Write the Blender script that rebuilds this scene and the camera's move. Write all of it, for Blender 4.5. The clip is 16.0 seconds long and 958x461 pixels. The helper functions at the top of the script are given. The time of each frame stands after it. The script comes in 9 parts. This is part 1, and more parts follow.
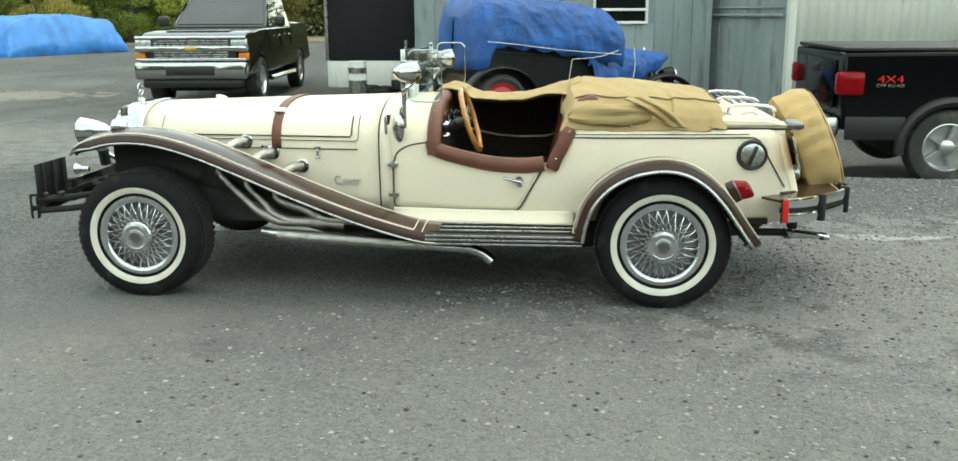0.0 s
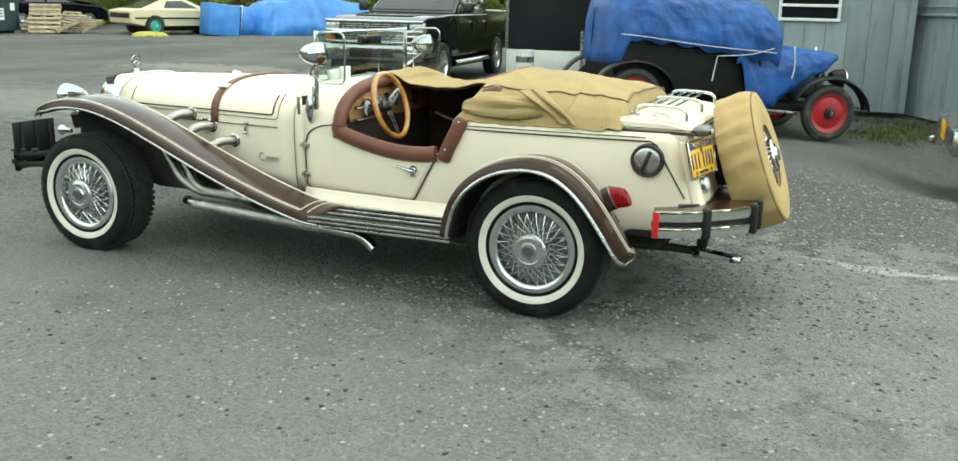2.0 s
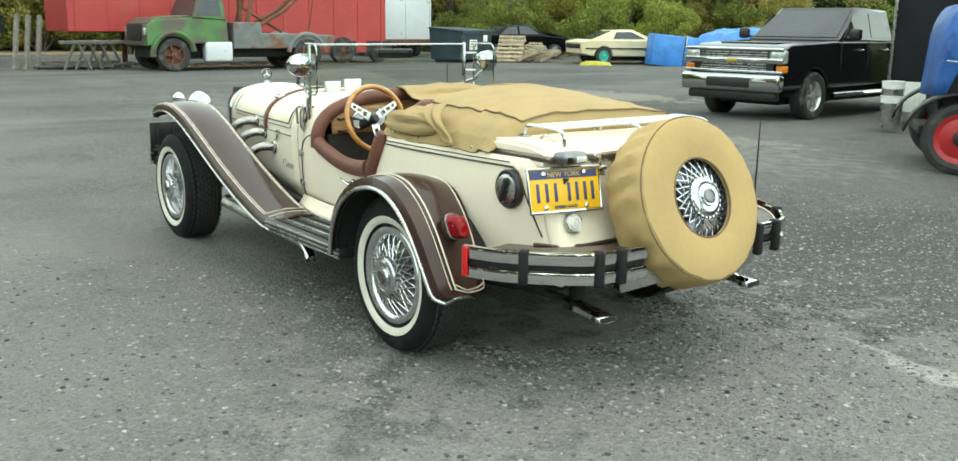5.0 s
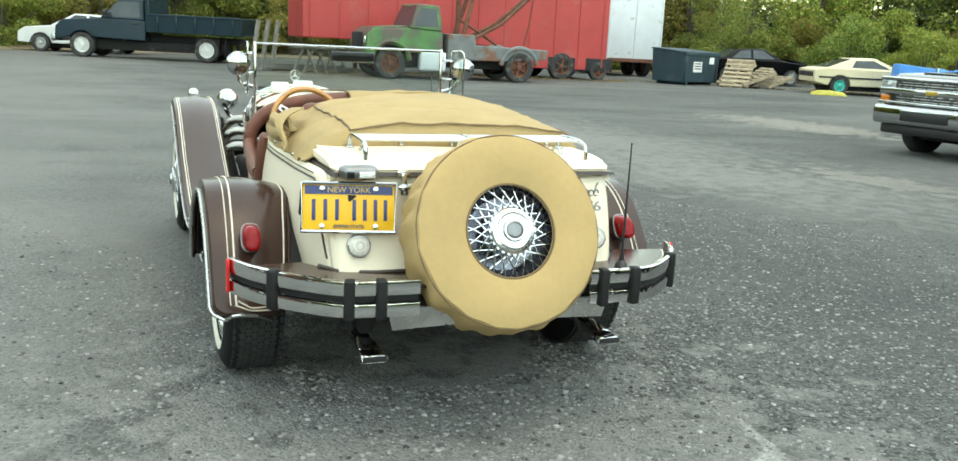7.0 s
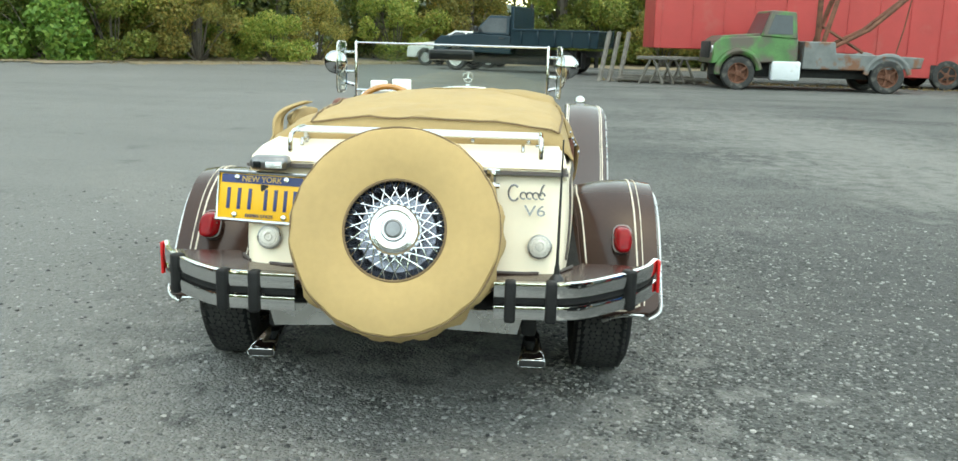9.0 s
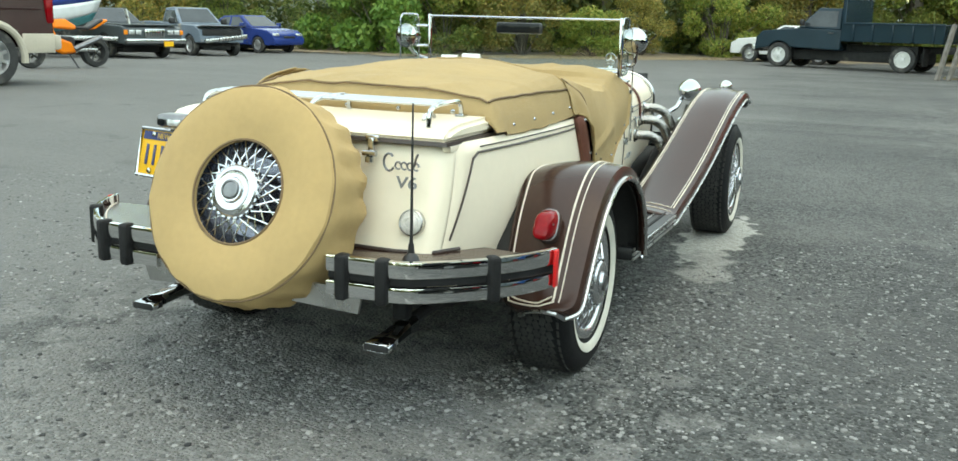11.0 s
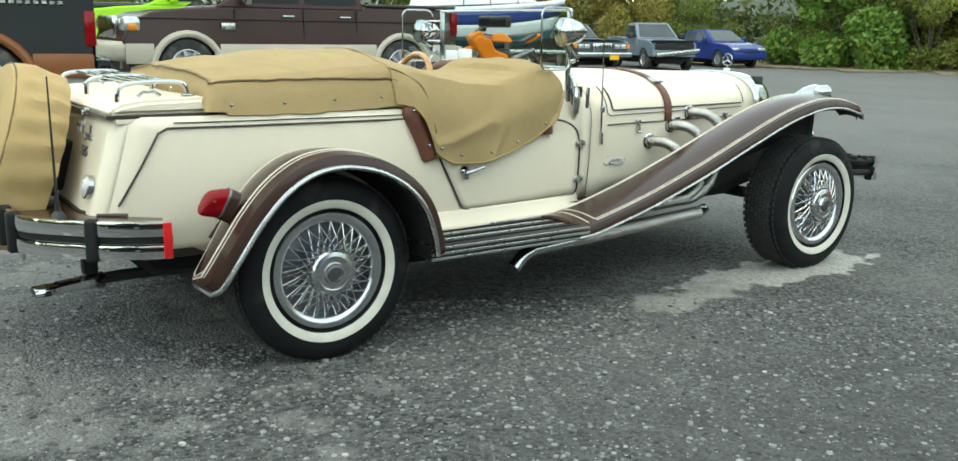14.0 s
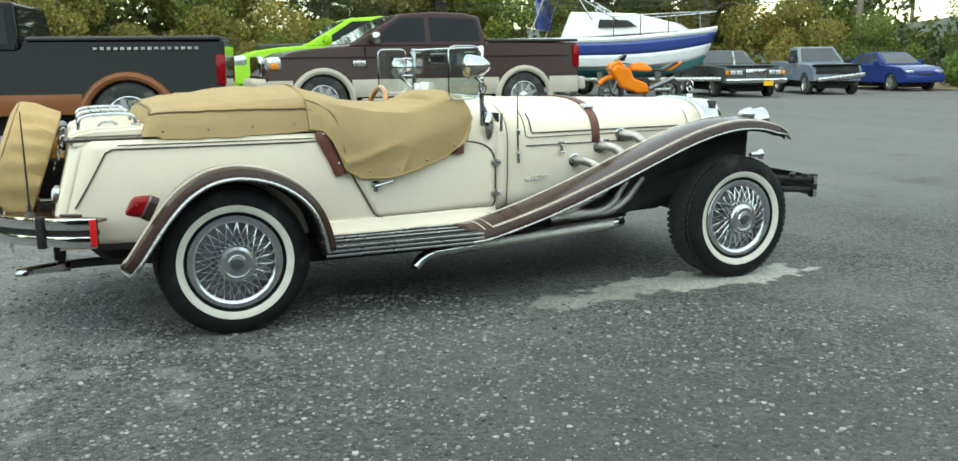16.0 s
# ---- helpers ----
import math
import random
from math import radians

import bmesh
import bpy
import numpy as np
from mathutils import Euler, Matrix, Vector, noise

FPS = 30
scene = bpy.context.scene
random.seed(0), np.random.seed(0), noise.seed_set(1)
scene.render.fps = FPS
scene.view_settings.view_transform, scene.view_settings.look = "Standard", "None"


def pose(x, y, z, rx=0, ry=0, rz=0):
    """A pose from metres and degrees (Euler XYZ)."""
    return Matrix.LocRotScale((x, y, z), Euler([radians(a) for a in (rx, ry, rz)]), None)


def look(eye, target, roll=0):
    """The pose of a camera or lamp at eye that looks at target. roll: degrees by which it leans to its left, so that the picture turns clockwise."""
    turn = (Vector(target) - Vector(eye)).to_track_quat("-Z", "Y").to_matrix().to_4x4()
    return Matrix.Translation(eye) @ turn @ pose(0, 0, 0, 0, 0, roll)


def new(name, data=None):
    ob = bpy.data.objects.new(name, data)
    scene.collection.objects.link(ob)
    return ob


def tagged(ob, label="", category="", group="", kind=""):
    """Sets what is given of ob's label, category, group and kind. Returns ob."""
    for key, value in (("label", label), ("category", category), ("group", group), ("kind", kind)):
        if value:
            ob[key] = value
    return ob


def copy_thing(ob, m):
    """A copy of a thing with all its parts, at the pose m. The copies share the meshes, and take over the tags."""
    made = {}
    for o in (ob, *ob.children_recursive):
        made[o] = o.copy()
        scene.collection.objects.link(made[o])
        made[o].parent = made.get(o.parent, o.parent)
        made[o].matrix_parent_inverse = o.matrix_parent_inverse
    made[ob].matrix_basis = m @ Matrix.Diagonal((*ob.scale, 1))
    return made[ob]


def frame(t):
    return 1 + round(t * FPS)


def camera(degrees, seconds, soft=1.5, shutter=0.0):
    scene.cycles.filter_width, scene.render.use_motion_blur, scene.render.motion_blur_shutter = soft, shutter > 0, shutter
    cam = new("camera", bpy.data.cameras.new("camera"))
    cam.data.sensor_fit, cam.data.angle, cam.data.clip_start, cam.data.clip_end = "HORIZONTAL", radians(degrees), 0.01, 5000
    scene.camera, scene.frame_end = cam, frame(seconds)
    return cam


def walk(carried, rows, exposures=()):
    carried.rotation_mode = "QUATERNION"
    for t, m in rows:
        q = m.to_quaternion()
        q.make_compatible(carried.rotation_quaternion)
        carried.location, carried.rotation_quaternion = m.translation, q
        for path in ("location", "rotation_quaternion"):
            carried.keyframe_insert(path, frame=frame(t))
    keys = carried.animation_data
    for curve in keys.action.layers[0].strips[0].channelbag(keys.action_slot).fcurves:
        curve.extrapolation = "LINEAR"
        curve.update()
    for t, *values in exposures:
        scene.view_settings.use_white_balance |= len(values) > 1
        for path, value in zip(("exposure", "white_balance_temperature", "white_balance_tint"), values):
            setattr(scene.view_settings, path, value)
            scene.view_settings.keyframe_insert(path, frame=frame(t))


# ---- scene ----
cam = camera(54.2, 16.0)
PATH = [
    (0, (-0.48, -5.288, 1.45), (-0.66, -3.349, 0.992), -0.3),
    (0.5, (0.003, -5.227, 1.455), (-0.314, -3.307, 0.99), 0.9),
    (1, (0.438, -5.013, 1.444), (0.009, -3.119, 0.965), 1.5),
    (1.5, (0.913, -4.856, 1.416), (0.275, -3.022, 0.936), 1.0),
    (2, (1.321, -4.704, 1.428), (0.59, -2.905, 0.95), 1.2),
    (2.5, (1.71, -4.421, 1.409), (0.812, -2.699, 0.928), 1.1),
    (3, (2.11, -4.177, 1.378), (1.07, -2.535, 0.908), 0.9),
    (3.5, (2.444, -3.893, 1.376), (1.288, -2.329, 0.909), 2.1),
    (4, (2.708, -3.508, 1.38), (1.494, -1.99, 0.907), 3.0),
    (4.2, (2.815, -3.388, 1.366), (1.532, -1.927, 0.9), 2.6),
    (6.3, (3.62, -1.746, 1.348), (1.85, -0.904, 0.95), 1.8),
    (6.5, (3.635, -1.6, 1.327), (1.854, -0.782, 0.928), 2.5),
    (7, (3.667, -1.206, 1.339), (1.849, -0.479, 0.934), 2.9),
    (7.5, (3.787, -0.775, 1.325), (1.892, -0.286, 0.916), 2.2),
    (8, (3.811, -0.397, 1.328), (1.872, -0.129, 0.913), 1.4),
    (8.2, (3.783, -0.231, 1.323), (1.836, -0.026, 0.913), 1.6),
    (10.3, (3.438, 1.266, 1.268), (1.566, 0.703, 0.843), 1.5),
    (10.5, (3.357, 1.422, 1.229), (1.507, 0.792, 0.804), 1.8),
    (11, (3.105, 1.704, 1.22), (1.312, 0.93, 0.787), 1.5),
    (11.5, (2.761, 1.983, 1.222), (1.015, 1.107, 0.794), 1.4),
    (12, (2.457, 2.342, 1.198), (0.861, 1.221, 0.756), 1.3),
    (12.5, (2.147, 2.635, 1.168), (0.66, 1.367, 0.742), 0.4),
    (13, (1.853, 2.905, 1.176), (0.443, 1.548, 0.762), 0.0),
    (13.5, (1.634, 3.334, 1.183), (0.428, 1.793, 0.768), 0.3),
    (14, (1.395, 3.67, 1.163), (0.265, 2.074, 0.743), 0.9),
    (14.5, (1.247, 4.043, 1.179), (0.219, 2.369, 0.804), 0.9),
    (15, (1.098, 4.438, 1.202), (0.178, 2.703, 0.823), 0.8),
    (15.5, (0.877, 4.646, 1.156), (0.008, 2.881, 0.796), 0.7),
    (16, (0.612, 4.881, 1.19), (-0.17, 3.076, 0.831), -0.7),
]
walk(cam, [(t, look(eye, target, roll)) for t, eye, target, roll in PATH], exposures=[(0.0, 2.12, 10000.0, -9.0), (4.2, 2.13, 9900.0, -9.0), (8.0, 2.24, 9300.0, -9.0), (11.0, 2.06, 9200.0, -8.5), (12.4, 1.92, 9200.0, -7.5), (16.0, 1.97, 8900.0, -7.5)])

# ---- light ----
world = bpy.data.worlds.new("overcast_sky")
scene.world = world
world.use_nodes = True
sky = world.node_tree.nodes.new("ShaderNodeTexSky")
sky.sky_type, sky.sun_disc = "NISHITA", False
sky.sun_elevation, sky.sun_rotation = radians(74), radians(58)
sky.air_density, sky.dust_density, sky.ozone_density = 1.0, 0.55, 1.0
world.node_tree.links.new(sky.outputs[0], world.node_tree.nodes["Background"].inputs[0])
world.node_tree.nodes["Background"].inputs[1].default_value = 0.15

sun_data = bpy.data.lights.new("sun", "SUN")
sun_data.energy, sun_data.angle, sun_data.color = 0.6, radians(170), (1.0, 0.93, 0.82)
sun = new("sun", sun_data)
sun.matrix_world = look((1.6, 1.0, 16), (0, 0, 0))


# ---- materials ----
def mat(name, col, rough=0.5, metal=0.0, var=0.12, scale=6.0, bump=0.0, bscale=80.0, coat=0.0, dirt=None, dirt_amt=0.0,
        dirt_scale=3.0, rvar=0.0, emit=0.0, trans=0.0, alpha=1.0, piece=0.0, stretch=None):
    """A node material: a base colour varied at two scales, optional dirt patches, relief and clear coat."""
    m = bpy.data.materials.new(name)
    m.use_nodes = True
    nt = m.node_tree
    b = nt.nodes["Principled BSDF"]
    tc = nt.nodes.new("ShaderNodeTexCoord")
    src = tc.outputs["Object"]
    if stretch:
        mp = nt.nodes.new("ShaderNodeMapping")
        mp.inputs["Scale"].default_value = stretch
        nt.links.new(src, mp.inputs[0])
        src = mp.outputs[0]

    def noise_tex(s, detail=4.0):
        n = nt.nodes.new("ShaderNodeTexNoise")
        n.inputs["Scale"].default_value, n.inputs["Detail"].default_value = s, detail
        nt.links.new(src, n.inputs["Vector"])
        return n

    def mixed(fac, a, c, kind="MIX"):
        x = nt.nodes.new("ShaderNodeMix")
        x.data_type, x.blend_type = "RGBA", kind
        for sock, val in ((x.inputs[0], fac), (x.inputs[6], a), (x.inputs[7], c)):
            if hasattr(val, "is_linked"):
                nt.links.new(val, sock)
            else:
                sock.default_value = val if isinstance(val, float) else (*val[:3], 1.0)
        return x.outputs[2]

    def ramp(val, lo, hi):
        r = nt.nodes.new("ShaderNodeMapRange")
        r.inputs[1].default_value, r.inputs[2].default_value = lo, hi
        nt.links.new(val, r.inputs[0])
        return r.outputs[0]

    lo = [c * (1 - var) for c in col]
    hi = [min(1.0, c * (1 + var)) for c in col]
    n1, n2 = noise_tex(scale), noise_tex(scale * 14, 2.0)
    c1 = mixed(ramp(n1.outputs[0], 0.3, 0.7), lo, hi)
    c2 = mixed(ramp(n2.outputs[0], 0.3, 0.7), [1 - var * 0.6] * 3, [1.0] * 3)
    out = mixed(1.0, c1, c2, "MULTIPLY")
    if dirt:
        n3 = noise_tex(dirt_scale, 7.0)
        edge = ramp(n3.outputs[0], 0.68 - dirt_amt, 0.80 - dirt_amt)
        out = mixed(edge, out, dirt)
    if piece:
        oi = nt.nodes.new("ShaderNodeObjectInfo")
        out = mixed(1.0, out, mixed(oi.outputs["Random"], [1 - piece] * 3, [1.0] * 3), "MULTIPLY")
    nt.links.new(out, b.inputs["Base Color"])
    b.inputs["Roughness"].default_value, b.inputs["Metallic"].default_value = rough, metal
    if rvar:
        r = nt.nodes.new("ShaderNodeMapRange")
        r.inputs[3].default_value, r.inputs[4].default_value = max(0.02, rough - rvar), min(1.0, rough + rvar)
        nt.links.new(n1.outputs[0], r.inputs[0])
        nt.links.new(r.outputs[0], b.inputs["Roughness"])
    b.inputs["Coat Weight"].default_value = coat
    b.inputs["Coat Roughness"].default_value = 0.06
    b.inputs["Transmission Weight"].default_value = trans
    if bump:
        nb = noise_tex(bscale, 3.0)
        bp = nt.nodes.new("ShaderNodeBump")
        bp.inputs["Strength"].default_value, bp.inputs["Distance"].default_value = bump, 0.01
        nt.links.new(nb.outputs[0], bp.inputs["Height"])
        nt.links.new(bp.outputs[0], b.inputs["Normal"])
    if emit:
        nt.links.new(out, b.inputs["Emission Color"])
        b.inputs["Emission Strength"].default_value = emit
    return m


TAN_COVER = mat("tan_canvas_cover", (0.455, 0.310, 0.137), 0.8, var=0.09, scale=3.5, bump=0.3, bscale=420, rvar=0.05)
CREAM = mat("cream_paint", (0.82, 0.725, 0.575), 0.34, var=0.035, scale=2.5, coat=0.05, rvar=0.06)
CREAM.node_tree.nodes["Principled BSDF"].inputs["Specular IOR Level"].default_value = 0.24
BRUSHED = mat("brushed_bumper_steel", (0.66, 0.66, 0.66), 0.035, 1.0, var=0.02, scale=6, rvar=0.01)
BROWN = mat("brown_paint", (0.042, 0.020, 0.015), 0.22, var=0.12, scale=5, coat=0.1, rvar=0.05)
BROWN.node_tree.nodes["Principled BSDF"].inputs["Specular IOR Level"].default_value = 0.30
STRIPE = mat("stripe_paint", (0.70, 0.62, 0.52), 0.4, var=0.05)
LINE = mat("dark_stripe", (0.05, 0.035, 0.03), 0.4, var=0.1)
CHROME = mat("chrome", (0.50, 0.51, 0.52), 0.05, 1.0, var=0.05, scale=9, rvar=0.05)
STEEL = mat("dull_steel", (0.52, 0.52, 0.51), 0.28, 1.0, var=0.12, scale=12, rvar=0.1)
FLEX = mat("flexible_steel_pipe", (0.46, 0.44, 0.41), 0.25, 1.0, var=0.15, scale=20, bump=0.5, bscale=160)
RUBBER = mat("black_rubber", (0.013, 0.013, 0.0135), 0.62, var=0.25, scale=18, bump=0.25, bscale=120)
TYRE = mat("tyre_rubber", (0.008, 0.008, 0.0085), 0.75, var=0.3, scale=14, bump=0.2, bscale=150, dirt=(0.028, 0.027, 0.025), dirt_amt=0.10, dirt_scale=9)
for m_ in (TYRE, RUBBER):
    m_.node_tree.nodes["Principled BSDF"].inputs["Specular IOR Level"].default_value = 0.25
TREAD = mat("dusty_tread_rubber", (0.034, 0.034, 0.033), 0.85, var=0.35, scale=25)
WHITEWALL = mat("whitewall_rubber", (0.66, 0.63, 0.54), 0.6, var=0.08, scale=12)
TAN = mat("tan_canvas", (0.385, 0.270, 0.126), 0.85, var=0.10, scale=3.5, bump=0.35, bscale=420, rvar=0.05)
TAN_DARK = mat("tan_canvas_side", (0.41, 0.28, 0.115), 0.85, var=0.12, scale=4, bump=0.35, bscale=420)
PIPING = mat("brown_piping", (0.16, 0.10, 0.05), 0.7)
LEATHER = mat("brown_leather", (0.165, 0.062, 0.042), 0.42, var=0.22, scale=9, bump=0.35, bscale=190, rvar=0.08)
LEATHER.node_tree.nodes["Principled BSDF"].inputs["Specular IOR Level"].default_value = 0.32
CARPET = mat("black_carpet", (0.028, 0.022, 0.019), 0.95, var=0.3, scale=30, bump=0.4, bscale=300)
BLACK = mat("black_plastic", (0.018, 0.018, 0.019), 0.4, var=0.2, scale=15)
BLACK_M = mat("black_underside", (0.015, 0.015, 0.015), 0.8, var=0.35, scale=10, bump=0.3, bscale=60, dirt=(0.05, 0.045, 0.04), dirt_amt=0.08)
WOOD = mat("varnished_wood", (0.50, 0.215, 0.05), 0.25, var=0.2, scale=7, coat=0.8, stretch=(1, 1, 6))
DASH = mat("dash_wood", (0.50, 0.26, 0.11), 0.3, var=0.2, scale=8, coat=0.5, stretch=(1, 1, 7))
REDLENS = mat("red_lens", (0.22, 0.002, 0.006), 0.10, var=0.2, scale=30, coat=0.0)
REDLENS.node_tree.nodes["Principled BSDF"].inputs["Specular IOR Level"].default_value = 0.22
REDREF = mat("red_reflector", (0.62, 0.012, 0.015), 0.3, var=0.1, scale=40)
CLEARLENS = mat("clear_lens", (0.72, 0.74, 0.74), 0.12, 0.6, var=0.15, scale=60, bump=0.4, bscale=200)
FROSTLENS = mat("frosted_lens", (0.72, 0.69, 0.64), 0.25, var=0.12, scale=60, bump=0.5, bscale=220)
YELLOW = mat("plate_yellow", (0.80, 0.43, 0.02), 0.4, var=0.05)
NAVY = mat("plate_navy", (0.02, 0.035, 0.14), 0.4)
PLATEWHITE = mat("white_plastic", (0.78, 0.78, 0.76), 0.35, var=0.05)
GOLD = mat("gold_print", (0.62, 0.40, 0.10), 0.4)


def glass_mat(name, tint=(1, 1, 1), rough=0.0):
    m = bpy.data.materials.new(name)
    m.use_nodes = True
    nt = m.node_tree
    nt.nodes.remove(nt.nodes["Principled BSDF"])
    tr, gl, mx, fr = (nt.nodes.new("ShaderNode" + k) for k in ("BsdfTransparent", "BsdfGlossy", "MixShader", "MapRange"))
    lw, pw = nt.nodes.new("ShaderNodeLayerWeight"), nt.nodes.new("ShaderNodeMath")
    pw.operation = "POWER"
    pw.inputs[1].default_value = 4.0
    nt.links.new(lw.outputs["Facing"], pw.inputs[0])
    nt.links.new(pw.outputs[0], fr.inputs[0])
    tr.inputs[0].default_value = (*tint, 1)
    gl.inputs["Roughness"].default_value = 0.02 + rough
    fr.inputs[3].default_value, fr.inputs[4].default_value = 0.05, 0.75
    nt.links.new(fr.outputs[0], mx.inputs[0])
    nt.links.new(tr.outputs[0], mx.inputs[1])
    nt.links.new(gl.outputs[0], mx.inputs[2])
    nt.links.new(mx.outputs[0], nt.nodes["Material Output"].inputs[0])
    return m


GLASS = glass_mat("clear_glass", (0.90, 0.94, 0.92))
DARKGLASS = mat("tinted_glass", (0.010, 0.012, 0.013), 0.04, var=0.2, scale=2)
SKYGLASS = mat("reflecting_glass", (0.05, 0.055, 0.06), 0.03, 0.25, var=0.2, scale=1.5)
GREYGLASS = mat("car_glass", (0.04, 0.05, 0.055), 0.05, var=0.3, scale=1.5)


# ---- building tools ----
def finish(ob, angle=32):
    me = ob.data
    me.polygons.foreach_set("use_smooth", [True] * len(me.polygons))
    me.set_sharp_from_angle(angle=radians(angle))
    return ob


def part(name, bm, material, parent=None, label="", angle=32, at=None, thick=0.0, bev=0.0, offset=-1.0):
    """Links a bmesh as one mesh object under a thing or a part."""
    me = bpy.data.meshes.new(name)
    bm.normal_update()
    bm.to_mesh(me)
    bm.free()
    me.materials.append(material)
    ob = new(name, me)
    finish(ob, angle)
    ob.parent = parent
    if at is not None:
        ob.matrix_basis = at
    if label:
        ob["label"] = label
    if thick:
        s = ob.modifiers.new("thickness", "SOLIDIFY")
        s.thickness, s.offset = thick, offset
    if bev:
        s = ob.modifiers.new("edges", "BEVEL")
        s.width, s.segments, s.limit_method, s.angle_limit = bev, 2, "ANGLE", radians(40)
    return ob


def again(name, mesh, parent, at, label=""):
    """Another object on a mesh that exists."""
    ob = new(name, mesh)
    ob.parent = parent
    ob.matrix_basis = at
    if label:
        ob["label"] = label
    return ob


def thing(name, label, category, x=0.0, y=0.0, z=0.0, rz=0.0, group="", kind=""):
    ob = new(name)
    ob.empty_display_size = 0.2
    ob.matrix_basis = pose(x, y, z, 0, 0, rz)
    return tagged(ob, label, category, group, kind)


def box(bm, c, s, r=0.0, m=None, seg=2):
    ret = bmesh.ops.create_cube(bm, size=1.0)
    vs = ret["verts"]
    for v in vs:
        v.co = Vector((v.co.x * s[0], v.co.y * s[1], v.co.z * s[2]))
    if r:
        es = list({e for v in vs for e in v.link_edges})
        out = bmesh.ops.bevel(bm, geom=es, offset=min(r, min(s) * 0.45), segments=seg, affect="EDGES", profile=0.5)
        vs = list({v for f in out["faces"] for v in f.verts} | {v for v in vs if v.is_valid})
    mm = Matrix.Translation(c) @ (m if m else Matrix.Identity(4))
    bmesh.ops.transform(bm, matrix=mm, verts=vs)
    return bm


def B(c, s, r=0.0, m=None, seg=2):
    return box(bmesh.new(), c, s, r, m, seg)


def tube(bm, pts, r, n=8, closed=False, flat=1.0):
    """A round bar along points; r may be a list; flat squeezes it along its own side."""
    pts = [Vector(p) for p in pts]
    k = len(pts)
    rs = r if isinstance(r, (list, tuple)) else [r] * k
    rings, up = [], None
    for i, p in enumerate(pts):
        a = pts[(i - 1) % k] if (closed or i > 0) else p
        c = pts[(i + 1) % k] if (closed or i < k - 1) else p
        d = (c - a).normalized()
        if up is None:
            up = Vector((0, 0, 1)) if abs(d.z) < 0.9 else Vector((1, 0, 0))
        side = d.cross(up).normalized()
        up = side.cross(d).normalized()
        rings.append([bm.verts.new(p + (side * math.cos(t) * flat + up * math.sin(t)) * rs[i])
                      for t in [2 * math.pi * j / n for j in range(n)]])
    for i in range(k if closed else k - 1):
        a, c = rings[i], rings[(i + 1) % k]
        for j in range(n):
            bm.faces.new((a[j], a[(j + 1) % n], c[(j + 1) % n], c[j]))
    if not closed:
        bm.faces.new(rings[0][::-1])
        bm.faces.new(rings[-1])
    return bm


def T(pts, r, n=8, closed=False, flat=1.0):
    return tube(bmesh.new(), pts, r, n, closed, flat)


def lathe(bm, prof, n=32, m=None, closed=False):
    """Turns (radius, height) points about the local z axis."""
    m = m or Matrix.Identity(4)
    rings = []
    for rad, h in prof:
        if rad < 1e-6:
            rings.append([bm.verts.new(m @ Vector((0, 0, h)))])
        else:
            rings.append([bm.verts.new(m @ Vector((rad * math.cos(2 * math.pi * j / n), rad * math.sin(2 * math.pi * j / n), h))) for j in range(n)])
    for a, c in zip(rings, rings[1:] + ([rings[0]] if closed else [])):
        for j in range(n):
            q = (a[j % len(a)], a[(j + 1) % n % len(a)], c[(j + 1) % n % len(c)], c[j % len(c)])
            q = list(dict.fromkeys(q))
            if len(q) > 2:
                bm.faces.new(q)
    return bm


def grid(bm, f, us, vs):
    rows = [[bm.verts.new(f(u, v)) for v in vs] for u in us]
    for a, c in zip(rows, rows[1:]):
        for j in range(len(vs) - 1):
            bm.faces.new((a[j], c[j], c[j + 1], a[j + 1]))
    return bm


def G(f, us, vs):
    return grid(bmesh.new(), f, us, vs)


def prism(bm, outline, half):
    """A side outline of (x, z) points carried across the width; half is a number or a function of (x, z)."""
    h = half if callable(half) else (lambda x, z: half)
    a = [bm.verts.new((x, -h(x, z), z)) for x, z in outline]
    c = [bm.verts.new((x, h(x, z), z)) for x, z in outline]
    bm.faces.new(a)
    bm.faces.new(c[::-1])
    k = len(outline)
    for i in range(k):
        bm.faces.new((a[(i + 1) % k], a[i], c[i], c[(i + 1) % k]))
    bmesh.ops.recalc_face_normals(bm, faces=bm.faces)
    return bm


def P(outline, half):
    return prism(bmesh.new(), outline, half)


def plate(bm, pts, d):
    """A flat panel through 3D points with thickness along d."""
    d = Vector(d)
    a = [bm.verts.new(Vector(p)) for p in pts]
    c = [bm.verts.new(Vector(p) + d) for p in pts]
    bm.faces.new(a)
    bm.faces.new(c[::-1])
    k = len(pts)
    for i in range(k):
        bm.faces.new((a[(i + 1) % k], a[i], c[i], c[(i + 1) % k]))
    bmesh.ops.recalc_face_normals(bm, faces=bm.faces)
    return bm


def lin(a, b, n):
    return [a + (b - a) * i / (n - 1) for i in range(n)]


def table(pairs):
    """A smooth function through (x, value) pairs."""
    xs, ys = [p[0] for p in pairs], [p[1] for p in pairs]
    return lambda x: float(np.interp(x, xs, ys))


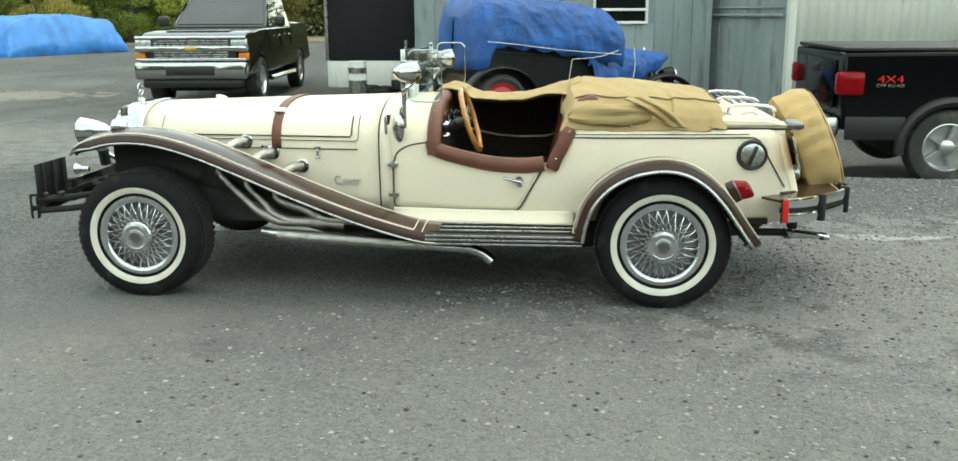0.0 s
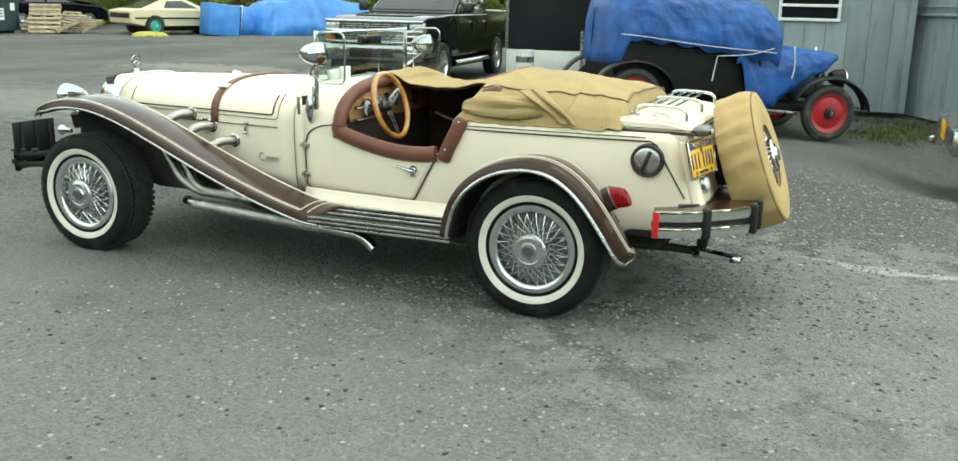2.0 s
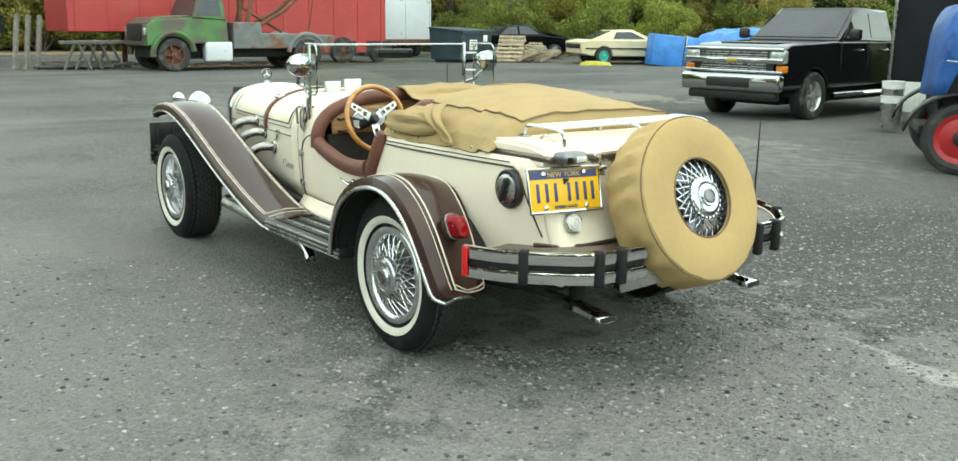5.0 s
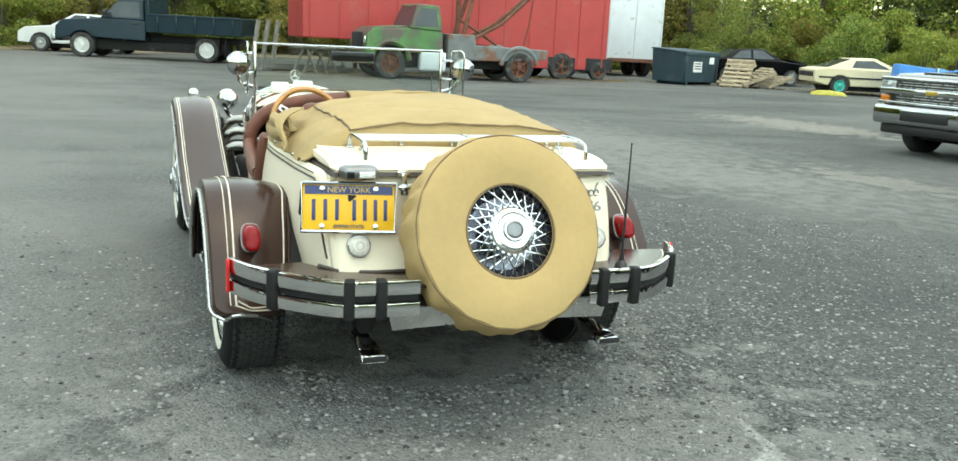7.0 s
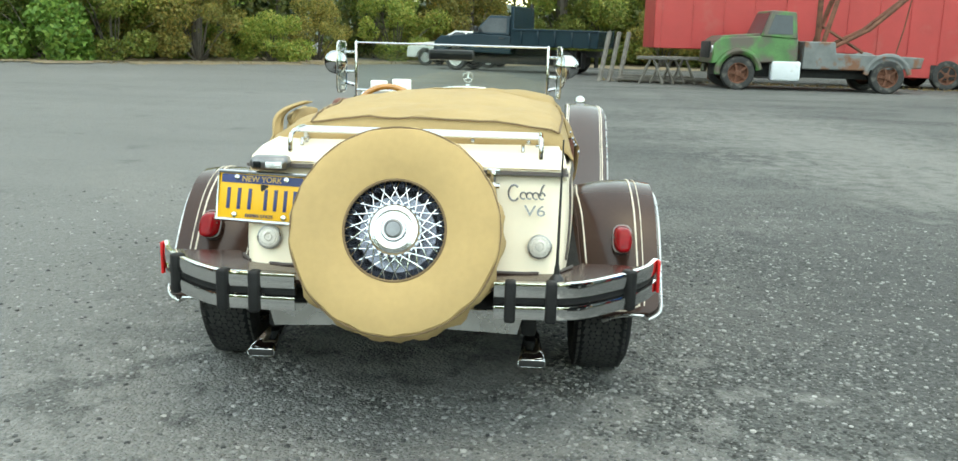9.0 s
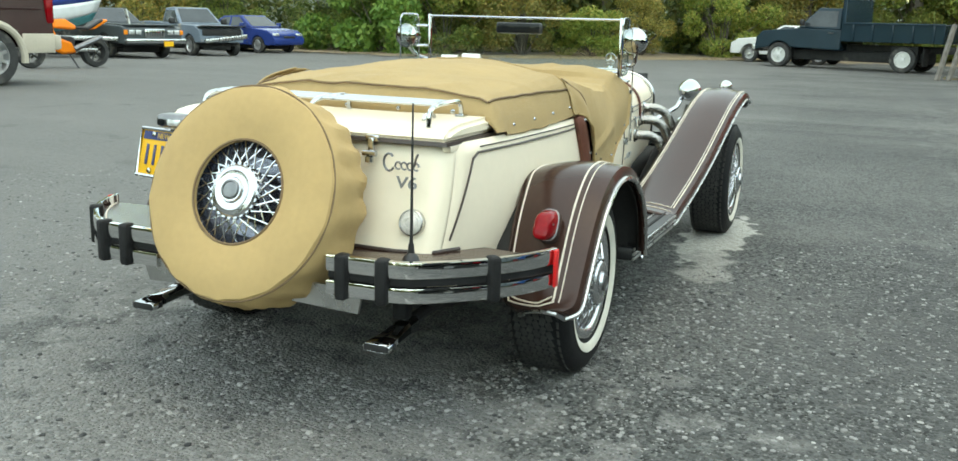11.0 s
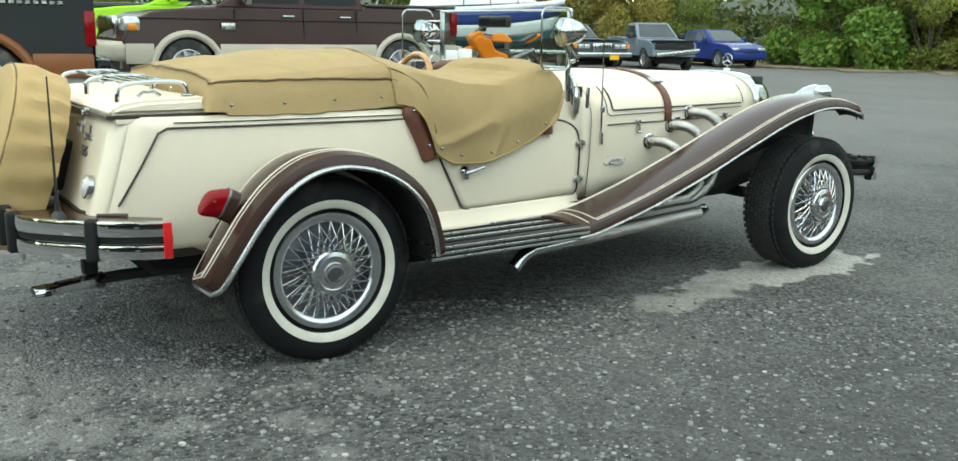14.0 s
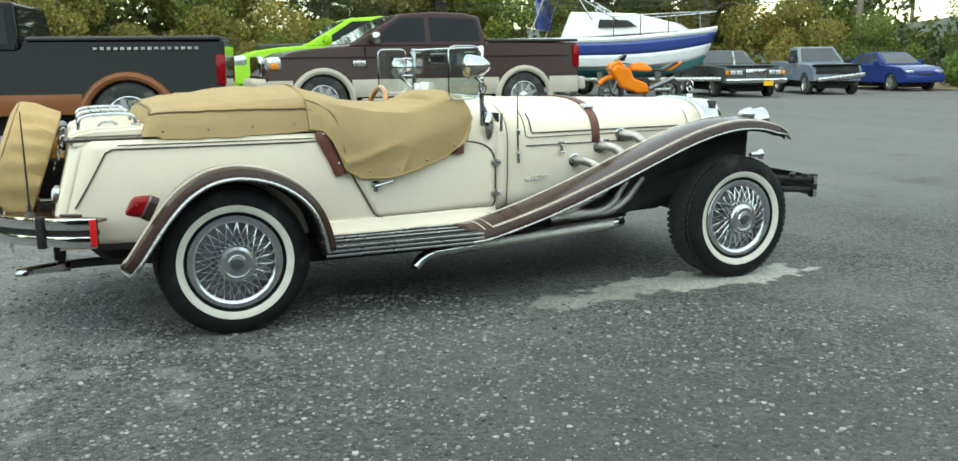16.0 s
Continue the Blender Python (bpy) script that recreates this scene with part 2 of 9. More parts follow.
def smooth_path(pts, n=6):
    """Catmull-Rom points through a list of points."""
    p = [Vector(q) for q in pts]
    p = [p[0] * 2 - p[1]] + p + [p[-1] * 2 - p[-2]]
    out = []
    for i in range(1, len(p) - 2):
        for k in range(n):
            t = k / n
            out.append(0.5 * ((2 * p[i]) + (p[i + 1] - p[i - 1]) * t + (2 * p[i - 1] - 5 * p[i] + 4 * p[i + 1] - p[i + 2]) * t * t
                              + (3 * p[i] - p[i - 1] - 3 * p[i + 1] + p[i + 2]) * t ** 3))
    out.append(p[-2])
    return out


def text_part(name, body, size, material, parent, at, depth=0.0015, squeeze=1.0, label=""):
    """Raised lettering in the built-in font, turned into a mesh."""
    cu = bpy.data.curves.new(name, "FONT")
    cu.body, cu.size, cu.extrude, cu.align_x, cu.align_y = body, size, depth, "CENTER", "CENTER"
    tmp = bpy.data.objects.new(name + "_font", cu)
    me = bpy.data.meshes.new_from_object(tmp)
    bpy.data.objects.remove(tmp)
    me.name = name
    me.materials.clear()
    me.materials.append(material)
    me.transform(Matrix.Diagonal((squeeze, 1, 1, 1)))
    ob = new(name, me)
    ob.parent = parent
    ob.matrix_basis = at
    if label:
        ob["label"] = label
    return ob


def ease(t):
    t = min(1.0, max(0.0, t))
    return t * t * (3 - 2 * t)


def ground_z(x, y):
    """The lot is flat but for a gentle rise where the brown pickup stands."""
    return 0.01 + 0.09 * math.exp(-((x + 5.3) ** 2 + (y + 11.8) ** 2) / 30.0) - 0.10 * math.exp(-((x + 25.0) ** 2 + (y + 20.8) ** 2) / 60.0) - 0.12 * math.exp(-((x + 6.8) ** 2 + (y - 12.5) ** 2) / 20.0) - 0.30 * math.exp(-((x - 1.6) ** 2 + (y - 9.0) ** 2) / 9.0) - 0.33 * ease((y - 2.8) / 2.2) * ease((x - 0.7) / 1.9) * ease((9.5 - y) / 3)


# ---- ground ----
def ground_material():
    m = bpy.data.materials.new("worn_gravelly_asphalt")
    m.use_nodes = True
    nt = m.node_tree
    b = nt.nodes["Principled BSDF"]
    tc = nt.nodes.new("ShaderNodeTexCoord")

    def noise_tex(s, d=5.0, dist=0.0, sc=None):
        n = nt.nodes.new("ShaderNodeTexNoise")
        n.inputs["Scale"].default_value, n.inputs["Detail"].default_value, n.inputs["Distortion"].default_value = s, d, dist
        src = tc.outputs["Object"]
        if sc:
            mp = nt.nodes.new("ShaderNodeMapping")
            mp.inputs["Scale"].default_value = sc
            mp.inputs["Rotation"].default_value = (0, 0, radians(25))
            nt.links.new(src, mp.inputs[0])
            src = mp.outputs[0]
        nt.links.new(src, n.inputs["Vector"])
        return n.outputs[0]

    def rng(v, lo, hi, a=0.0, c=1.0):
        r = nt.nodes.new("ShaderNodeMapRange")
        for i, val in enumerate((lo, hi, a, c)):
            r.inputs[i + 1].default_value = val
        nt.links.new(v, r.inputs[0])
        return r.outputs[0]

    def mixed(fac, a, c, kind="MIX"):
        x = nt.nodes.new("ShaderNodeMix")
        x.data_type, x.blend_type = "RGBA", kind
        for sock, val in ((x.inputs[0], fac), (x.inputs[6], a), (x.inputs[7], c)):
            if hasattr(val, "is_linked"):
                nt.links.new(val, sock)
            else:
                sock.default_value = val if isinstance(val, float) else (*val, 1.0)
        return x.outputs[2]

    vor = nt.nodes.new("ShaderNodeTexVoronoi")
    vor.inputs["Scale"].default_value = 75.0
    nt.links.new(tc.outputs["Object"], vor.inputs["Vector"])
    vor2 = nt.nodes.new("ShaderNodeTexVoronoi")
    vor2.inputs["Scale"].default_value = 58.0
    nt.links.new(tc.outputs["Object"], vor2.inputs["Vector"])
    sep = nt.nodes.new("ShaderNodeSeparateColor")
    nt.links.new(vor.outputs["Color"], sep.inputs[0])
    base = mixed(rng(noise_tex(0.35, 6), 0.3, 0.7), (0.078, 0.082, 0.080), (0.115, 0.118, 0.114))
    grain = mixed(sep.outputs[0], (0.22, 0.22, 0.22), (1.85, 1.85, 1.82))
    grain_soft = mixed(sep.outputs[1], (0.70, 0.70, 0.70), (1.12, 1.12, 1.12))
    col = mixed(1.0, base, grain, "MULTIPLY")
    pale = rng(vor2.outputs["Distance"], 0.26, 0.18)
    sep2 = nt.nodes.new("ShaderNodeSeparateColor")
    nt.links.new(vor2.outputs["Color"], sep2.inputs[0])
    few = rng(sep2.outputs[1], 0.90, 0.94, 0.0, 0.5)
    mul = nt.nodes.new("ShaderNodeMath")
    mul.operation = "MULTIPLY"
    nt.links.new(pale, mul.inputs[0])
    nt.links.new(few, mul.inputs[1])
    col = mixed(mul.outputs[0], col, (0.34, 0.335, 0.32))
    dust = rng(noise_tex(0.8, 9, 0.6, (1.0, 0.35, 1.0)), 0.42, 0.72, 0.0, 0.50)
    col = mixed(dust, col, (0.20, 0.198, 0.186))
    drift = rng(noise_tex(0.22, 9, 1.6, (1.0, 0.22, 1.0)), 0.46, 0.66, 0.0, 0.32)
    col = mixed(drift, col, (0.25, 0.247, 0.235))
    track = rng(noise_tex(0.5, 7, 0.8, (0.16, 1.3, 1.0)), 0.55, 0.68, 0.0, 0.38)
    col = mixed(track, col, (0.09, 0.091, 0.09))
    sxyz = nt.nodes.new("ShaderNodeSeparateXYZ")
    nt.links.new(tc.outputs["Object"], sxyz.inputs[0])
    wobble = nt.nodes.new("ShaderNodeMath")
    wobble.operation = "ADD"
    nt.links.new(sxyz.outputs[1], wobble.inputs[0])
    nt.links.new(rng(noise_tex(0.5, 4), 0.3, 0.7, -1.5, 1.5), wobble.inputs[1])
    worn = rng(wobble.outputs[0], 1.0, -2.5, 0.0, 0.60)
    col = mixed(worn, col, (0.235, 0.233, 0.222))
    # crumbled mortar, spilled chalk, dry mud and broad paler and darker areas, with ragged edges
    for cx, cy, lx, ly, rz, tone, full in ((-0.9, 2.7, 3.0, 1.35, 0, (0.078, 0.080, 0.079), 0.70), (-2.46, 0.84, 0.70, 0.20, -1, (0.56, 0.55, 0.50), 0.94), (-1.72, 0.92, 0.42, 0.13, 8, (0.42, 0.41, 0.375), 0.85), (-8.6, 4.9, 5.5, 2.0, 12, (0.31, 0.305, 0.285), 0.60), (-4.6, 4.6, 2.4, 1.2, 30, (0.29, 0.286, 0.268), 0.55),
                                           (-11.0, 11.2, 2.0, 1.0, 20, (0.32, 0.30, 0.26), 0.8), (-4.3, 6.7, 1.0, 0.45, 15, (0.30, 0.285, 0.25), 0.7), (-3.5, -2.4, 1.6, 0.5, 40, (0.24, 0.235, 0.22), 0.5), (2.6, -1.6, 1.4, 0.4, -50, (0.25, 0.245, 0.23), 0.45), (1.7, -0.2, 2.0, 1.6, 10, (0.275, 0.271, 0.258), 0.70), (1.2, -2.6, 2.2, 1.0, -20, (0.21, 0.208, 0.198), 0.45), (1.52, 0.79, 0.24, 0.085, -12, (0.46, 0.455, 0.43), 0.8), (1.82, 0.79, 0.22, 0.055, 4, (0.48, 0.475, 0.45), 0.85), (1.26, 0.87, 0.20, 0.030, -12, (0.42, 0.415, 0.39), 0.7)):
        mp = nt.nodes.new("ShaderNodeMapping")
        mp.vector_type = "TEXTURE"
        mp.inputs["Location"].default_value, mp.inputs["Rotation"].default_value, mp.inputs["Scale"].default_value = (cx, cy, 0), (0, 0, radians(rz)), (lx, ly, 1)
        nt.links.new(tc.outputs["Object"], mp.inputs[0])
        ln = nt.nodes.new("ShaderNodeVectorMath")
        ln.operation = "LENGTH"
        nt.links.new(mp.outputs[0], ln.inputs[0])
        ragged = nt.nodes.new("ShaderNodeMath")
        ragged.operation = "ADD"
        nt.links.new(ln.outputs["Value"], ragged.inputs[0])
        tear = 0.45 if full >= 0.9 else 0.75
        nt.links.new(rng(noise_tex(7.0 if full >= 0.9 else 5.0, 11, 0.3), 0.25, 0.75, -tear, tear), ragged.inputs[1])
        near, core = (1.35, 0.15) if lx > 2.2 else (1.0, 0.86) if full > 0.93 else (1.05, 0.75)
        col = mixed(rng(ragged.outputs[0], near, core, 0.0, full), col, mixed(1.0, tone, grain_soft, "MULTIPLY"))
    stain = rng(noise_tex(1.7, 8, 0.4), 0.60, 0.74, 0.0, 0.40)
    col = mixed(stain, col, (0.062, 0.064, 0.066))
    col = mixed(1.0, col, (0.80, 0.80, 0.80), "MULTIPLY")
    nt.links.new(col, b.inputs["Base Color"])
    b.inputs["Roughness"].default_value = 0.88
    b.inputs["Specular IOR Level"].default_value = 0.3
    add = nt.nodes.new("ShaderNodeMath")
    add.operation = "ADD"
    nt.links.new(rng(vor.outputs["Distance"], 0.0, 0.6, 1.0, 0.0), add.inputs[0])
    nt.links.new(rng(noise_tex(16, 6), 0.3, 0.7, 0.0, 1.2), add.inputs[1])
    bp = nt.nodes.new("ShaderNodeBump")
    bp.inputs["Strength"].default_value, bp.inputs["Distance"].default_value = 0.8, 0.012
    nt.links.new(add.outputs[0], bp.inputs["Height"])
    nt.links.new(bp.outputs[0], b.inputs["Normal"])
    return m


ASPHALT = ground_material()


def stone_material(name, dark, light):
    m = bpy.data.materials.new(name)
    m.use_nodes = True
    nt = m.node_tree
    geo, rp = nt.nodes.new("ShaderNodeNewGeometry"), nt.nodes.new("ShaderNodeValToRGB")
    rp.color_ramp.elements[0].color, rp.color_ramp.elements[1].color = (*dark, 1), (*light, 1)
    nt.links.new(geo.outputs["Random Per Island"], rp.inputs[0])
    nt.links.new(rp.outputs[0], nt.nodes["Principled BSDF"].inputs["Base Color"])
    nt.nodes["Principled BSDF"].inputs["Roughness"].default_value = 0.85
    return m


STONES = stone_material("loose_stones", (0.030, 0.031, 0.032), (0.30, 0.297, 0.285))
axis = sorted({*(round(v, 3) for v in lin(-30, 30, 121)), *(-1500, -700, -320, -160, -90, -60, -45, -38, 38, 45, 60, 90, 160, 320, 700, 1500)})
gm = bmesh.new()
grid(gm, lambda x, y: Vector((x, y, ground_z(x, y))), axis, axis[::-1])
bmesh.ops.recalc_face_normals(gm, faces=gm.faces)
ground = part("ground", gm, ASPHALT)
tagged(ground, "worn grey asphalt lot strewn with fine gravel", "ground", kind="structure")


def stones(name, label, n, spot, size, material, seed):
    """Loose stones lying on the ground, joined."""
    rnd = random.Random(seed)
    verts, faces = [], []
    for _ in range(n):
        x, y = spot(rnd)
        r = size(rnd)
        a0 = rnd.random() * 6.28
        fl = rnd.uniform(0.35, 0.7)
        z0 = ground_z(x, y) - r * 0.15
        k = len(verts)
        for lvl, rad in ((0.0, 1.0), (0.55, 0.85)):
            for j in range(5):
                a = a0 + j * 1.2566 + rnd.uniform(-0.2, 0.2)
                rr = r * rad * rnd.uniform(0.75, 1.15)
                verts.append((x + rr * math.cos(a), y + rr * math.sin(a), z0 + r * fl * lvl * 1.6))
        verts.append((x, y, z0 + r * fl * 1.25))
        for j in range(5):
            j2 = (j + 1) % 5
            faces.append((k + j, k + j2, k + 5 + j2, k + 5 + j))
            faces.append((k + 5 + j, k + 5 + j2, k + 10))
    me = bpy.data.meshes.new(name)
    me.from_pydata(verts, [], faces)
    me.materials.append(material)
    ob = new(name, me)
    return tagged(ob, label, "gravel", kind="stuff")


def ring_spot(rnd):
    a = rnd.uniform(-2.6, 2.6)
    r = rnd.uniform(0.55, 4.6)
    x, y = -0.6 + 1.0 * math.cos(a) * r + 0.5, math.sin(a) * r
    if y < -0.6 and rnd.random() < 0.55:
        return ring_spot(rnd)
    return x, y


stones("gravel", "fine grey gravel lying loose on the asphalt", 40000, ring_spot, lambda q: 0.003 + 0.010 * q.random() ** 3.5, STONES, 3)
PALESTONE = stone_material("pale_stones", (0.16, 0.158, 0.15), (0.44, 0.43, 0.41))
stones("gravel", "scattered pale limestone chips on the asphalt", 2400, ring_spot, lambda q: 0.003 + 0.011 * q.random() ** 5, PALESTONE, 9)

# ---- the roadster: its nose points along -x, its driver sits on the -y side ----
car = thing("roadster", "cream neoclassic roadster with brown fenders, wire wheels and folded tan top", "car")

half_w = table([(-3.05, 0.25), (-2.85, 0.32), (-2.4, 0.395), (-1.78, 0.470), (-1.39, 0.525), (-1.1, 0.555), (-0.73, 0.582),
                (-0.2, 0.59), (0.2, 0.578), (0.45, 0.556), (0.62, 0.535), (0.8, 0.51)])
top_z = table([(-3.05, 0.926), (-2.85, 0.946), (-2.0, 0.972), (-1.4, 0.988), (-1.1, 0.993)])


def arch(x, a, grow=0.0, zb=0.42, zs=0.76):
    """A point of the bonnet's cross-section: a runs from the left sill (-1) over the top to the right sill (1)."""
    w, zt = half_w(x) + grow, top_z(x) + grow
    s, q = (1 if a >= 0 else -1), abs(a)
    if q <= 0.6:
        t = q / 0.6 * math.pi / 2
        return Vector((x, s * w * math.sin(t) ** 0.78, zs + (zt - zs) * max(0.0, math.cos(t)) ** 0.78))
    t = (q - 0.6) / 0.4
    return Vector((x, s * w * (1 - 0.05 * t * t), zs + (zb - zs) * t))


A_ALL = [-1, -0.9, -0.8, -0.7] + lin(-0.6, 0.6, 25) + [0.7, 0.8, 0.9, 1]
hood = part("hood", G(lambda x, a: arch(x, a), lin(-2.80, -1.45, 12), A_ALL), CREAM, car, "cream painted bonnet with dark pinstripes", thick=0.012)
part("cowl", G(lambda x, a: arch(x, a, 0.003), lin(-1.44, -1.376, 3), A_ALL), CREAM, car, thick=0.012)
grid_c = bmesh.new()
grid(grid_c, lambda x, a: arch(x, a * 0.66, 0.003), lin(-1.376, -1.165, 5), lin(-1, 1, 33))
part("scuttle", grid_c, CREAM, car, thick=0.012)
part("seam", T([arch(-1.445, a, 0.001) for a in A_ALL], 0.0012, 6), LINE, hood)
for s in (-1, 1):
    # raised bonnet panel bordered by dark lines
    def hp(x, z_a):
        return arch(x, s * z_a, 0.004)
    part("pinstripe", T([hp(x, 0.545) for x in lin(-2.66, -1.60, 14)] + [hp(-1.592, a) for a in lin(0.53, 0.36, 6)], 0.0038, 6), LINE, hood)
    part("pinstripe", T([hp(x, 0.575) for x in lin(-2.66, -1.575, 14)] + [hp(-1.555, a) for a in lin(0.56, 0.34, 6)], 0.0022, 6), LINE, hood)
    part("pinstripe", T([hp(-2.68, a) for a in lin(0.545, 0.34, 7)], 0.0022, 6), LINE, hood)
    part("hood_seam", T([hp(x, 0.618 - 0.01 * (x + 1.6)) for x in lin(-2.79, -1.56, 12)], 0.0030, 6), LINE, hood)
    for x in (-2.50, -2.08, -1.78):
        p = arch(x, s * 0.612, 0.006)
        bm = B((x, p.y, p.z), (0.032, 0.014, 0.018), 0.004)
        box(bm, (x, p.y + s * 0.006, p.z - 0.03), (0.014, 0.014, 0.045), 0.004)
        tube(bm, [(x - 0.012, p.y + s * 0.012, p.z - 0.05), (x + 0.012, p.y + s * 0.012, p.z - 0.05)], 0.008)
        part("hood_catch", bm, CHROME, car, "small chrome bonnet catch")
    # script badge, drawn as a plain bar with strokes
    p = arch(-1.62, s * 0.82, 0.004)
    bm = bmesh.new()
    out = Vector((0, s * 0.002, 0))
    for k in range(5):
        c = p + out + Vector((-s * (-0.016 + 0.019 * k), -0.0012 * (k - 2), 0.0))
        tube(bm, [c + Vector((-s * (0.011 * math.cos(t) + 0.004 * math.sin(t)), 0, 0.010 * math.sin(t))) for t in lin(0, 5.4, 10)], 0.0028, 5)
    tube(bm, [p + out + Vector((-s * (-0.052 + 0.016 * math.cos(t)), 0, 0.006 + 0.021 * math.sin(t))) for t in lin(0.7, 5.6, 12)], 0.0034, 5)
    tube(bm, [p + out + Vector((-s * (-0.045 + 0.10 * t), 0, -0.016 + 0.003 * math.sin(t * 5))) for t in lin(0, 1, 8)], 0.0022, 5)
    part("badge", bm, STEEL, car, "dark chrome script badge")

# leather bonnet strap
part("hood_strap", G(lambda x, a: arch(x, a, 0.009), lin(-2.035, -1.985, 3), lin(-0.62, 0.62, 31)), LEATHER, car, "brown leather bonnet strap with buckle", thick=0.006)
for s in (-1, 1):
    p = arch(-2.01, s * 0.30, 0.014)
    part("strap_buckle", B(p, (0.065, 0.05, 0.01), 0.003, Matrix.Rotation(s * -0.35, 4, "X")), CHROME, car)

# radiator shell and mascot
def shell(x, a):
    return arch(x, a, 0.012, 0.45)
grille_shell = part("radiator_shell", G(shell, lin(-2.985, -2.80, 6), A_ALL), CHROME, car, "chrome radiator shell", thick=0.02)
gb = bmesh.new()
for i in range(9):
    y = -0.22 + 0.055 * i
    box(gb, (-2.975, y, 0.70), (0.02, 0.012, 0.42), 0.003)
part("grille", gb, CHROME, grille_shell)
part("grille_mesh", B((-2.95, 0, 0.69), (0.01, 0.50, 0.48)), BLACK, grille_shell)
bm = lathe(bmesh.new(), [(0.0, 0.03), (0.022, 0.022), (0.026, 0.0)], 16, Matrix.Translation((-2.945, 0, 0.940)))
tube(bm, [(-2.945, 0, 0.955), (-2.945, 0, 0.985)], 0.005)
tube(bm, [(-2.945, 0.034 * math.cos(t), 1.012 + 0.034 * math.sin(t)) for t in [k * 2 * math.pi / 24 for k in range(24)]], 0.005, 6, True)
for k in range(3):
    t = math.pi / 2 + k * 2.0944
    tube(bm, [(-2.945, 0, 1.012), (-2.945, 0.033 * math.cos(t), 1.012 + 0.033 * math.sin(t))], [0.006, 0.002], 6)
part("hood_ornament", bm, CHROME, car, "chrome ring ornament on a small stem")

# body tub
side_top = table([(-1.376, 0.772), (-1.30, 0.80), (-1.167, 0.828), (-1.150, 0.775), (-1.08, 0.742), (-1.0, 0.717), (-0.9, 0.697), (-0.776, 0.685), (-0.6, 0.688),
                  (-0.545, 0.705), (-0.52, 0.74), (-0.455, 0.862), (0.0, 0.864), (0.8, 0.866)])


def rear_x(z):
    return 0.615 + (0.866 - z) / 0.30 * 0.085


def side_pt(u, t, s, grow=0.0):
    """u: along the body, ends curving in at the tail; t: from the sill (0) to the top edge (1)."""
    z = 0.395 + (side_top(u) - 0.395) * t
    x = u if u < 0 else u / 0.66 * (rear_x(z) - 0.05)
    y = (half_w(x) + grow) * (1 - 0.05 * ((z - 0.66) / 0.28) ** 2)
    return Vector((x, s * y, z))


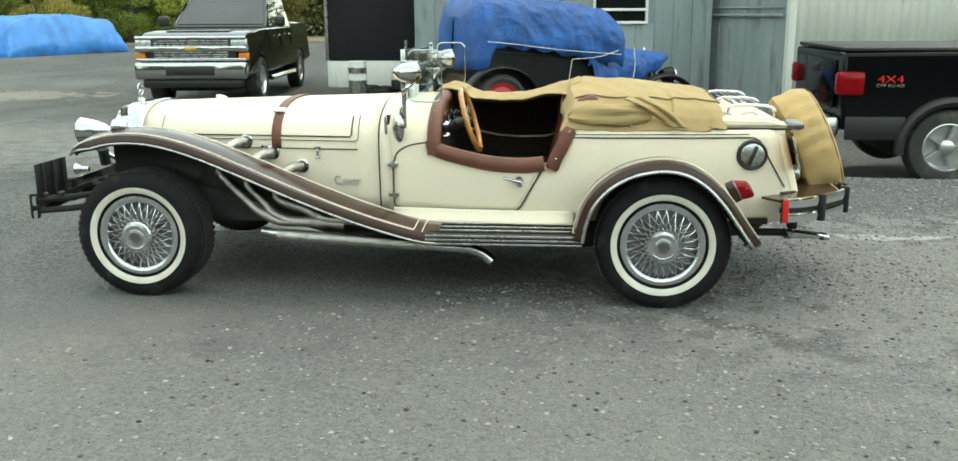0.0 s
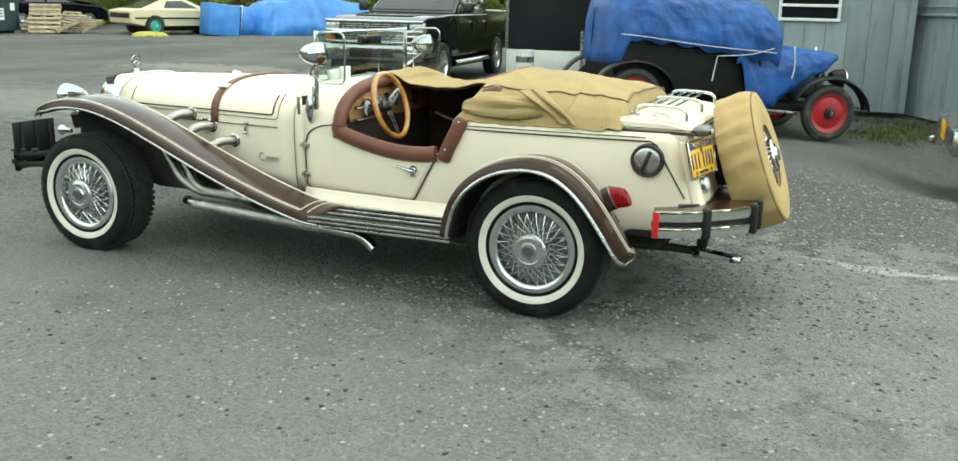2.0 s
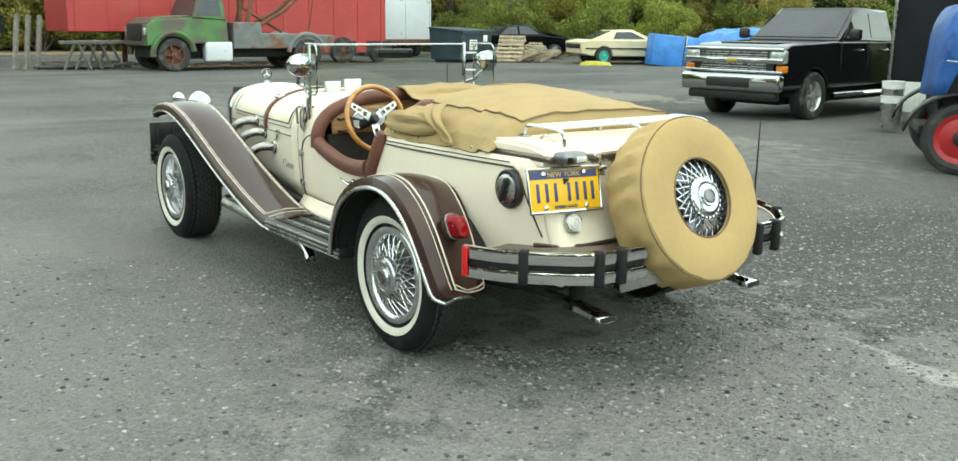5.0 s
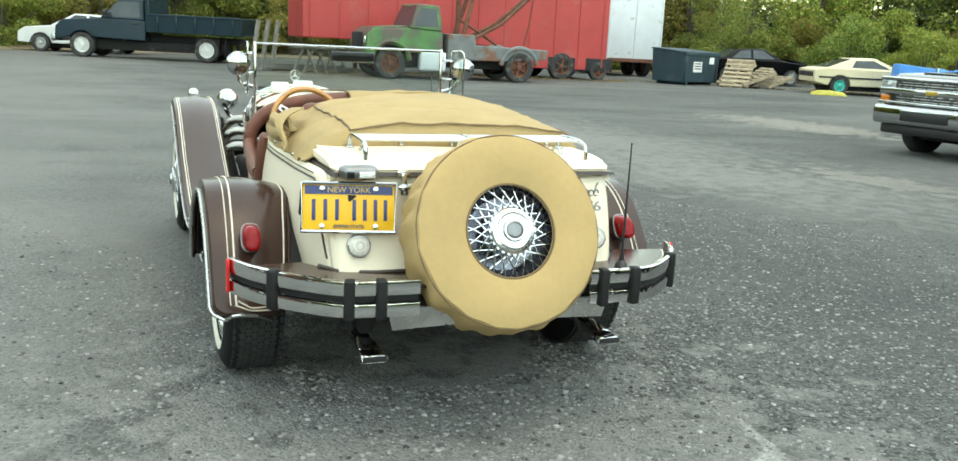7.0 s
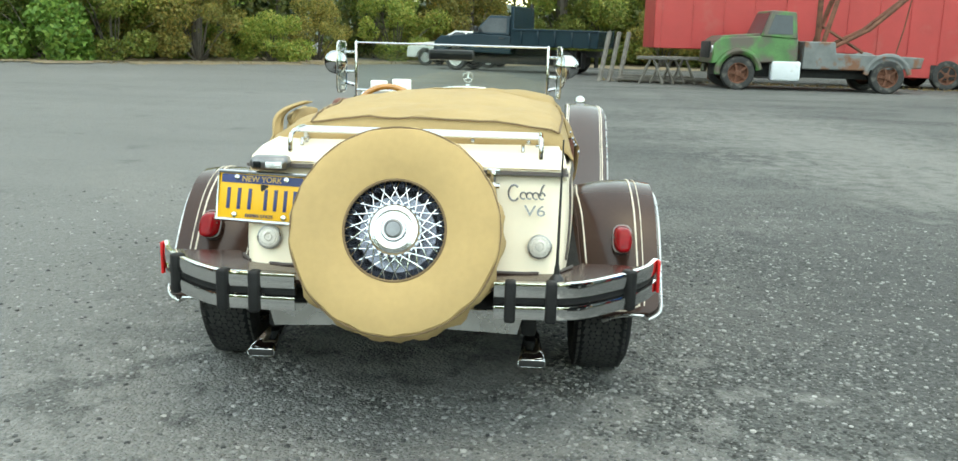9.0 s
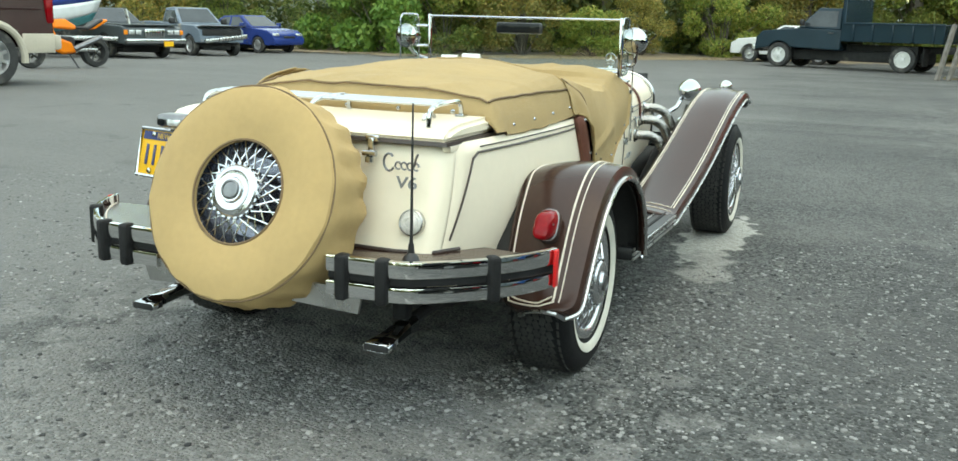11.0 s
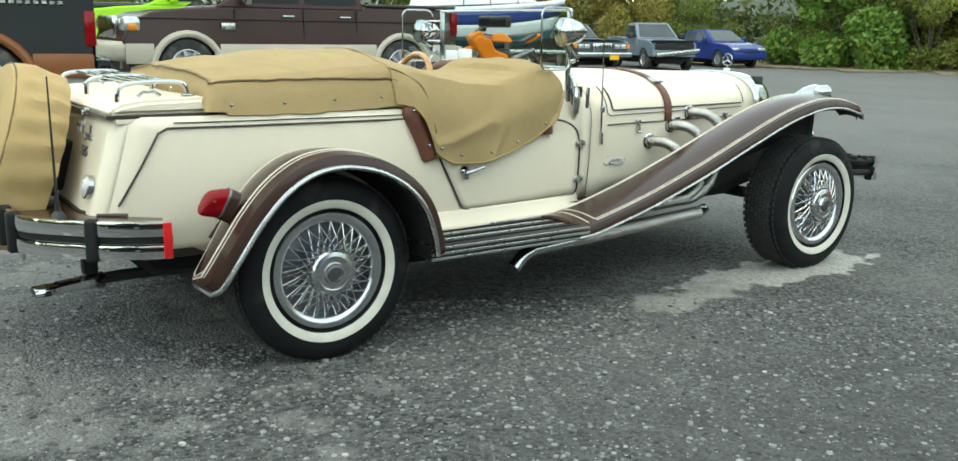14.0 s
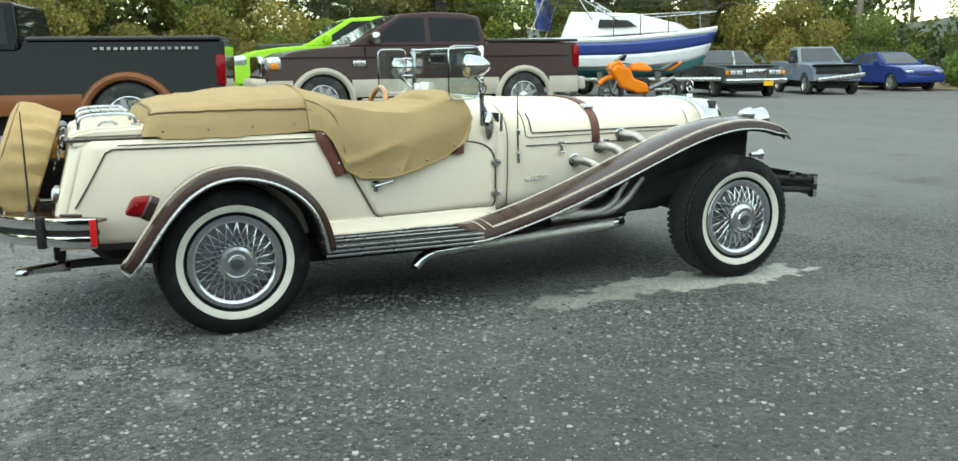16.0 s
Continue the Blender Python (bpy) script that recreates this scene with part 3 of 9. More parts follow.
US = lin(-1.376, -1.16, 5) + lin(-1.15, -0.46, 24) + lin(-0.45, -0.02, 8) + lin(0.0, 0.66, 10)
for s in (-1, 1):
    part("body_side", G(lambda u, t: side_pt(u, t, s), US, lin(0, 1, 12)), CREAM, car, "cream painted body side with dark coach line", thick=0.015, offset=-1.0 if s < 0 else 1.0)
    # coach line
    line = [side_pt(-0.44, 0, s, 0.004).lerp(side_pt(-0.44, 1, s, 0.004), 0.92)] + [side_pt(u, 0.92, s, 0.004) for u in lin(-0.35, 0.52, 12)]
    line += [side_pt(0.545, 0.89, s, 0.004)] + [side_pt(0.55 + 0.085 * k / 6, 0.89 - 0.50 * k / 6, s, 0.004) for k in range(7)]
    part("coach_line", T(line, 0.0038, 6), LINE, car)
    line2 = [side_pt(u, 0.955, s, 0.003) for u in lin(-0.44, 0.50, 12)]
    part("coach_line", T(line2, 0.0022, 6), LINE, car)

    # door skin, shut line, hinges, handle
    def door_pt(a, t):
        z0 = 0.442
        x = -1.368 + a * ((-0.715 + max(0.0, t) * 0.135) + 1.368)
        zt = side_top(x) - 0.004
        z = z0 + (zt - z0) * t
        y = (half_w(x) + 0.005) * (1 - 0.05 * ((z - 0.66) / 0.28) ** 2)
        return Vector((x, s * y, z))
    door = part("door", G(door_pt, lin(0, 1, 20), lin(0, 1, 10)), CREAM, car, thick=0.006, offset=-1.0 if s < 0 else 1.0)
    def skin(x, z):
        return Vector((x, s * (half_w(x) + 0.006) * (1 - 0.05 * ((z - 0.66) / 0.28) ** 2), z))
    edge = smooth_path([skin(-1.155, 0.792), skin(-1.22, 0.786), skin(-1.29, 0.770), skin(-1.345, 0.735), skin(-1.366, 0.68)], 4) + [door_pt(0, t) for t in lin(0.66, 0.08, 7)] + [door_pt(0.02, 0.015)] + [door_pt(a, 0) for a in lin(0.05, 0.95, 12)] + [door_pt(0.985, 0.02)] + [door_pt(1, t) for t in lin(0.08, 1.0, 9)]
    part("shut_line", T(edge, 0.0046, 6), LINE, door)
    for z in (0.675, 0.515):
        p = door_pt(0, (z - 0.442) / 0.33)
        bm = B((p.x, p.y + s * 0.006, z), (0.055, 0.012, 0.024), 0.005)
        tube(bm, [(p.x, p.y + s * 0.012, z - 0.017), (p.x, p.y + s * 0.012, z + 0.017)], 0.008)
        part("hinge", bm, STEEL, door, "chrome door hinge")
    p = Vector((-0.71, s * (half_w(-0.71) + 0.006), 0.605))
    bm = lathe(bmesh.new(), [(0.022, 0.0), (0.020, 0.008), (0.012, 0.016), (0.010, 0.028)], 16, Matrix.Translation(p) @ Matrix.Rotation(-s * math.pi / 2, 4, "X"))
    box(bm, p + Vector((0.006, s * 0.018, -0.018)), (0.024, 0.018, 0.028), 0.005)
    tube(bm, [p + Vector((0.012, s * 0.030, -0.004)), p + Vector((-0.022, s * 0.034, 0.004)), p + Vector((-0.052, s * 0.033, 0.011)), p + Vector((-0.076, s * 0.030, 0.015))], [0.011, 0.008, 0.006, 0.007], 8)
    part("door_handle", bm, CHROME, door, "chrome lever handle")

# tail panel with rounded corners, deck and floor
def tail_pt(v, z):
    w = half_w(rear_x(z) - 0.05) * (1 - 0.05 * ((z - 0.66) / 0.28) ** 2)
    x0 = rear_x(z)
    q, s = abs(v), (1 if v >= 0 else -1)
    c, slope = 0.05, 0.13
    if q < 0.8:
        return Vector((x0, s * q / 0.8 * (w - c - c * slope), z))
    f = (q - 0.8) / 0.2 * math.pi / 2
    return Vector((x0 - c + c * math.cos(f), s * (w - c + c * math.sin(f) - slope * c * math.cos(f)), z))


part("tail_panel", G(tail_pt, lin(-1, -0.8, 7) + lin(-0.7, 0.7, 9) + lin(0.8, 1, 7), lin(0.50, 0.866, 8)), CREAM, car, thick=0.012)
part("deck", B((0.08, 0, 0.852), (1.06, 1.06, 0.02), 0.004), CREAM, car)
lid_w = 0.525
lid = P([(0.27, 0.872), (0.28, 0.925), (0.52, 0.918), (0.60, 0.905), (0.635, 0.872)], lid_w)
bmesh.ops.bevel(lid, geom=list(lid.edges), offset=0.014, segments=3, affect="EDGES")
trunk_lid = part("trunk_lid", lid, CREAM, car, "cream boot lid with dark rubber seal")
part("seal", P([(0.268, 0.862), (0.268, 0.873), (0.640, 0.873), (0.643, 0.862)], lid_w + 0.006), LINE, trunk_lid)
for y in (-0.285, 0.285):
    bm = B((0.645, y, 0.872), (0.016, 0.045, 0.02), 0.004)
    box(bm, (0.655, y, 0.850), (0.012, 0.02, 0.05), 0.004)
    tube(bm, [(0.665, y - 0.022, 0.828), (0.665, y + 0.022, 0.828)], 0.009)
    lathe(bm, [(0.0, 0.012), (0.013, 0.008), (0.013, -0.008), (0, -0.012)], 10, Matrix.Translation((0.668, y, 0.81)))
    part("boot_latch", bm, CHROME, trunk_lid, "chrome toggle latch")
for y in (-0.38, 0.38):
    part("lid_handle", T([(0.42, y, 0.924), (0.44, y, 0.938), (0.48, y, 0.936), (0.50, y, 0.92)], 0.006), CHROME, trunk_lid)
part("floor_pan", B((-0.60, 0, 0.40), (2.3, 1.08, 0.03)), CARPET, car)
part("rear_bulkhead", B((-0.30, 0, 0.63), (0.02, 1.06, 0.44)), CARPET, car)
part("firewall", B((-1.40, 0, 0.66), (0.02, 0.98, 0.52)), CARPET, car)
part("underbody", P([(-2.75, 0.44), (-2.65, 0.50), (0.50, 0.46), (0.60, 0.40), (0.50, 0.30), (-0.40, 0.255), (-1.5, 0.255), (-2.1, 0.36)], lambda px, pz: 0.60 if -2.0 < px < -0.3 else 0.44), BLACK_M, car, "dark chassis and underbody", bev=0.03)
for s in (-1, 1):
    part("trim_panel", G(lambda u, t: side_pt(u, t * 0.97, s, -0.03), lin(-1.36, -0.40, 20), lin(0.05, 1, 6)), CARPET, car, "black interior side trim", thick=0.006)
part("engine_bay_fill", B((-2.15, 0, 0.56), (1.35, 0.60, 0.34), 0.03), BLACK_M, car, "dark engine bay side")

# padded cockpit rim
def rim_line(s):
    pts = [(-1.150, 0.80), (-1.148, 0.765), (-1.09, 0.740), (-1.0, 0.717), (-0.89, 0.695), (-0.776, 0.683), (-0.66, 0.684), (-0.585, 0.694)]
    return smooth_path([(x, s * (half_w(x) + 0.004), z) for x, z in pts], 4)
for s in (-1, 1):
    if s < 0:
        part("door_pad", T(rim_line(s), 0.039, 12, flat=0.75), LEATHER, car, "padded brown leather door top")
    quarter = smooth_path([(-0.545, s * (half_w(-0.5) + 0.006), 0.665), (-0.525, s * (half_w(-0.5) + 0.006), 0.72), (-0.485, s * (half_w(-0.5) + 0.004), 0.80), (-0.452, s * (half_w(-0.5) - 0.005), 0.875)], 4)
    part("quarter_pad", T(quarter, [0.030] + [0.036] * (len(quarter) - 2) + [0.026], 10, flat=0.7), LEATHER, car)
    for k in (2, 6):
        q = quarter[min(k * 2, len(quarter) - 2)]
        part("stud", lathe(bmesh.new(), [(0.0, 0.006), (0.007, 0.003), (0.007, -0.004)], 8, Matrix.Translation((q.x, q.y + s * 0.026, q.z)) @ Matrix.Rotation(-s * math.pi / 2, 4, "X")), CHROME, car)
part("dash_roll", T([arch(-1.15, a, 0.0) + Vector((0.0, 0, -0.005)) for a in lin(-0.63, 0.63, 29)], 0.036, 12), LEATHER, car, "padded brown leather dash roll")

# dashboard and instruments
dash = part("dashboard", G(lambda y, z: Vector((-1.135 - 0.10 * (z - 0.84) , y, z)), lin(-0.47, 0.47, 9), lin(0.795, 0.95, 5)), DASH, car, "wooden dashboard with chrome-ringed gauges", thick=0.012)
for y, z, r in ((-0.20, 0.87, 0.048), (-0.32, 0.86, 0.048), (-0.09, 0.895, 0.028), (-0.09, 0.83, 0.028), (0.02, 0.87, 0.03), (0.12, 0.87, 0.03), (0.25, 0.87, 0.04)):
    m = Matrix.Translation((-1.122 - 0.10 * (z - 0.84), y, z)) @ Matrix.Rotation(math.pi / 2, 4, "Y")
    g = part("gauge", lathe(bmesh.new(), [(r, 0.0), (r, 0.012), (r * 0.86, 0.014), (r * 0.84, 0.006)], 20, m), CHROME, dash)
    part("gauge_face", lathe(bmesh.new(), [(0.0, 0.007), (r * 0.86, 0.007)], 20, m), PLATEWHITE if r > 0.04 else BLACK, dash)
for i in range(4):
    for z in (0.81, 0.87):
        m = Matrix.Translation((-1.12, -0.40 + 0.028 * (i - 1.5), z)) @ Matrix.Rotation(math.pi / 2, 4, "Y")
        part("dash_switch", lathe(bmesh.new(), [(0.009, 0.0), (0.009, 0.012), (0.005, 0.03), (0, 0.03)], 8, m), CHROME, dash)

part("knee_panel", B((-1.15, 0, 0.66), (0.03, 0.98, 0.27), 0.01), CARPET, car, "black panel under the dashboard")

# steering wheel
sw = Matrix.Translation((-0.985, -0.295, 0.880)) @ Matrix.Rotation(math.pi / 2 - 0.29, 4, "Y")
R = 0.168
ring = [sw @ Vector((R * math.cos(t), R * math.sin(t), 0)) for t in [k * 2 * math.pi / 48 for k in range(48)]]
steer = part("steering_wheel", T(ring, 0.0145, 10, True), WOOD, car, "varnished wood steering wheel with drilled spokes")
for a in (0.0, 2.0944, -2.0944):
    c, n = math.cos(a), math.sin(a)
    d, q = Vector((c, n, 0)), Vector((-n, c, 0))
    bm = bmesh.new()
    # each spoke is two rails with bridges, leaving drilled gaps
    for e in (-1, 1):
        plate(bm, [sw @ (d * 0.03 + q * 0.024 * e + Vector((0, 0, -0.02))), sw @ (d * 0.165 + q * 0.013 * e), sw @ (d * 0.165 + q * 0.006 * e), sw @ (d * 0.03 + q * 0.012 * e + Vector((0, 0, -0.02)))], (0.004, 0, 0.001))
    for r0, r1 in ((0.028, 0.05), (0.075, 0.088), (0.112, 0.122), (0.142, 0.165)):
        z0, z1 = -0.02 * (0.165 - r0) / 0.135, -0.02 * (0.165 - r1) / 0.135
        w0, w1 = 0.022 - 0.09 * (r0 - 0.03), 0.022 - 0.09 * (r1 - 0.03)
        plate(bm, [sw @ Vector((*(d * r0 + q * w0).xy, z0)), sw @ Vector((*(d * r1 + q * w1).xy, z1)), sw @ Vector((*(d * r1 - q * w1).xy, z1)), sw @ Vector((*(d * r0 - q * w0).xy, z0))], (0.0045, 0, 0.001))
    part("spoke", bm, STEEL, steer, "brushed metal spoke")
part("horn_button", lathe(bmesh.new(), [(0.0, 0.008), (0.016, 0.006), (0.021, -0.004), (0.026, -0.03), (0.026, -0.05)], 20, sw), BLACK, steer)
part("steering_column", T([sw @ Vector((0, 0, -0.04)), sw @ Vector((0, 0, -0.30))], 0.026, 12), BLACK, steer)
for y in (-0.20, -0.40):
    part("column_stalk", T([sw @ Vector((0, 0, -0.09)), (-1.06, y, 0.885)], 0.006, 6), BLACK, steer)

# seats
for y, hgt in ((-0.28, 0.93), (0.26, 1.02)):
    seat = part("seat_back", B((-0.47, y, (0.50 + hgt) / 2), (0.13, 0.44, hgt - 0.50), 0.06, Matrix.Rotation(radians(14), 4, "Y"), 4), LEATHER, car, "brown leather bucket seat")
    part("seat_cushion", B((-0.72, y, 0.50), (0.48, 0.46, 0.14), 0.05, None, 3), LEATHER, seat)
part("transmission_tunnel", B((-0.85, 0, 0.48), (0.9, 0.20, 0.16), 0.05, None, 3), CARPET, car)

# folded top in its canvas cover
def wrinkle(x, y, k=1.0):
    crease = 1 - abs(noise.noise(Vector((x * 5 + y * 3, y * 2.2 - x, 7.7)))) * 3
    return k * (0.012 * noise.noise(Vector((x * 4.2, y * 3.1, 1.3))) + 0.006 * noise.noise(Vector((x * 13, y * 8, 4.1))) + 0.007 * max(0.0, crease) ** 2)
crest = table([(-0.47, 1.040), (-0.38, 1.066), (-0.2, 1.058), (0.0, 1.045), (0.2, 1.025), (0.30, 1.005)])
bag_z = table([(0.0, 0.0), (0.10, 0.45), (0.22, 0.72), (0.36, 0.88), (0.55, 0.97), (1.0, 1.0)])
bag_r = table([(0.0, 0.0), (0.06, 0.40), (0.12, 0.66), (0.20, 0.80), (0.45, 0.93), (0.75, 1.0), (1.0, 1.0)])


def bag(x, v):
    """v from -1 to 1 across; the sides hang to the body edge."""
    w = 0.578 - 0.03 * max(0.0, (x + 0.1))
    e = 1 - abs(v)
    end = min(1.0, (0.325 - x) / 0.035) if x > 0.29 else max(min(1.0, (x + 0.50) / 0.05), min(1.0, max(0.0, (v + 0.15) * 4)))
    lo = 0.872 - (0.012 if x < 0.25 else 0.0)
    hump = 0.018 * math.exp(-((v - 0.25) / 0.35) ** 2) * math.exp(-((x + 0.15) / 0.25) ** 2)
    left = -0.05 * max(0.0, -v - 0.15) * (1 if x < 0.05 else 0.3)
    top = crest(x) + hump + left - (0.04 if v < 0 else 0.012) * abs(v) ** 3
    z = lo + (top - lo) * (bag_z if v < 0 else bag_r)(e) * (0.35 + 0.65 * end)
    y = w * math.copysign(min(1.0, abs(v) ** 0.8), v) * (1 + 0.022 * math.sin(e * 9) * (e < 0.3))
    return Vector((x + 0.01 * math.sin(v * 7), y, z + wrinkle(x, y)))


VS = [math.copysign(1 - (1 - abs(q)) ** 1.6, q) for q in lin(-1, 1, 101)]
top_bag = part("folded_top", G(bag, lin(-0.50, 0.325, 60), VS), TAN, car, "tan canvas cover over the folded soft top", thick=0.006)
part("piping", T([bag(0.292, v) + Vector((0.004, 0, 0.003)) for v in lin(-0.62, 0.85, 28)], 0.0038, 6), PIPING, top_bag)
for s in (-1, 1):
    part("piping", T([bag(x, s * (0.62 if s < 0 else 0.92 - 0.07 * (x + 0.44) / 0.73)) + Vector((0, s * 0.003, 0.004)) for x in lin(-0.44, 0.292, 24)], 0.004, 6), PIPING, top_bag)
    for x in lin(-0.34, 0.24, 4):
        q = bag(x, s * 0.975)
        part("snap_fastener", lathe(bmesh.new(), [(0.0, 0.005), (0.005, 0.003), (0.006, -0.002)], 10, Matrix.Translation((q.x, s * 0.585, q.z + 0.010)) @ Matrix.Rotation(-s * math.pi / 2, 4, "X")), CHROME, top_bag)
for y in lin(-0.40, 0.40, 5):
    part("snap_fastener", lathe(bmesh.new(), [(0.0, 0.007), (0.007, 0.004), (0.009, -0.002)], 10, Matrix.Translation((0.328, y, 0.935)) @ Matrix.Rotation(math.pi / 2, 4, "Y")), CHROME, top_bag)
# side roll along the driver's edge, with a loose flap falling over it and a headrest behind
def side_roll(x, a):
    f = (x + 0.47) / 0.42
    r = 0.052 * min(1.0, math.sin(math.pi * min(1.0, max(0.0, 0.0005 + f * 0.999))) ** 0.35)
    folds = 0.006 * math.sin(x * 9 + a * 5 + 3 * noise.noise(Vector((x * 4, a, 0)))) + 0.007 * noise.noise(Vector((x * 7, a * 2.5, 5.0)))
    c, q = math.cos(a), math.sin(a)
    return Vector((x, -0.545 - (r * 0.85 + folds) * c, 0.925 + 0.010 * f + (r * 1.15 + folds) * q))


part("side_roll", G(side_roll, lin(-0.47, -0.05, 40), lin(-1.7, 3.2, 26)), TAN, top_bag, "padded canvas roll along the body edge", thick=0.005)


def flap(u, v):
    # u runs down the flap, v across it
    a = Vector((-0.20 + 0.12 * v, -0.50, 1.015 + 0.012 * v))
    b = Vector((0.02 + 0.10 * v, -0.592, 0.885 - 0.008 * v))
    p = a.lerp(b, u)
    p.y -= 0.045 * math.sin(math.pi * min(1.0, u * 1.15)) + 0.016 * math.sin(v * 11 - u * 2) * (0.4 + 0.6 * (1 - u))
    p.z += 0.02 * math.sin(math.pi * u)
    return p


part("canvas_flap", G(flap, lin(0, 1, 18), lin(0, 1, 18)), TAN, top_bag, "loose canvas flap", thick=0.005, offset=0)
part("headrest", B((-0.37, -0.36, 0.975), (0.13, 0.17, 0.085), 0.036, Matrix.Rotation(-0.35, 4, "Y"), 4), LEATHER, car, "worn brown leather headrest")

# tonneau sheet drawn over the passenger side and down the door
sheet_z = table([(-1.22, 1.030), (-1.15, 1.052), (-1.08, 1.035), (-0.99, 0.990), (-0.85, 0.985), (-0.7, 1.0), (-0.55, 1.03), (-0.42, 1.075)])
hang_z = table([(-1.20, 0.90), (-1.17, 0.80), (-1.05, 0.715), (-0.9, 0.665), (-0.75, 0.635), (-0.62, 0.640), (-0.54, 0.68), (-0.49, 0.80), (-0.45, 0.875), (-0.40, 0.88)])


def sheet_front(x, v):
    """v from 0, the free edge at the middle of the car, to 1, the hem on the door."""
    zt = sheet_z(x)
    w = half_w(x) + 0.012
    if v < 0.6:
        t = v / 0.6
        y = -0.06 + (w + 0.03) * t
        sag = -0.03 * math.sin(math.pi * t) * (1 if x > -1.05 else 0.3) - 0.02 * (1 - t) ** 3 + 0.025 * math.sin(math.pi * t) * math.exp(-((x + 0.75) / 0.2) ** 2)
        return Vector((x, y, zt + sag - 0.045 * t ** 5 + wrinkle(x, y, 1.2)))
    t = (v - 0.6) / 0.4
    zb = hang_z(x)
    z = zt - 0.045 + (zb - zt + 0.045) * t
    y = w - 0.03 + 0.055 * math.sin(min(1.0, t * 1.7) * math.pi / 2) + 0.006 * math.sin(x * 17 + t * 3) * t + 0.012 * max(0.0, 1 - abs(noise.noise(Vector((x * 3.0 - t * 1.5, t * 0.8, 3.3)))) * 4) ** 2 * min(1.0, t * 3)
    return Vector((x - 0.02 * t, y, z + wrinkle(x, z, 0.6) * (1 - t)))


def sheet(x, v):
    """The draped sheet, which runs on into the cover of the folded top."""
    p = sheet_front(x, v)
    k = ease((x + 0.66) / 0.24)
    if k > 0:
        vv = -0.10 + 0.95 * v / 0.6 if v < 0.6 else 0.85 + 0.15 * (v - 0.6) / 0.4
        b = bag(max(x, -0.47), vv) + Vector((0, 0.007 * v, 0.006))
        b.x = x
        hem = ease((v - 0.6) / 0.4)
        p = p.lerp(b, k * (1 - hem) + ease((x + 0.50) / 0.08) * hem)
    return p


tonneau = part("tonneau_cover", G(sheet, lin(-1.20, -0.40, 80), lin(0, 0.6, 30) + lin(0.61, 1, 34)), TAN, car, "tan canvas tonneau draped over the passenger door", thick=0.005)
part("lining", G(lambda x, v: sheet(x, v) + Vector((0, -0.016 if v > 0.6 else 0.0, -0.016)), lin(-1.19, -0.52, 40), lin(0.01, 0.97, 30)), CARPET, tonneau, "dark underside of the tonneau", thick=0.003)
part("hem", T([sheet(x, 1.0) + Vector((0, 0.003, 0.004)) for x in lin(-1.19, -0.43, 30)], 0.0035, 6), TAN_DARK, tonneau)
part("piping", T(smooth_path([sheet(-0.40, 0.60), sheet(-0.46, 0.64), sheet(-0.52, 0.74), sheet(-0.545, 0.90)], 6), 0.004, 6), PIPING, tonneau)
for x in (-1.10, -0.95, -0.80, -0.66, -0.56):
    q = sheet(x, 0.955)
    part("snap_fastener", lathe(bmesh.new(), [(0.0, 0.006), (0.0055, 0.004), (0.0065, -0.002)], 10, Matrix.Translation((q.x, q.y + 0.001, q.z)) @ Matrix.Rotation(-math.pi / 2, 4, "X")), CHROME, tonneau)

# windscreen, wing panes, mirrors, spot lamp
ws = part("windscreen", B((-1.30, 0, 1.128), (0.006, 0.98, 0.238)), GLASS, car, "flat glass windscreen in chrome frame")
ws.visible_shadow = False
part("frame", T([(-1.30, -0.50, 1.250), (-1.30, 0.50, 1.250)], 0.0055, 8), CHROME, ws)
part("frame", T([(-1.30, -0.50, 1.005), (-1.30, 0.50, 1.005)], 0.006, 8), CHROME, ws)
part("rear_view_mirror", B((-1.275, 0.0, 1.200), (0.03, 0.24, 0.055), 0.012), BLACK, ws)
part("mirror_glass", B((-1.258, 0.0, 1.200), (0.004, 0.22, 0.042), 0.0015), DARKGLASS, ws)
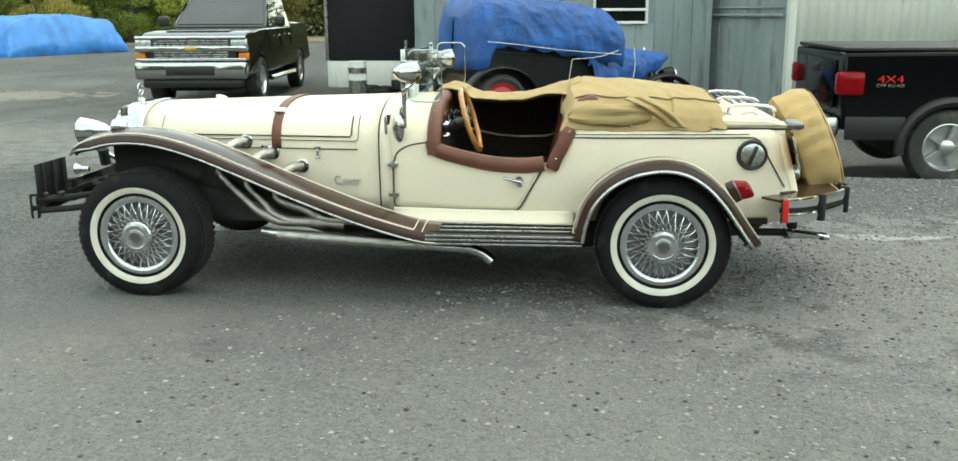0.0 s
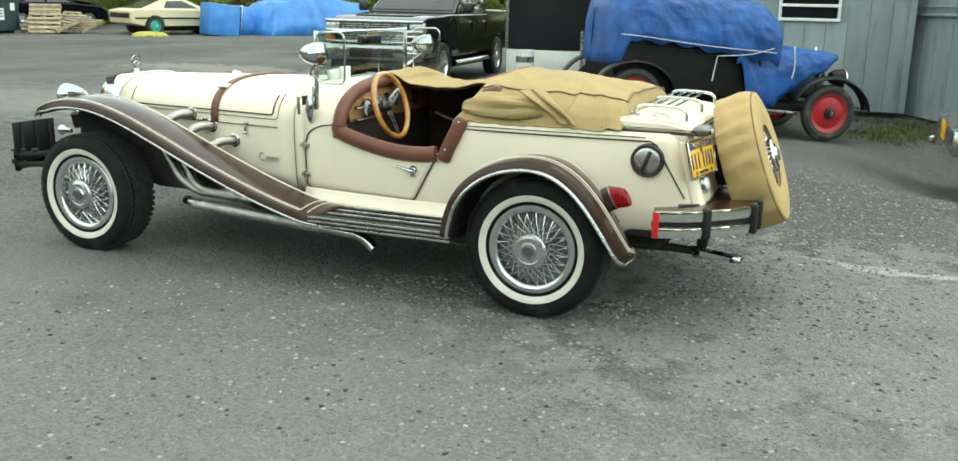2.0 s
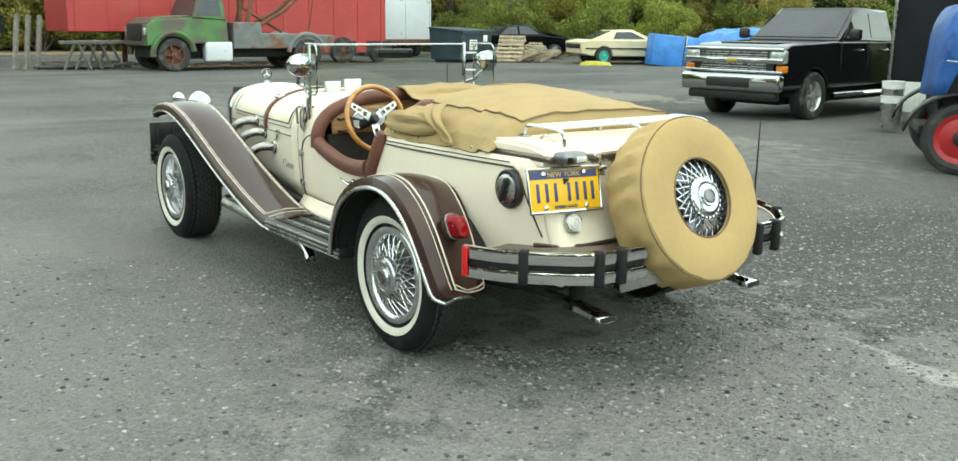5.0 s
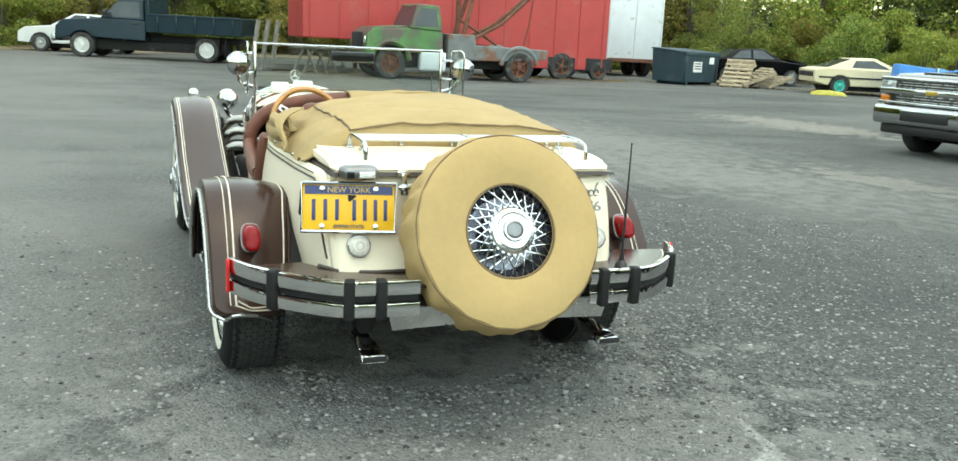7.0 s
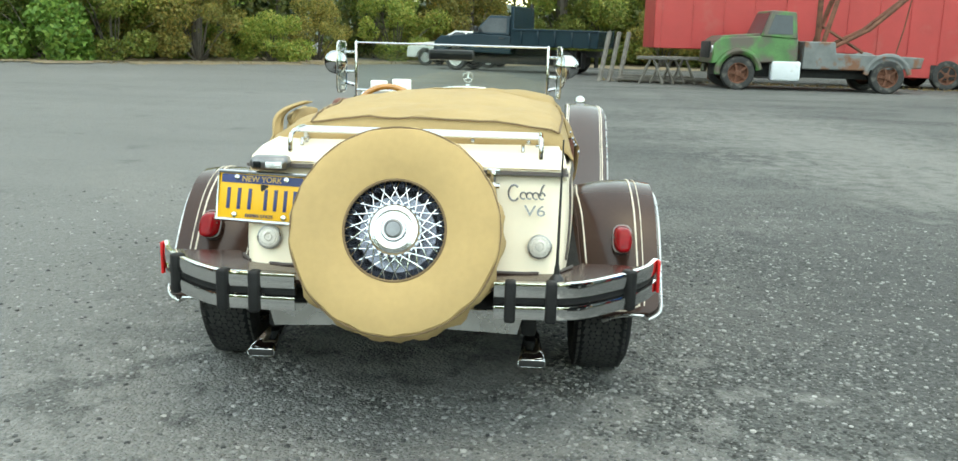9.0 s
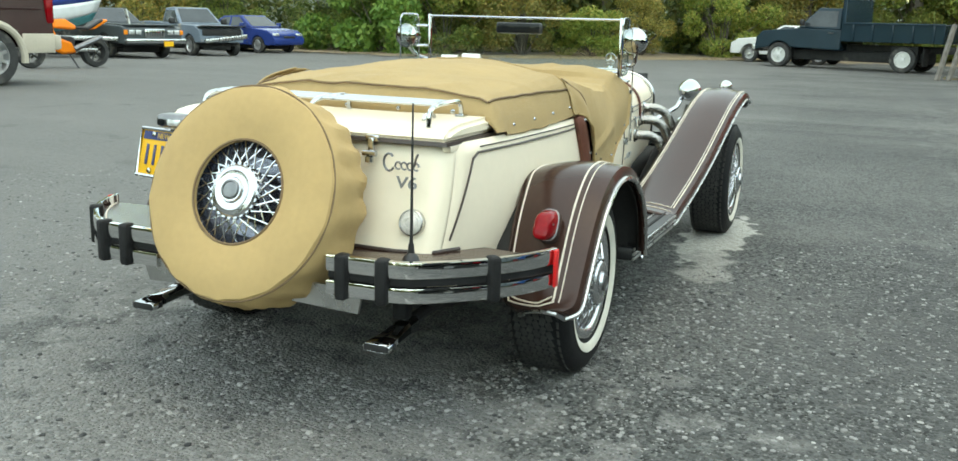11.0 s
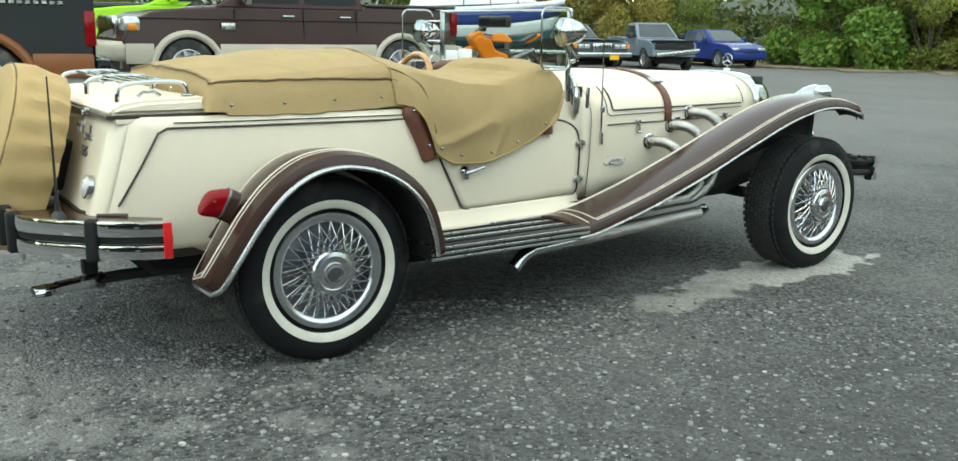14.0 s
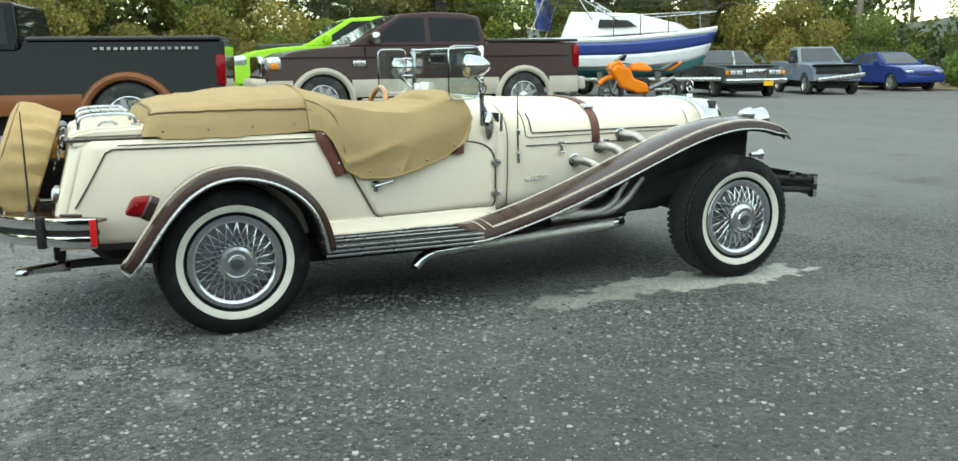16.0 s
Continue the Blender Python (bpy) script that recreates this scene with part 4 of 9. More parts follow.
for s in (-1, 1):
    post = bmesh.new()
    box(post, (-1.308, s * 0.505, 1.052), (0.024, 0.014, 0.415), 0.005)
    box(post, (-1.330, s * 0.512, 0.87), (0.022, 0.014, 0.22), 0.005, Matrix.Rotation(radians(6), 4, "Y"))
    part("windscreen_post", post, CHROME, ws, "chrome windscreen post")
    w0 = []
    for cx, cz, a0 in ((-1.140, 1.222, 0), (-1.24, 1.222, 90), (-1.24, 1.035, 180), (-1.140, 1.035, 270)):
        for k in range(6):
            t = radians(a0 + k * 18)
            w0.append((cx + 0.035 * math.cos(t), s * (0.555 + 0.09 * (cx + 0.035 * math.cos(t) + 1.24)), cz + 0.035 * math.sin(t)))
    wing = part("wing_pane", plate(bmesh.new(), w0, (0, s * 0.005, 0)), GLASS, car, "clear wing pane in a thin chrome rim")
    wing.visible_shadow = False
    part("wing_rim", T(w0, 0.0045, 6, True), CHROME, wing)
    for z in (1.20, 1.10):
        part("wing_clamp", T([(-1.31, s * 0.51, z), (-1.25, s * 0.555, z)], 0.007), CHROME, wing)
    # bullet mirror on its arm
    mm = Matrix.Translation(((-1.190, 0.60, 1.158) if s > 0 else (-1.222, -0.598, 1.148))) @ Matrix.Rotation(math.pi / 2, 4, "Y")
    mir = part("door_mirror", lathe(bmesh.new(), [(0.0, -0.125), (0.022, -0.115), (0.042, -0.085), (0.056, -0.04), (0.060, 0.0), (0.055, 0.006)], 24, mm), CHROME, car, "chrome bullet-shaped mirror")
    part("mirror_glass", lathe(bmesh.new(), [(0.0, 0.022), (0.02, 0.020), (0.04, 0.013), (0.055, 0.004)], 24, mm), CHROME, mir)
    part("mirror_arm", T(smooth_path([(-1.31, s * 0.515, 1.03), (-1.30, s * 0.575, 1.05), (-1.235, s * 0.60, 1.105)], 4), 0.010), CHROME, mir)
    part("spot_mirror", lathe(bmesh.new(), [(0.0, -0.02), (0.04, -0.014), (0.058, 0.0), (0.05, 0.005), (0.0, 0.004)], 20,
                              Matrix.Translation((-1.335, s * 0.535, 0.86)) @ Matrix.Rotation(s * -0.9, 4, "Z") @ Matrix.Rotation(math.pi / 2, 4, "Y") @ Matrix.Diagonal((1.25, 0.8, 1, 1))), CHROME, car, "oval chrome auxiliary mirror")
    bm = T([(-1.40, s * 0.535, 0.83), (-1.40, s * 0.54, 0.92)], 0.008)
    if s > 0:
        tube(bm, [(-1.50, 0.525, 0.68), (-1.50, 0.52, 1.13)], [0.006, 0.002], 6)
        box(bm, (-1.50, 0.528, 0.69), (0.016, 0.014, 0.06), 0.004)
        box(bm, (-1.50, 0.528, 0.82), (0.02, 0.014, 0.03), 0.004)
    part("side_fitting", bm, CHROME, car)
part("toll_tag", B((-1.285, -0.38, 1.030), (0.02, 0.09, 0.055), 0.006), PLATEWHITE, ws, "small white plastic toll tag")
part("toll_tag", B((-1.285, -0.26, 1.035), (0.02, 0.10, 0.065), 0.006), PLATEWHITE, ws)

# luggage rack
rack = part("luggage_rack", T([(0.385, -0.40, 0.972), (0.385, 0.44, 0.972)], 0.0055), CHROME, car, "chrome luggage rack on the boot lid")
for i, x in enumerate((0.430, 0.475, 0.520)):
    part("rail", T([(x, -0.40, 0.972), (x, 0.44, 0.972)], 0.0055), CHROME, rack)
for y in (-0.40, 0.02, 0.44):
    loop = smooth_path([(0.345, y, 0.922), (0.350, y, 0.955), (0.375, y, 0.972), (0.46, y, 0.974), (0.545, y, 0.968), (0.575, y, 0.950), (0.580, y, 0.910)], 5)
    part("side_loop", T(loop, 0.008, 10), CHROME, rack)
    if abs(y) > 0.1:
        part("rack_foot", B((0.345, y, 0.926), (0.04, 0.03, 0.012), 0.003), CHROME, rack)

DARKSTEEL = mat("dark_steel", (0.22, 0.22, 0.225), 0.35, 1.0, var=0.2, scale=15)

# ---- wheels ----
TR = 0.330
SPOKEMETAL = mat("polished_spoke_wire", (0.78, 0.79, 0.80), 0.12, 1.0, var=0.05, scale=9)
RIMSTEEL = mat("satin_wheel_steel", (0.60, 0.61, 0.63), 0.22, 1.0, var=0.08, scale=10, rvar=0.06)


WHEELDARK = mat("dark_wheel_back", (0.24, 0.24, 0.26), 0.40, 0.7, var=0.25, scale=14)


def wheel_parts(parent, at, facing):
    """A whitewall tyre on a wire wheel; local z is the outward axle. facing turns the axle to +y or -y."""
    global W_MESH
    m = at @ Matrix.Rotation(-facing * math.pi / 2, 4, "X")
    if W_MESH is None:
        W_MESH = {}
        bm = lathe(bmesh.new(), [(0.195, -0.07), (0.20, -0.085), (0.205, 0.055), (0.212, 0.066), (0.205, 0.07), (0.192, 0.05), (0.190, -0.06)], 48, closed=True)
        W_MESH["rim"] = (bm, STEEL)
        prof = [(0.200, -0.080), (0.235, -0.108), (0.272, -0.114), (0.302, -0.110), (0.319, -0.098), (TR, -0.080), (TR, 0.056), (TR - 0.005, 0.074), (0.311, 0.089), (0.292, 0.100), (0.268, 0.105), (0.235, 0.100), (0.205, 0.068)]
        tb = lathe(bmesh.new(), prof, 72)
        tr_ = bmesh.new()
        # tread blocks standing on the crown, smaller ones on the shoulders
        for row, h in enumerate(lin(-0.068, 0.046, 6)):
            for j in range(60):
                a = 2 * math.pi * (j + (row % 2) * 0.5) / 60
                mm = Matrix.Rotation(a, 4, "Z") @ Matrix.Translation((TR - 0.0015, 0, h)) @ Matrix.Rotation(0.35 * (1 if row % 2 else -1), 4, "X")
                box(tr_, (0, 0, 0), (0.0055, 0.030, 0.0200), 0.0, mm)
        for j in range(60):
            a = 2 * math.pi * (j + 0.25) / 60
            for h, turn in ((0.070, 0.45), (-0.094, -0.6)):
                box(tr_, (0, 0, 0), (0.004, 0.024, 0.018), 0.0, Matrix.Rotation(a, 4, "Z") @ Matrix.Translation((TR - 0.006, 0, h)) @ Matrix.Rotation(turn, 4, "Y"))
        W_MESH["tread"] = (tr_, TREAD)
        W_MESH["tyre"] = (tb, TYRE)
        W_MESH["whitewall"] = (lathe(bmesh.new(), [(0.221, 0.0950), (0.225, 0.0990), (0.246, 0.1060), (0.252, 0.1065)], 72), WHITEWALL)
        W_MESH["rim_ring"] = (lathe(bmesh.new(), [(0.212, 0.072), (0.213, 0.082), (0.205, 0.092), (0.192, 0.094), (0.176, 0.088), (0.168, 0.078), (0.165, 0.055)], 64), RIMSTEEL)
        W_MESH["backing"] = (lathe(bmesh.new(), [(0.19, 0.030), (0.12, 0.015), (0.0, 0.012)], 40), WHEELDARK)
        W_MESH["hub"] = (lathe(bmesh.new(), [(0.080, 0.055), (0.082, 0.105), (0.080, 0.120), (0.074, 0.127), (0.060, 0.131), (0.056, 0.129), (0.040, 0.130), (0.036, 0.138), (0.0, 0.140)], 40), RIMSTEEL)
        W_MESH["hub_badge"] = (lathe(bmesh.new(), [(0.030, 0.137), (0.029, 0.1435), (0.024, 0.145), (0.022, 0.142), (0.0, 0.143)], 28), DARKSTEEL)
        hr = bmesh.new()
        for j in range(24):
            a = 2 * math.pi * j / 24
            box(hr, (0, 0, 0), (0.008, 0.011, 0.016), 0.0, Matrix.Rotation(a, 4, "Z") @ Matrix.Translation((0.081, 0, 0.113)))
        W_MESH["hub_teeth"] = (hr, CHROME)
        sp = bmesh.new()
        tube(sp, [(0.080, 0.0, 0.108), (0.122, 0.044, 0.096), (0.155, 0.074, 0.080)], 0.0025, 6)
        W_MESH["spoke_a"] = (sp, SPOKEMETAL)
        sp = bmesh.new()
        tube(sp, [(0.080, 0.0, 0.098), (0.122, -0.044, 0.090), (0.155, -0.074, 0.076)], 0.0025, 6)
        W_MESH["spoke_b"] = (sp, SPOKEMETAL)
        sp = bmesh.new()
        tube(sp, [(0.060, 0.0, 0.050), (0.120, 0.020, 0.052), (0.172, 0.036, 0.048)], 0.0020, 5)
        W_MESH["spoke_c"] = (sp, SPOKEMETAL)
        made = {}
        for k, (bmx, mt) in W_MESH.items():
            o = part(k, bmx, mt)
            made[k] = o.data
            bpy.data.objects.remove(o)
        W_MESH = made
    wheel = again("wheel", W_MESH["rim"], parent, m)
    again("tyre", W_MESH["tyre"], wheel, Matrix.Identity(4), "black whitewall tyre with block tread")
    again("tread", W_MESH["tread"], wheel, Matrix.Identity(4), "dusty block tread")
    again("whitewall", W_MESH["whitewall"], wheel, Matrix.Identity(4), "white tyre band")
    dress_wheel(wheel)
    return wheel


def dress_wheel(wheel):
    for k in ("rim_ring", "backing", "hub", "hub_badge", "hub_teeth"):
        again(k, W_MESH[k], wheel, Matrix.Identity(4))
    for j in range(24):
        again("spoke", W_MESH["spoke_a"], wheel, Matrix.Rotation(2 * math.pi * j / 24, 4, "Z"))
        again("spoke", W_MESH["spoke_b"], wheel, Matrix.Rotation(2 * math.pi * (j + 0.35) / 24, 4, "Z"))
        again("spoke", W_MESH["spoke_c"], wheel, Matrix.Rotation(2 * math.pi * (j + 0.6) / 24, 4, "Z"))


W_MESH = None
for x, y in ((0.0, 0.722), (-2.645, 0.755)):
    for s in (-1, 1):
        wheel_parts(car, Matrix.Translation((x, s * y + (0.040 if x < -2 else -0.008), TR + 0.006)), s)
part("axle", T([(0.0, -0.70, TR), (0.0, 0.70, TR)], 0.035, 10), BLACK_M, car)
part("axle", T([(-2.645, -0.72, TR), (-2.645, 0.72, TR)], 0.03, 10), BLACK_M, car)

# ---- spare wheel in its canvas cover ----
SPAREWELL = mat("blued_wheel_steel", (0.20, 0.21, 0.25), 0.22, 0.9, var=0.3, scale=30, rvar=0.1)
lean = radians(20)
SPM = Matrix.Translation((0.842, 0, 0.692)) @ Matrix.Rotation(math.pi / 2 - lean, 4, "Y")
SR = 0.326
prof = [(0.150, -0.085), (0.29, -0.095), (SR - 0.005, -0.088), (SR + 0.002, -0.065), (SR + 0.004, -0.04), (SR + 0.004, -0.01), (SR + 0.003, 0.02), (SR + 0.002, 0.05), (SR, 0.075), (SR - 0.006, 0.088), (0.314, 0.098), (0.27, 0.110), (0.20, 0.107), (0.156, 0.098), (0.153, 0.085)]
sb = lathe(bmesh.new(), prof, 96, SPM)
inv = SPM.inverted()
for v in sb.verts:
    p = inv @ v.co
    a, r = math.atan2(p.y, p.x), math.hypot(p.x, p.y)
    if r > 0.26:
        k = 0.007 * math.sin(a * 19 + 2 * math.sin(a * 3) + p.z * 14) * (1 if p.z < 0.06 else 0.2) + 0.012 * noise.noise(Vector((a * 5, p.z * 16, 2))) * (1 if p.z < 0.06 else 0.35)
        v.co = SPM @ Vector((p.x * (1 + k / r), p.y * (1 + k / r), p.z))
spare = part("spare_wheel", sb, TAN_COVER, car, "spare wheel in a tan canvas cover")
part("cover_seam", T([SPM @ Vector(((SR - 0.006) * math.cos(t), (SR - 0.006) * math.sin(t), 0.089)) for t in [k * 2 * math.pi / 72 for k in range(72)]], 0.0032, 6, True), PIPING, spare)
part("cover_seam", T([SPM @ Vector((0.155 * math.cos(t), 0.155 * math.sin(t), 0.098)) for t in [k * 2 * math.pi / 48 for k in range(48)]], 0.004, 6, True), PIPING, spare)
inner = part("wire_wheel", lathe(bmesh.new(), [(0.162, 0.085), (0.158, 0.062), (0.150, 0.046), (0.120, 0.024), (0.0, 0.018)], 40), SPAREWELL, spare, "dull metal wheel behind the spare spokes", at=SPM @ Matrix.Translation((0, 0, -0.012)))
for k in ("hub", "hub_badge", "hub_teeth"):
    again(k, W_MESH[k], inner, Matrix.Diagonal((0.98, 0.98, 1.02, 1)))
for j in range(22):
    again("spoke", W_MESH["spoke_a"], inner, Matrix.Rotation(2 * math.pi * j / 22, 4, "Z") @ Matrix.Diagonal((0.99, 0.99, 1, 1)))
    again("spoke", W_MESH["spoke_b"], inner, Matrix.Rotation(2 * math.pi * (j + 0.35) / 22, 4, "Z") @ Matrix.Diagonal((0.99, 0.99, 1, 1)))
part("spare_mount", B((0.71, 0, 0.66), (0.14, 0.16, 0.18), 0.02), BLACK_M, spare)

# ---- fenders ----
FF = smooth_path([(-2.985, 0, 0.752), (-2.94, 0, 0.790), (-2.86, 0, 0.822), (-2.75, 0, 0.847), (-2.62, 0, 0.853), (-2.48, 0, 0.836), (-2.30, 0, 0.785), (-2.06, 0, 0.69), (-1.80, 0, 0.582),
                  (-1.50, 0, 0.470), (-1.22, 0, 0.388), (-1.10, 0, 0.372)], 4)
ff_in = table([(-3.05, 0.715), (-2.93, 0.665), (-2.8, 0.63), (-2.4, 0.62), (-1.7, 0.605), (-1.1, 0.59)])
ff_out = table([(-3.05, 0.785), (-2.95, 0.840), (-2.88, 0.866), (-2.5, 0.875), (-1.8, 0.865), (-1.1, 0.845)])


nose_shift = table([(-3.1, 0.045), (-2.5, 0.042), (-1.9, 0.022), (-1.3, 0.0)])


def front_fender(i, v, s, lift=0.0):
    """v: 0 at the inner edge, 0.8 at the outer edge, 1 at the bottom of the turned-down lip."""
    p = FF[i]
    a, c = FF[max(0, i - 1)], FF[min(len(FF) - 1, i + 1)]
    nrm = Vector((-(c.z - a.z), 0, c.x - a.x)).normalized()
    y0, y1 = ff_in(p.x), ff_out(p.x)
    t = min(1.0, v / 0.8)
    crown = 0.022 * math.sin(math.pi * (0.15 + 0.85 * t)) + lift
    q = p + nrm * crown
    y = y0 + (y1 - y0) * t
    if v > 0.8:
        f = (v - 0.8) / 0.2
        q = p + nrm * (crown - 0.045 * f * min(1.0, 0.25 + (p.x + 2.985) / 0.16))
        y = y1 + 0.010 * math.sin(f * math.pi / 2)
    return Vector((q.x, s * y + nose_shift(q.x), q.z))


# rear fender: an arch over the wheel with a rounded tail
RF = smooth_path([(-0.430, 0, 0.365), (-0.415, 0, 0.45), (-0.375, 0, 0.555), (-0.30, 0, 0.645), (-0.19, 0, 0.713), (-0.07, 0, 0.745), (0.03, 0, 0.747), (0.125, 0, 0.722),
                  (0.22, 0, 0.662), (0.305, 0, 0.572), (0.375, 0, 0.475), (0.435, 0, 0.39), (0.465, 0, 0.352)], 4)


def rear_fender(i, v, s, lift=0.0):
    p = RF[i]
    n = len(RF) - 1
    a, c = RF[max(0, i - 1)], RF[min(n, i + 1)]
    nrm = Vector((-(c.z - a.z), 0, c.x - a.x)).normalized()
    y0, y1 = half_w(max(-0.4, min(0.62, p.x))) - 0.012, 0.885
    tail = max(0.0, (i / n - 0.90) / 0.10)
    drop = max(0.0, (i / n - 0.55) / 0.45)
    y0, y1 = y0 + 0.095 * drop + 0.055 * tail ** 2.5, y1 - 0.05 * tail ** 2.5
    t = min(1.0, v / 0.8)
    crown = 0.016 * math.sin(math.pi * (0.2 + 0.8 * t)) - (0.040 + 0.025 * drop) * (1 - t) ** 2.2 + lift
    q = p + nrm * crown
    y = y0 + (y1 - y0) * t
    if v > 0.8:
        f = (v - 0.8) / 0.2
        q = p + nrm * (crown - 0.048 * f)
        y = y1 + 0.012 * math.sin(f * math.pi / 2)
    return Vector((q.x, s * y, q.z))


FV = lin(0, 0.8, 11) + lin(0.84, 1.0, 5)
for s in (-1, 1):
    fen = part("front_fender", G(lambda i, v: front_fender(i, v, s), range(len(FF)), FV), BROWN, car, "long sweeping brown front fender with cream pinstripes", thick=0.012, offset=-1 if s > 0 else 1)
    n = len(FF)
    for v0, r in ((0.05, 0.0032), (0.085, 0.002), (0.70, 0.002), (0.735, 0.0032)):
        part("pinstripe", T([front_fender(i, v0, s, 0.001) for i in range(3, n - 4)], r, 6), STRIPE, fen)
    for k, v in ((n - 4, 0.0), (n - 5, 0.05)):
        part("pinstripe", T([front_fender(k, q, s, 0.001) for q in lin(0.05 + v * 0.7, 0.735 - v * 0.7, 9)], 0.0028, 6), STRIPE, fen)
    part("fender_bead", T([front_fender(i, 0.97, s) + Vector((0, s * 0.002, 0)) for i in range(n)], 0.0055, 8), STEEL, fen, "bright fender edge bead")
    part("inner_flare", G(lambda i, v: front_fender(i, 0.03, s) + Vector((0, -s * 0.012 * v, -0.012 - min(0.24, max(0.05, FF[i].z - 0.36)) * v)), range(9, n - 2), lin(0, 1, 5)), BLACK_M, fen, "black inner face of the fender", thick=0.006)
    part("wheel_well", G(lambda i, v: Vector((FF[i].x, s * (0.50 + 0.03 * v), max(0.36, FF[i].z - 0.20 - 0.24 * v))), range(8, n - 12), lin(0, 1, 5)), BLACK_M, fen, "black inner wheel well", thick=0.006)

    rf = part("rear_fender", G(lambda i, v: rear_fender(i, v, s), range(len(RF)), FV), BROWN, car, "rounded brown rear fender with cream pinstripes", thick=0.012, offset=-1 if s > 0 else 1)
    n = len(RF)
    for v0, r in ((0.07, 0.0030), (0.585, 0.0036), (0.645, 0.0020)):
        part("pinstripe", T([rear_fender(i, v0, s, 0.001) for i in range(1, n - 3)], r, 6), STRIPE, rf)
    for k, v in ((n - 3, 0.0), (n - 4, 0.05)):
        part("pinstripe", T(smooth_path([rear_fender(k - 1, 0.06 + v * 0.7, s, 0.001), rear_fender(k, 0.16 + v * 0.6, s, 0.001), rear_fender(k + 1, 0.4, s, 0.001), rear_fender(k, 0.52 - v * 0.6, s, 0.001), rear_fender(k - 1, 0.60 - v * 0.7, s, 0.001)], 4), 0.0028, 6), STRIPE, rf)
    part("fender_bead", T([rear_fender(i, 0.97, s) + Vector((0, s * 0.002, 0)) for i in range(n)] + [rear_fender(n - 1, q, s, -0.01) for q in lin(0.75, 0.0, 8)], 0.009, 8), STEEL, rf, "bright fender edge bead")

    def skirt(i, v):
        a = rear_fender(i, 0.02, s)
        b = Vector((a.x - 0.02, s * (half_w(max(-0.4, min(0.62, a.x))) - 0.03), a.z - 0.10))
        return a.lerp(b, v) + Vector((0, 0, -0.02 * math.sin(math.pi * v)))
    part("inner_skirt", G(skirt, range(n // 2, n - 8), lin(0, 1, 5)), BROWN, rf, thick=0.006, offset=0)
    part("wheel_well", G(lambda i, v: Vector((RF[i].x, s * (0.49 + 0.02 * v), RF[i].z - 0.10 * (1 - v) - (RF[i].z - 0.33) * v)), range(3, n - 11), lin(0, 1, 4)), BLACK_M, rf, "black inner wheel well", thick=0.006)
    part("wheel_well_lining", G(lambda i, v: Vector((RF[i].x * (0.90 + 0.065 * v), s * (0.56 + 0.30 * v), 0.34 + (RF[i].z - 0.34) * (0.80 + 0.155 * v))), range(n - 8), lin(0, 1, 6)), BLACK_M, rf)

    for shape, pts, under in ((rear_fender, RF, rf), (front_fender, FF, fen)):
        def lining(i, v):
            p = shape(i, v, s, -0.022)
            return p - Vector((0, s * 0.020 * ease((v - 0.70) / 0.1), 0))
        part("underside", G(lining, range(1, len(pts) - 1), lin(0.12, 0.8, 8) + lin(0.84, 0.93, 3)), BLACK_M, under, "black fender underside", thick=0.003)

    # running board
    board = part("running_board", B((-0.775, s * 0.715, 0.352), (0.77, 0.27, 0.055), 0.012), BLACK, car, "ribbed black running board with bright edges")
    for k in range(6):
        y = s * (0.605 + 0.040 * k)
        part("rib", B((-0.775, y, 0.3815), (0.765, 0.012, 0.008), 0.003), RUBBER if k % 2 else STEEL, board)
    for z in (0.372, 0.352, 0.332):
        part("edge_strip", B((-0.775, s * 0.852, z), (0.77, 0.008, 0.010), 0.002), STEEL, board)
    part("sill", G(lambda x, t: Vector((x, s * (half_w(x) * 0.985 + 0.045 * t ** 1.5), 0.445 - 0.065 * t)), lin(-1.37, -0.43, 12), lin(0, 1, 6)), CREAM, car, thick=0.01)

    # outside exhaust: three flexible headers and a side pipe
    for hx, hz, low in ((-2.195, 0.768, ((-2.175, 0.57), (-2.108, 0.496), (-2.046, 0.448), (-1.952, 0.400), (-1.807, 0.392), (-1.70, 0.385))),
                        (-2.045, 0.713, ((-2.040, 0.54), (-2.015, 0.485), (-1.975, 0.442), (-1.887, 0.402), (-1.742, 0.398), (-1.60, 0.380))),
                        (-1.885, 0.645, ((-1.860, 0.52), (-1.804, 0.455), (-1.71, 0.415), (-1.582, 0.405), (-1.45, 0.385)))):
        y0 = half_w(hx)
        path = smooth_path([(hx + 0.02, s * (y0 - 0.02), hz + 0.004), (hx + 0.002, s * (y0 + 0.028), hz + 0.006), (hx - 0.03, s * (y0 + 0.075), hz), (hx - 0.062, s * (y0 + 0.118), hz - 0.032), (hx - 0.08, s * (y0 + 0.145), hz - 0.09), (hx - 0.08, s * (y0 + 0.158), hz - 0.15)]
                           + [(lx, s * (0.62 + 0.065 * min(1.0, 0.4 + 0.3 * k)), lz) for k, (lx, lz) in enumerate(low) if k], 8)
        rs = [0.024 + (0.0022 if k % 2 else 0.0) for k in range(len(path))]
        hdr = part("header_pipe", T(path, rs, 12), FLEX, car, "ribbed flexible steel exhaust header")
        part("header_flange", lathe(bmesh.new(), [(0.038, 0.0), (0.038, 0.006), (0.030, 0.010), (0.029, 0.02)], 20, Matrix.Translation((hx + 0.012, s * (y0 - 0.002), hz + 0.005)) @ Matrix.Rotation(-s * math.pi / 2, 4, "X")), CHROME, hdr)
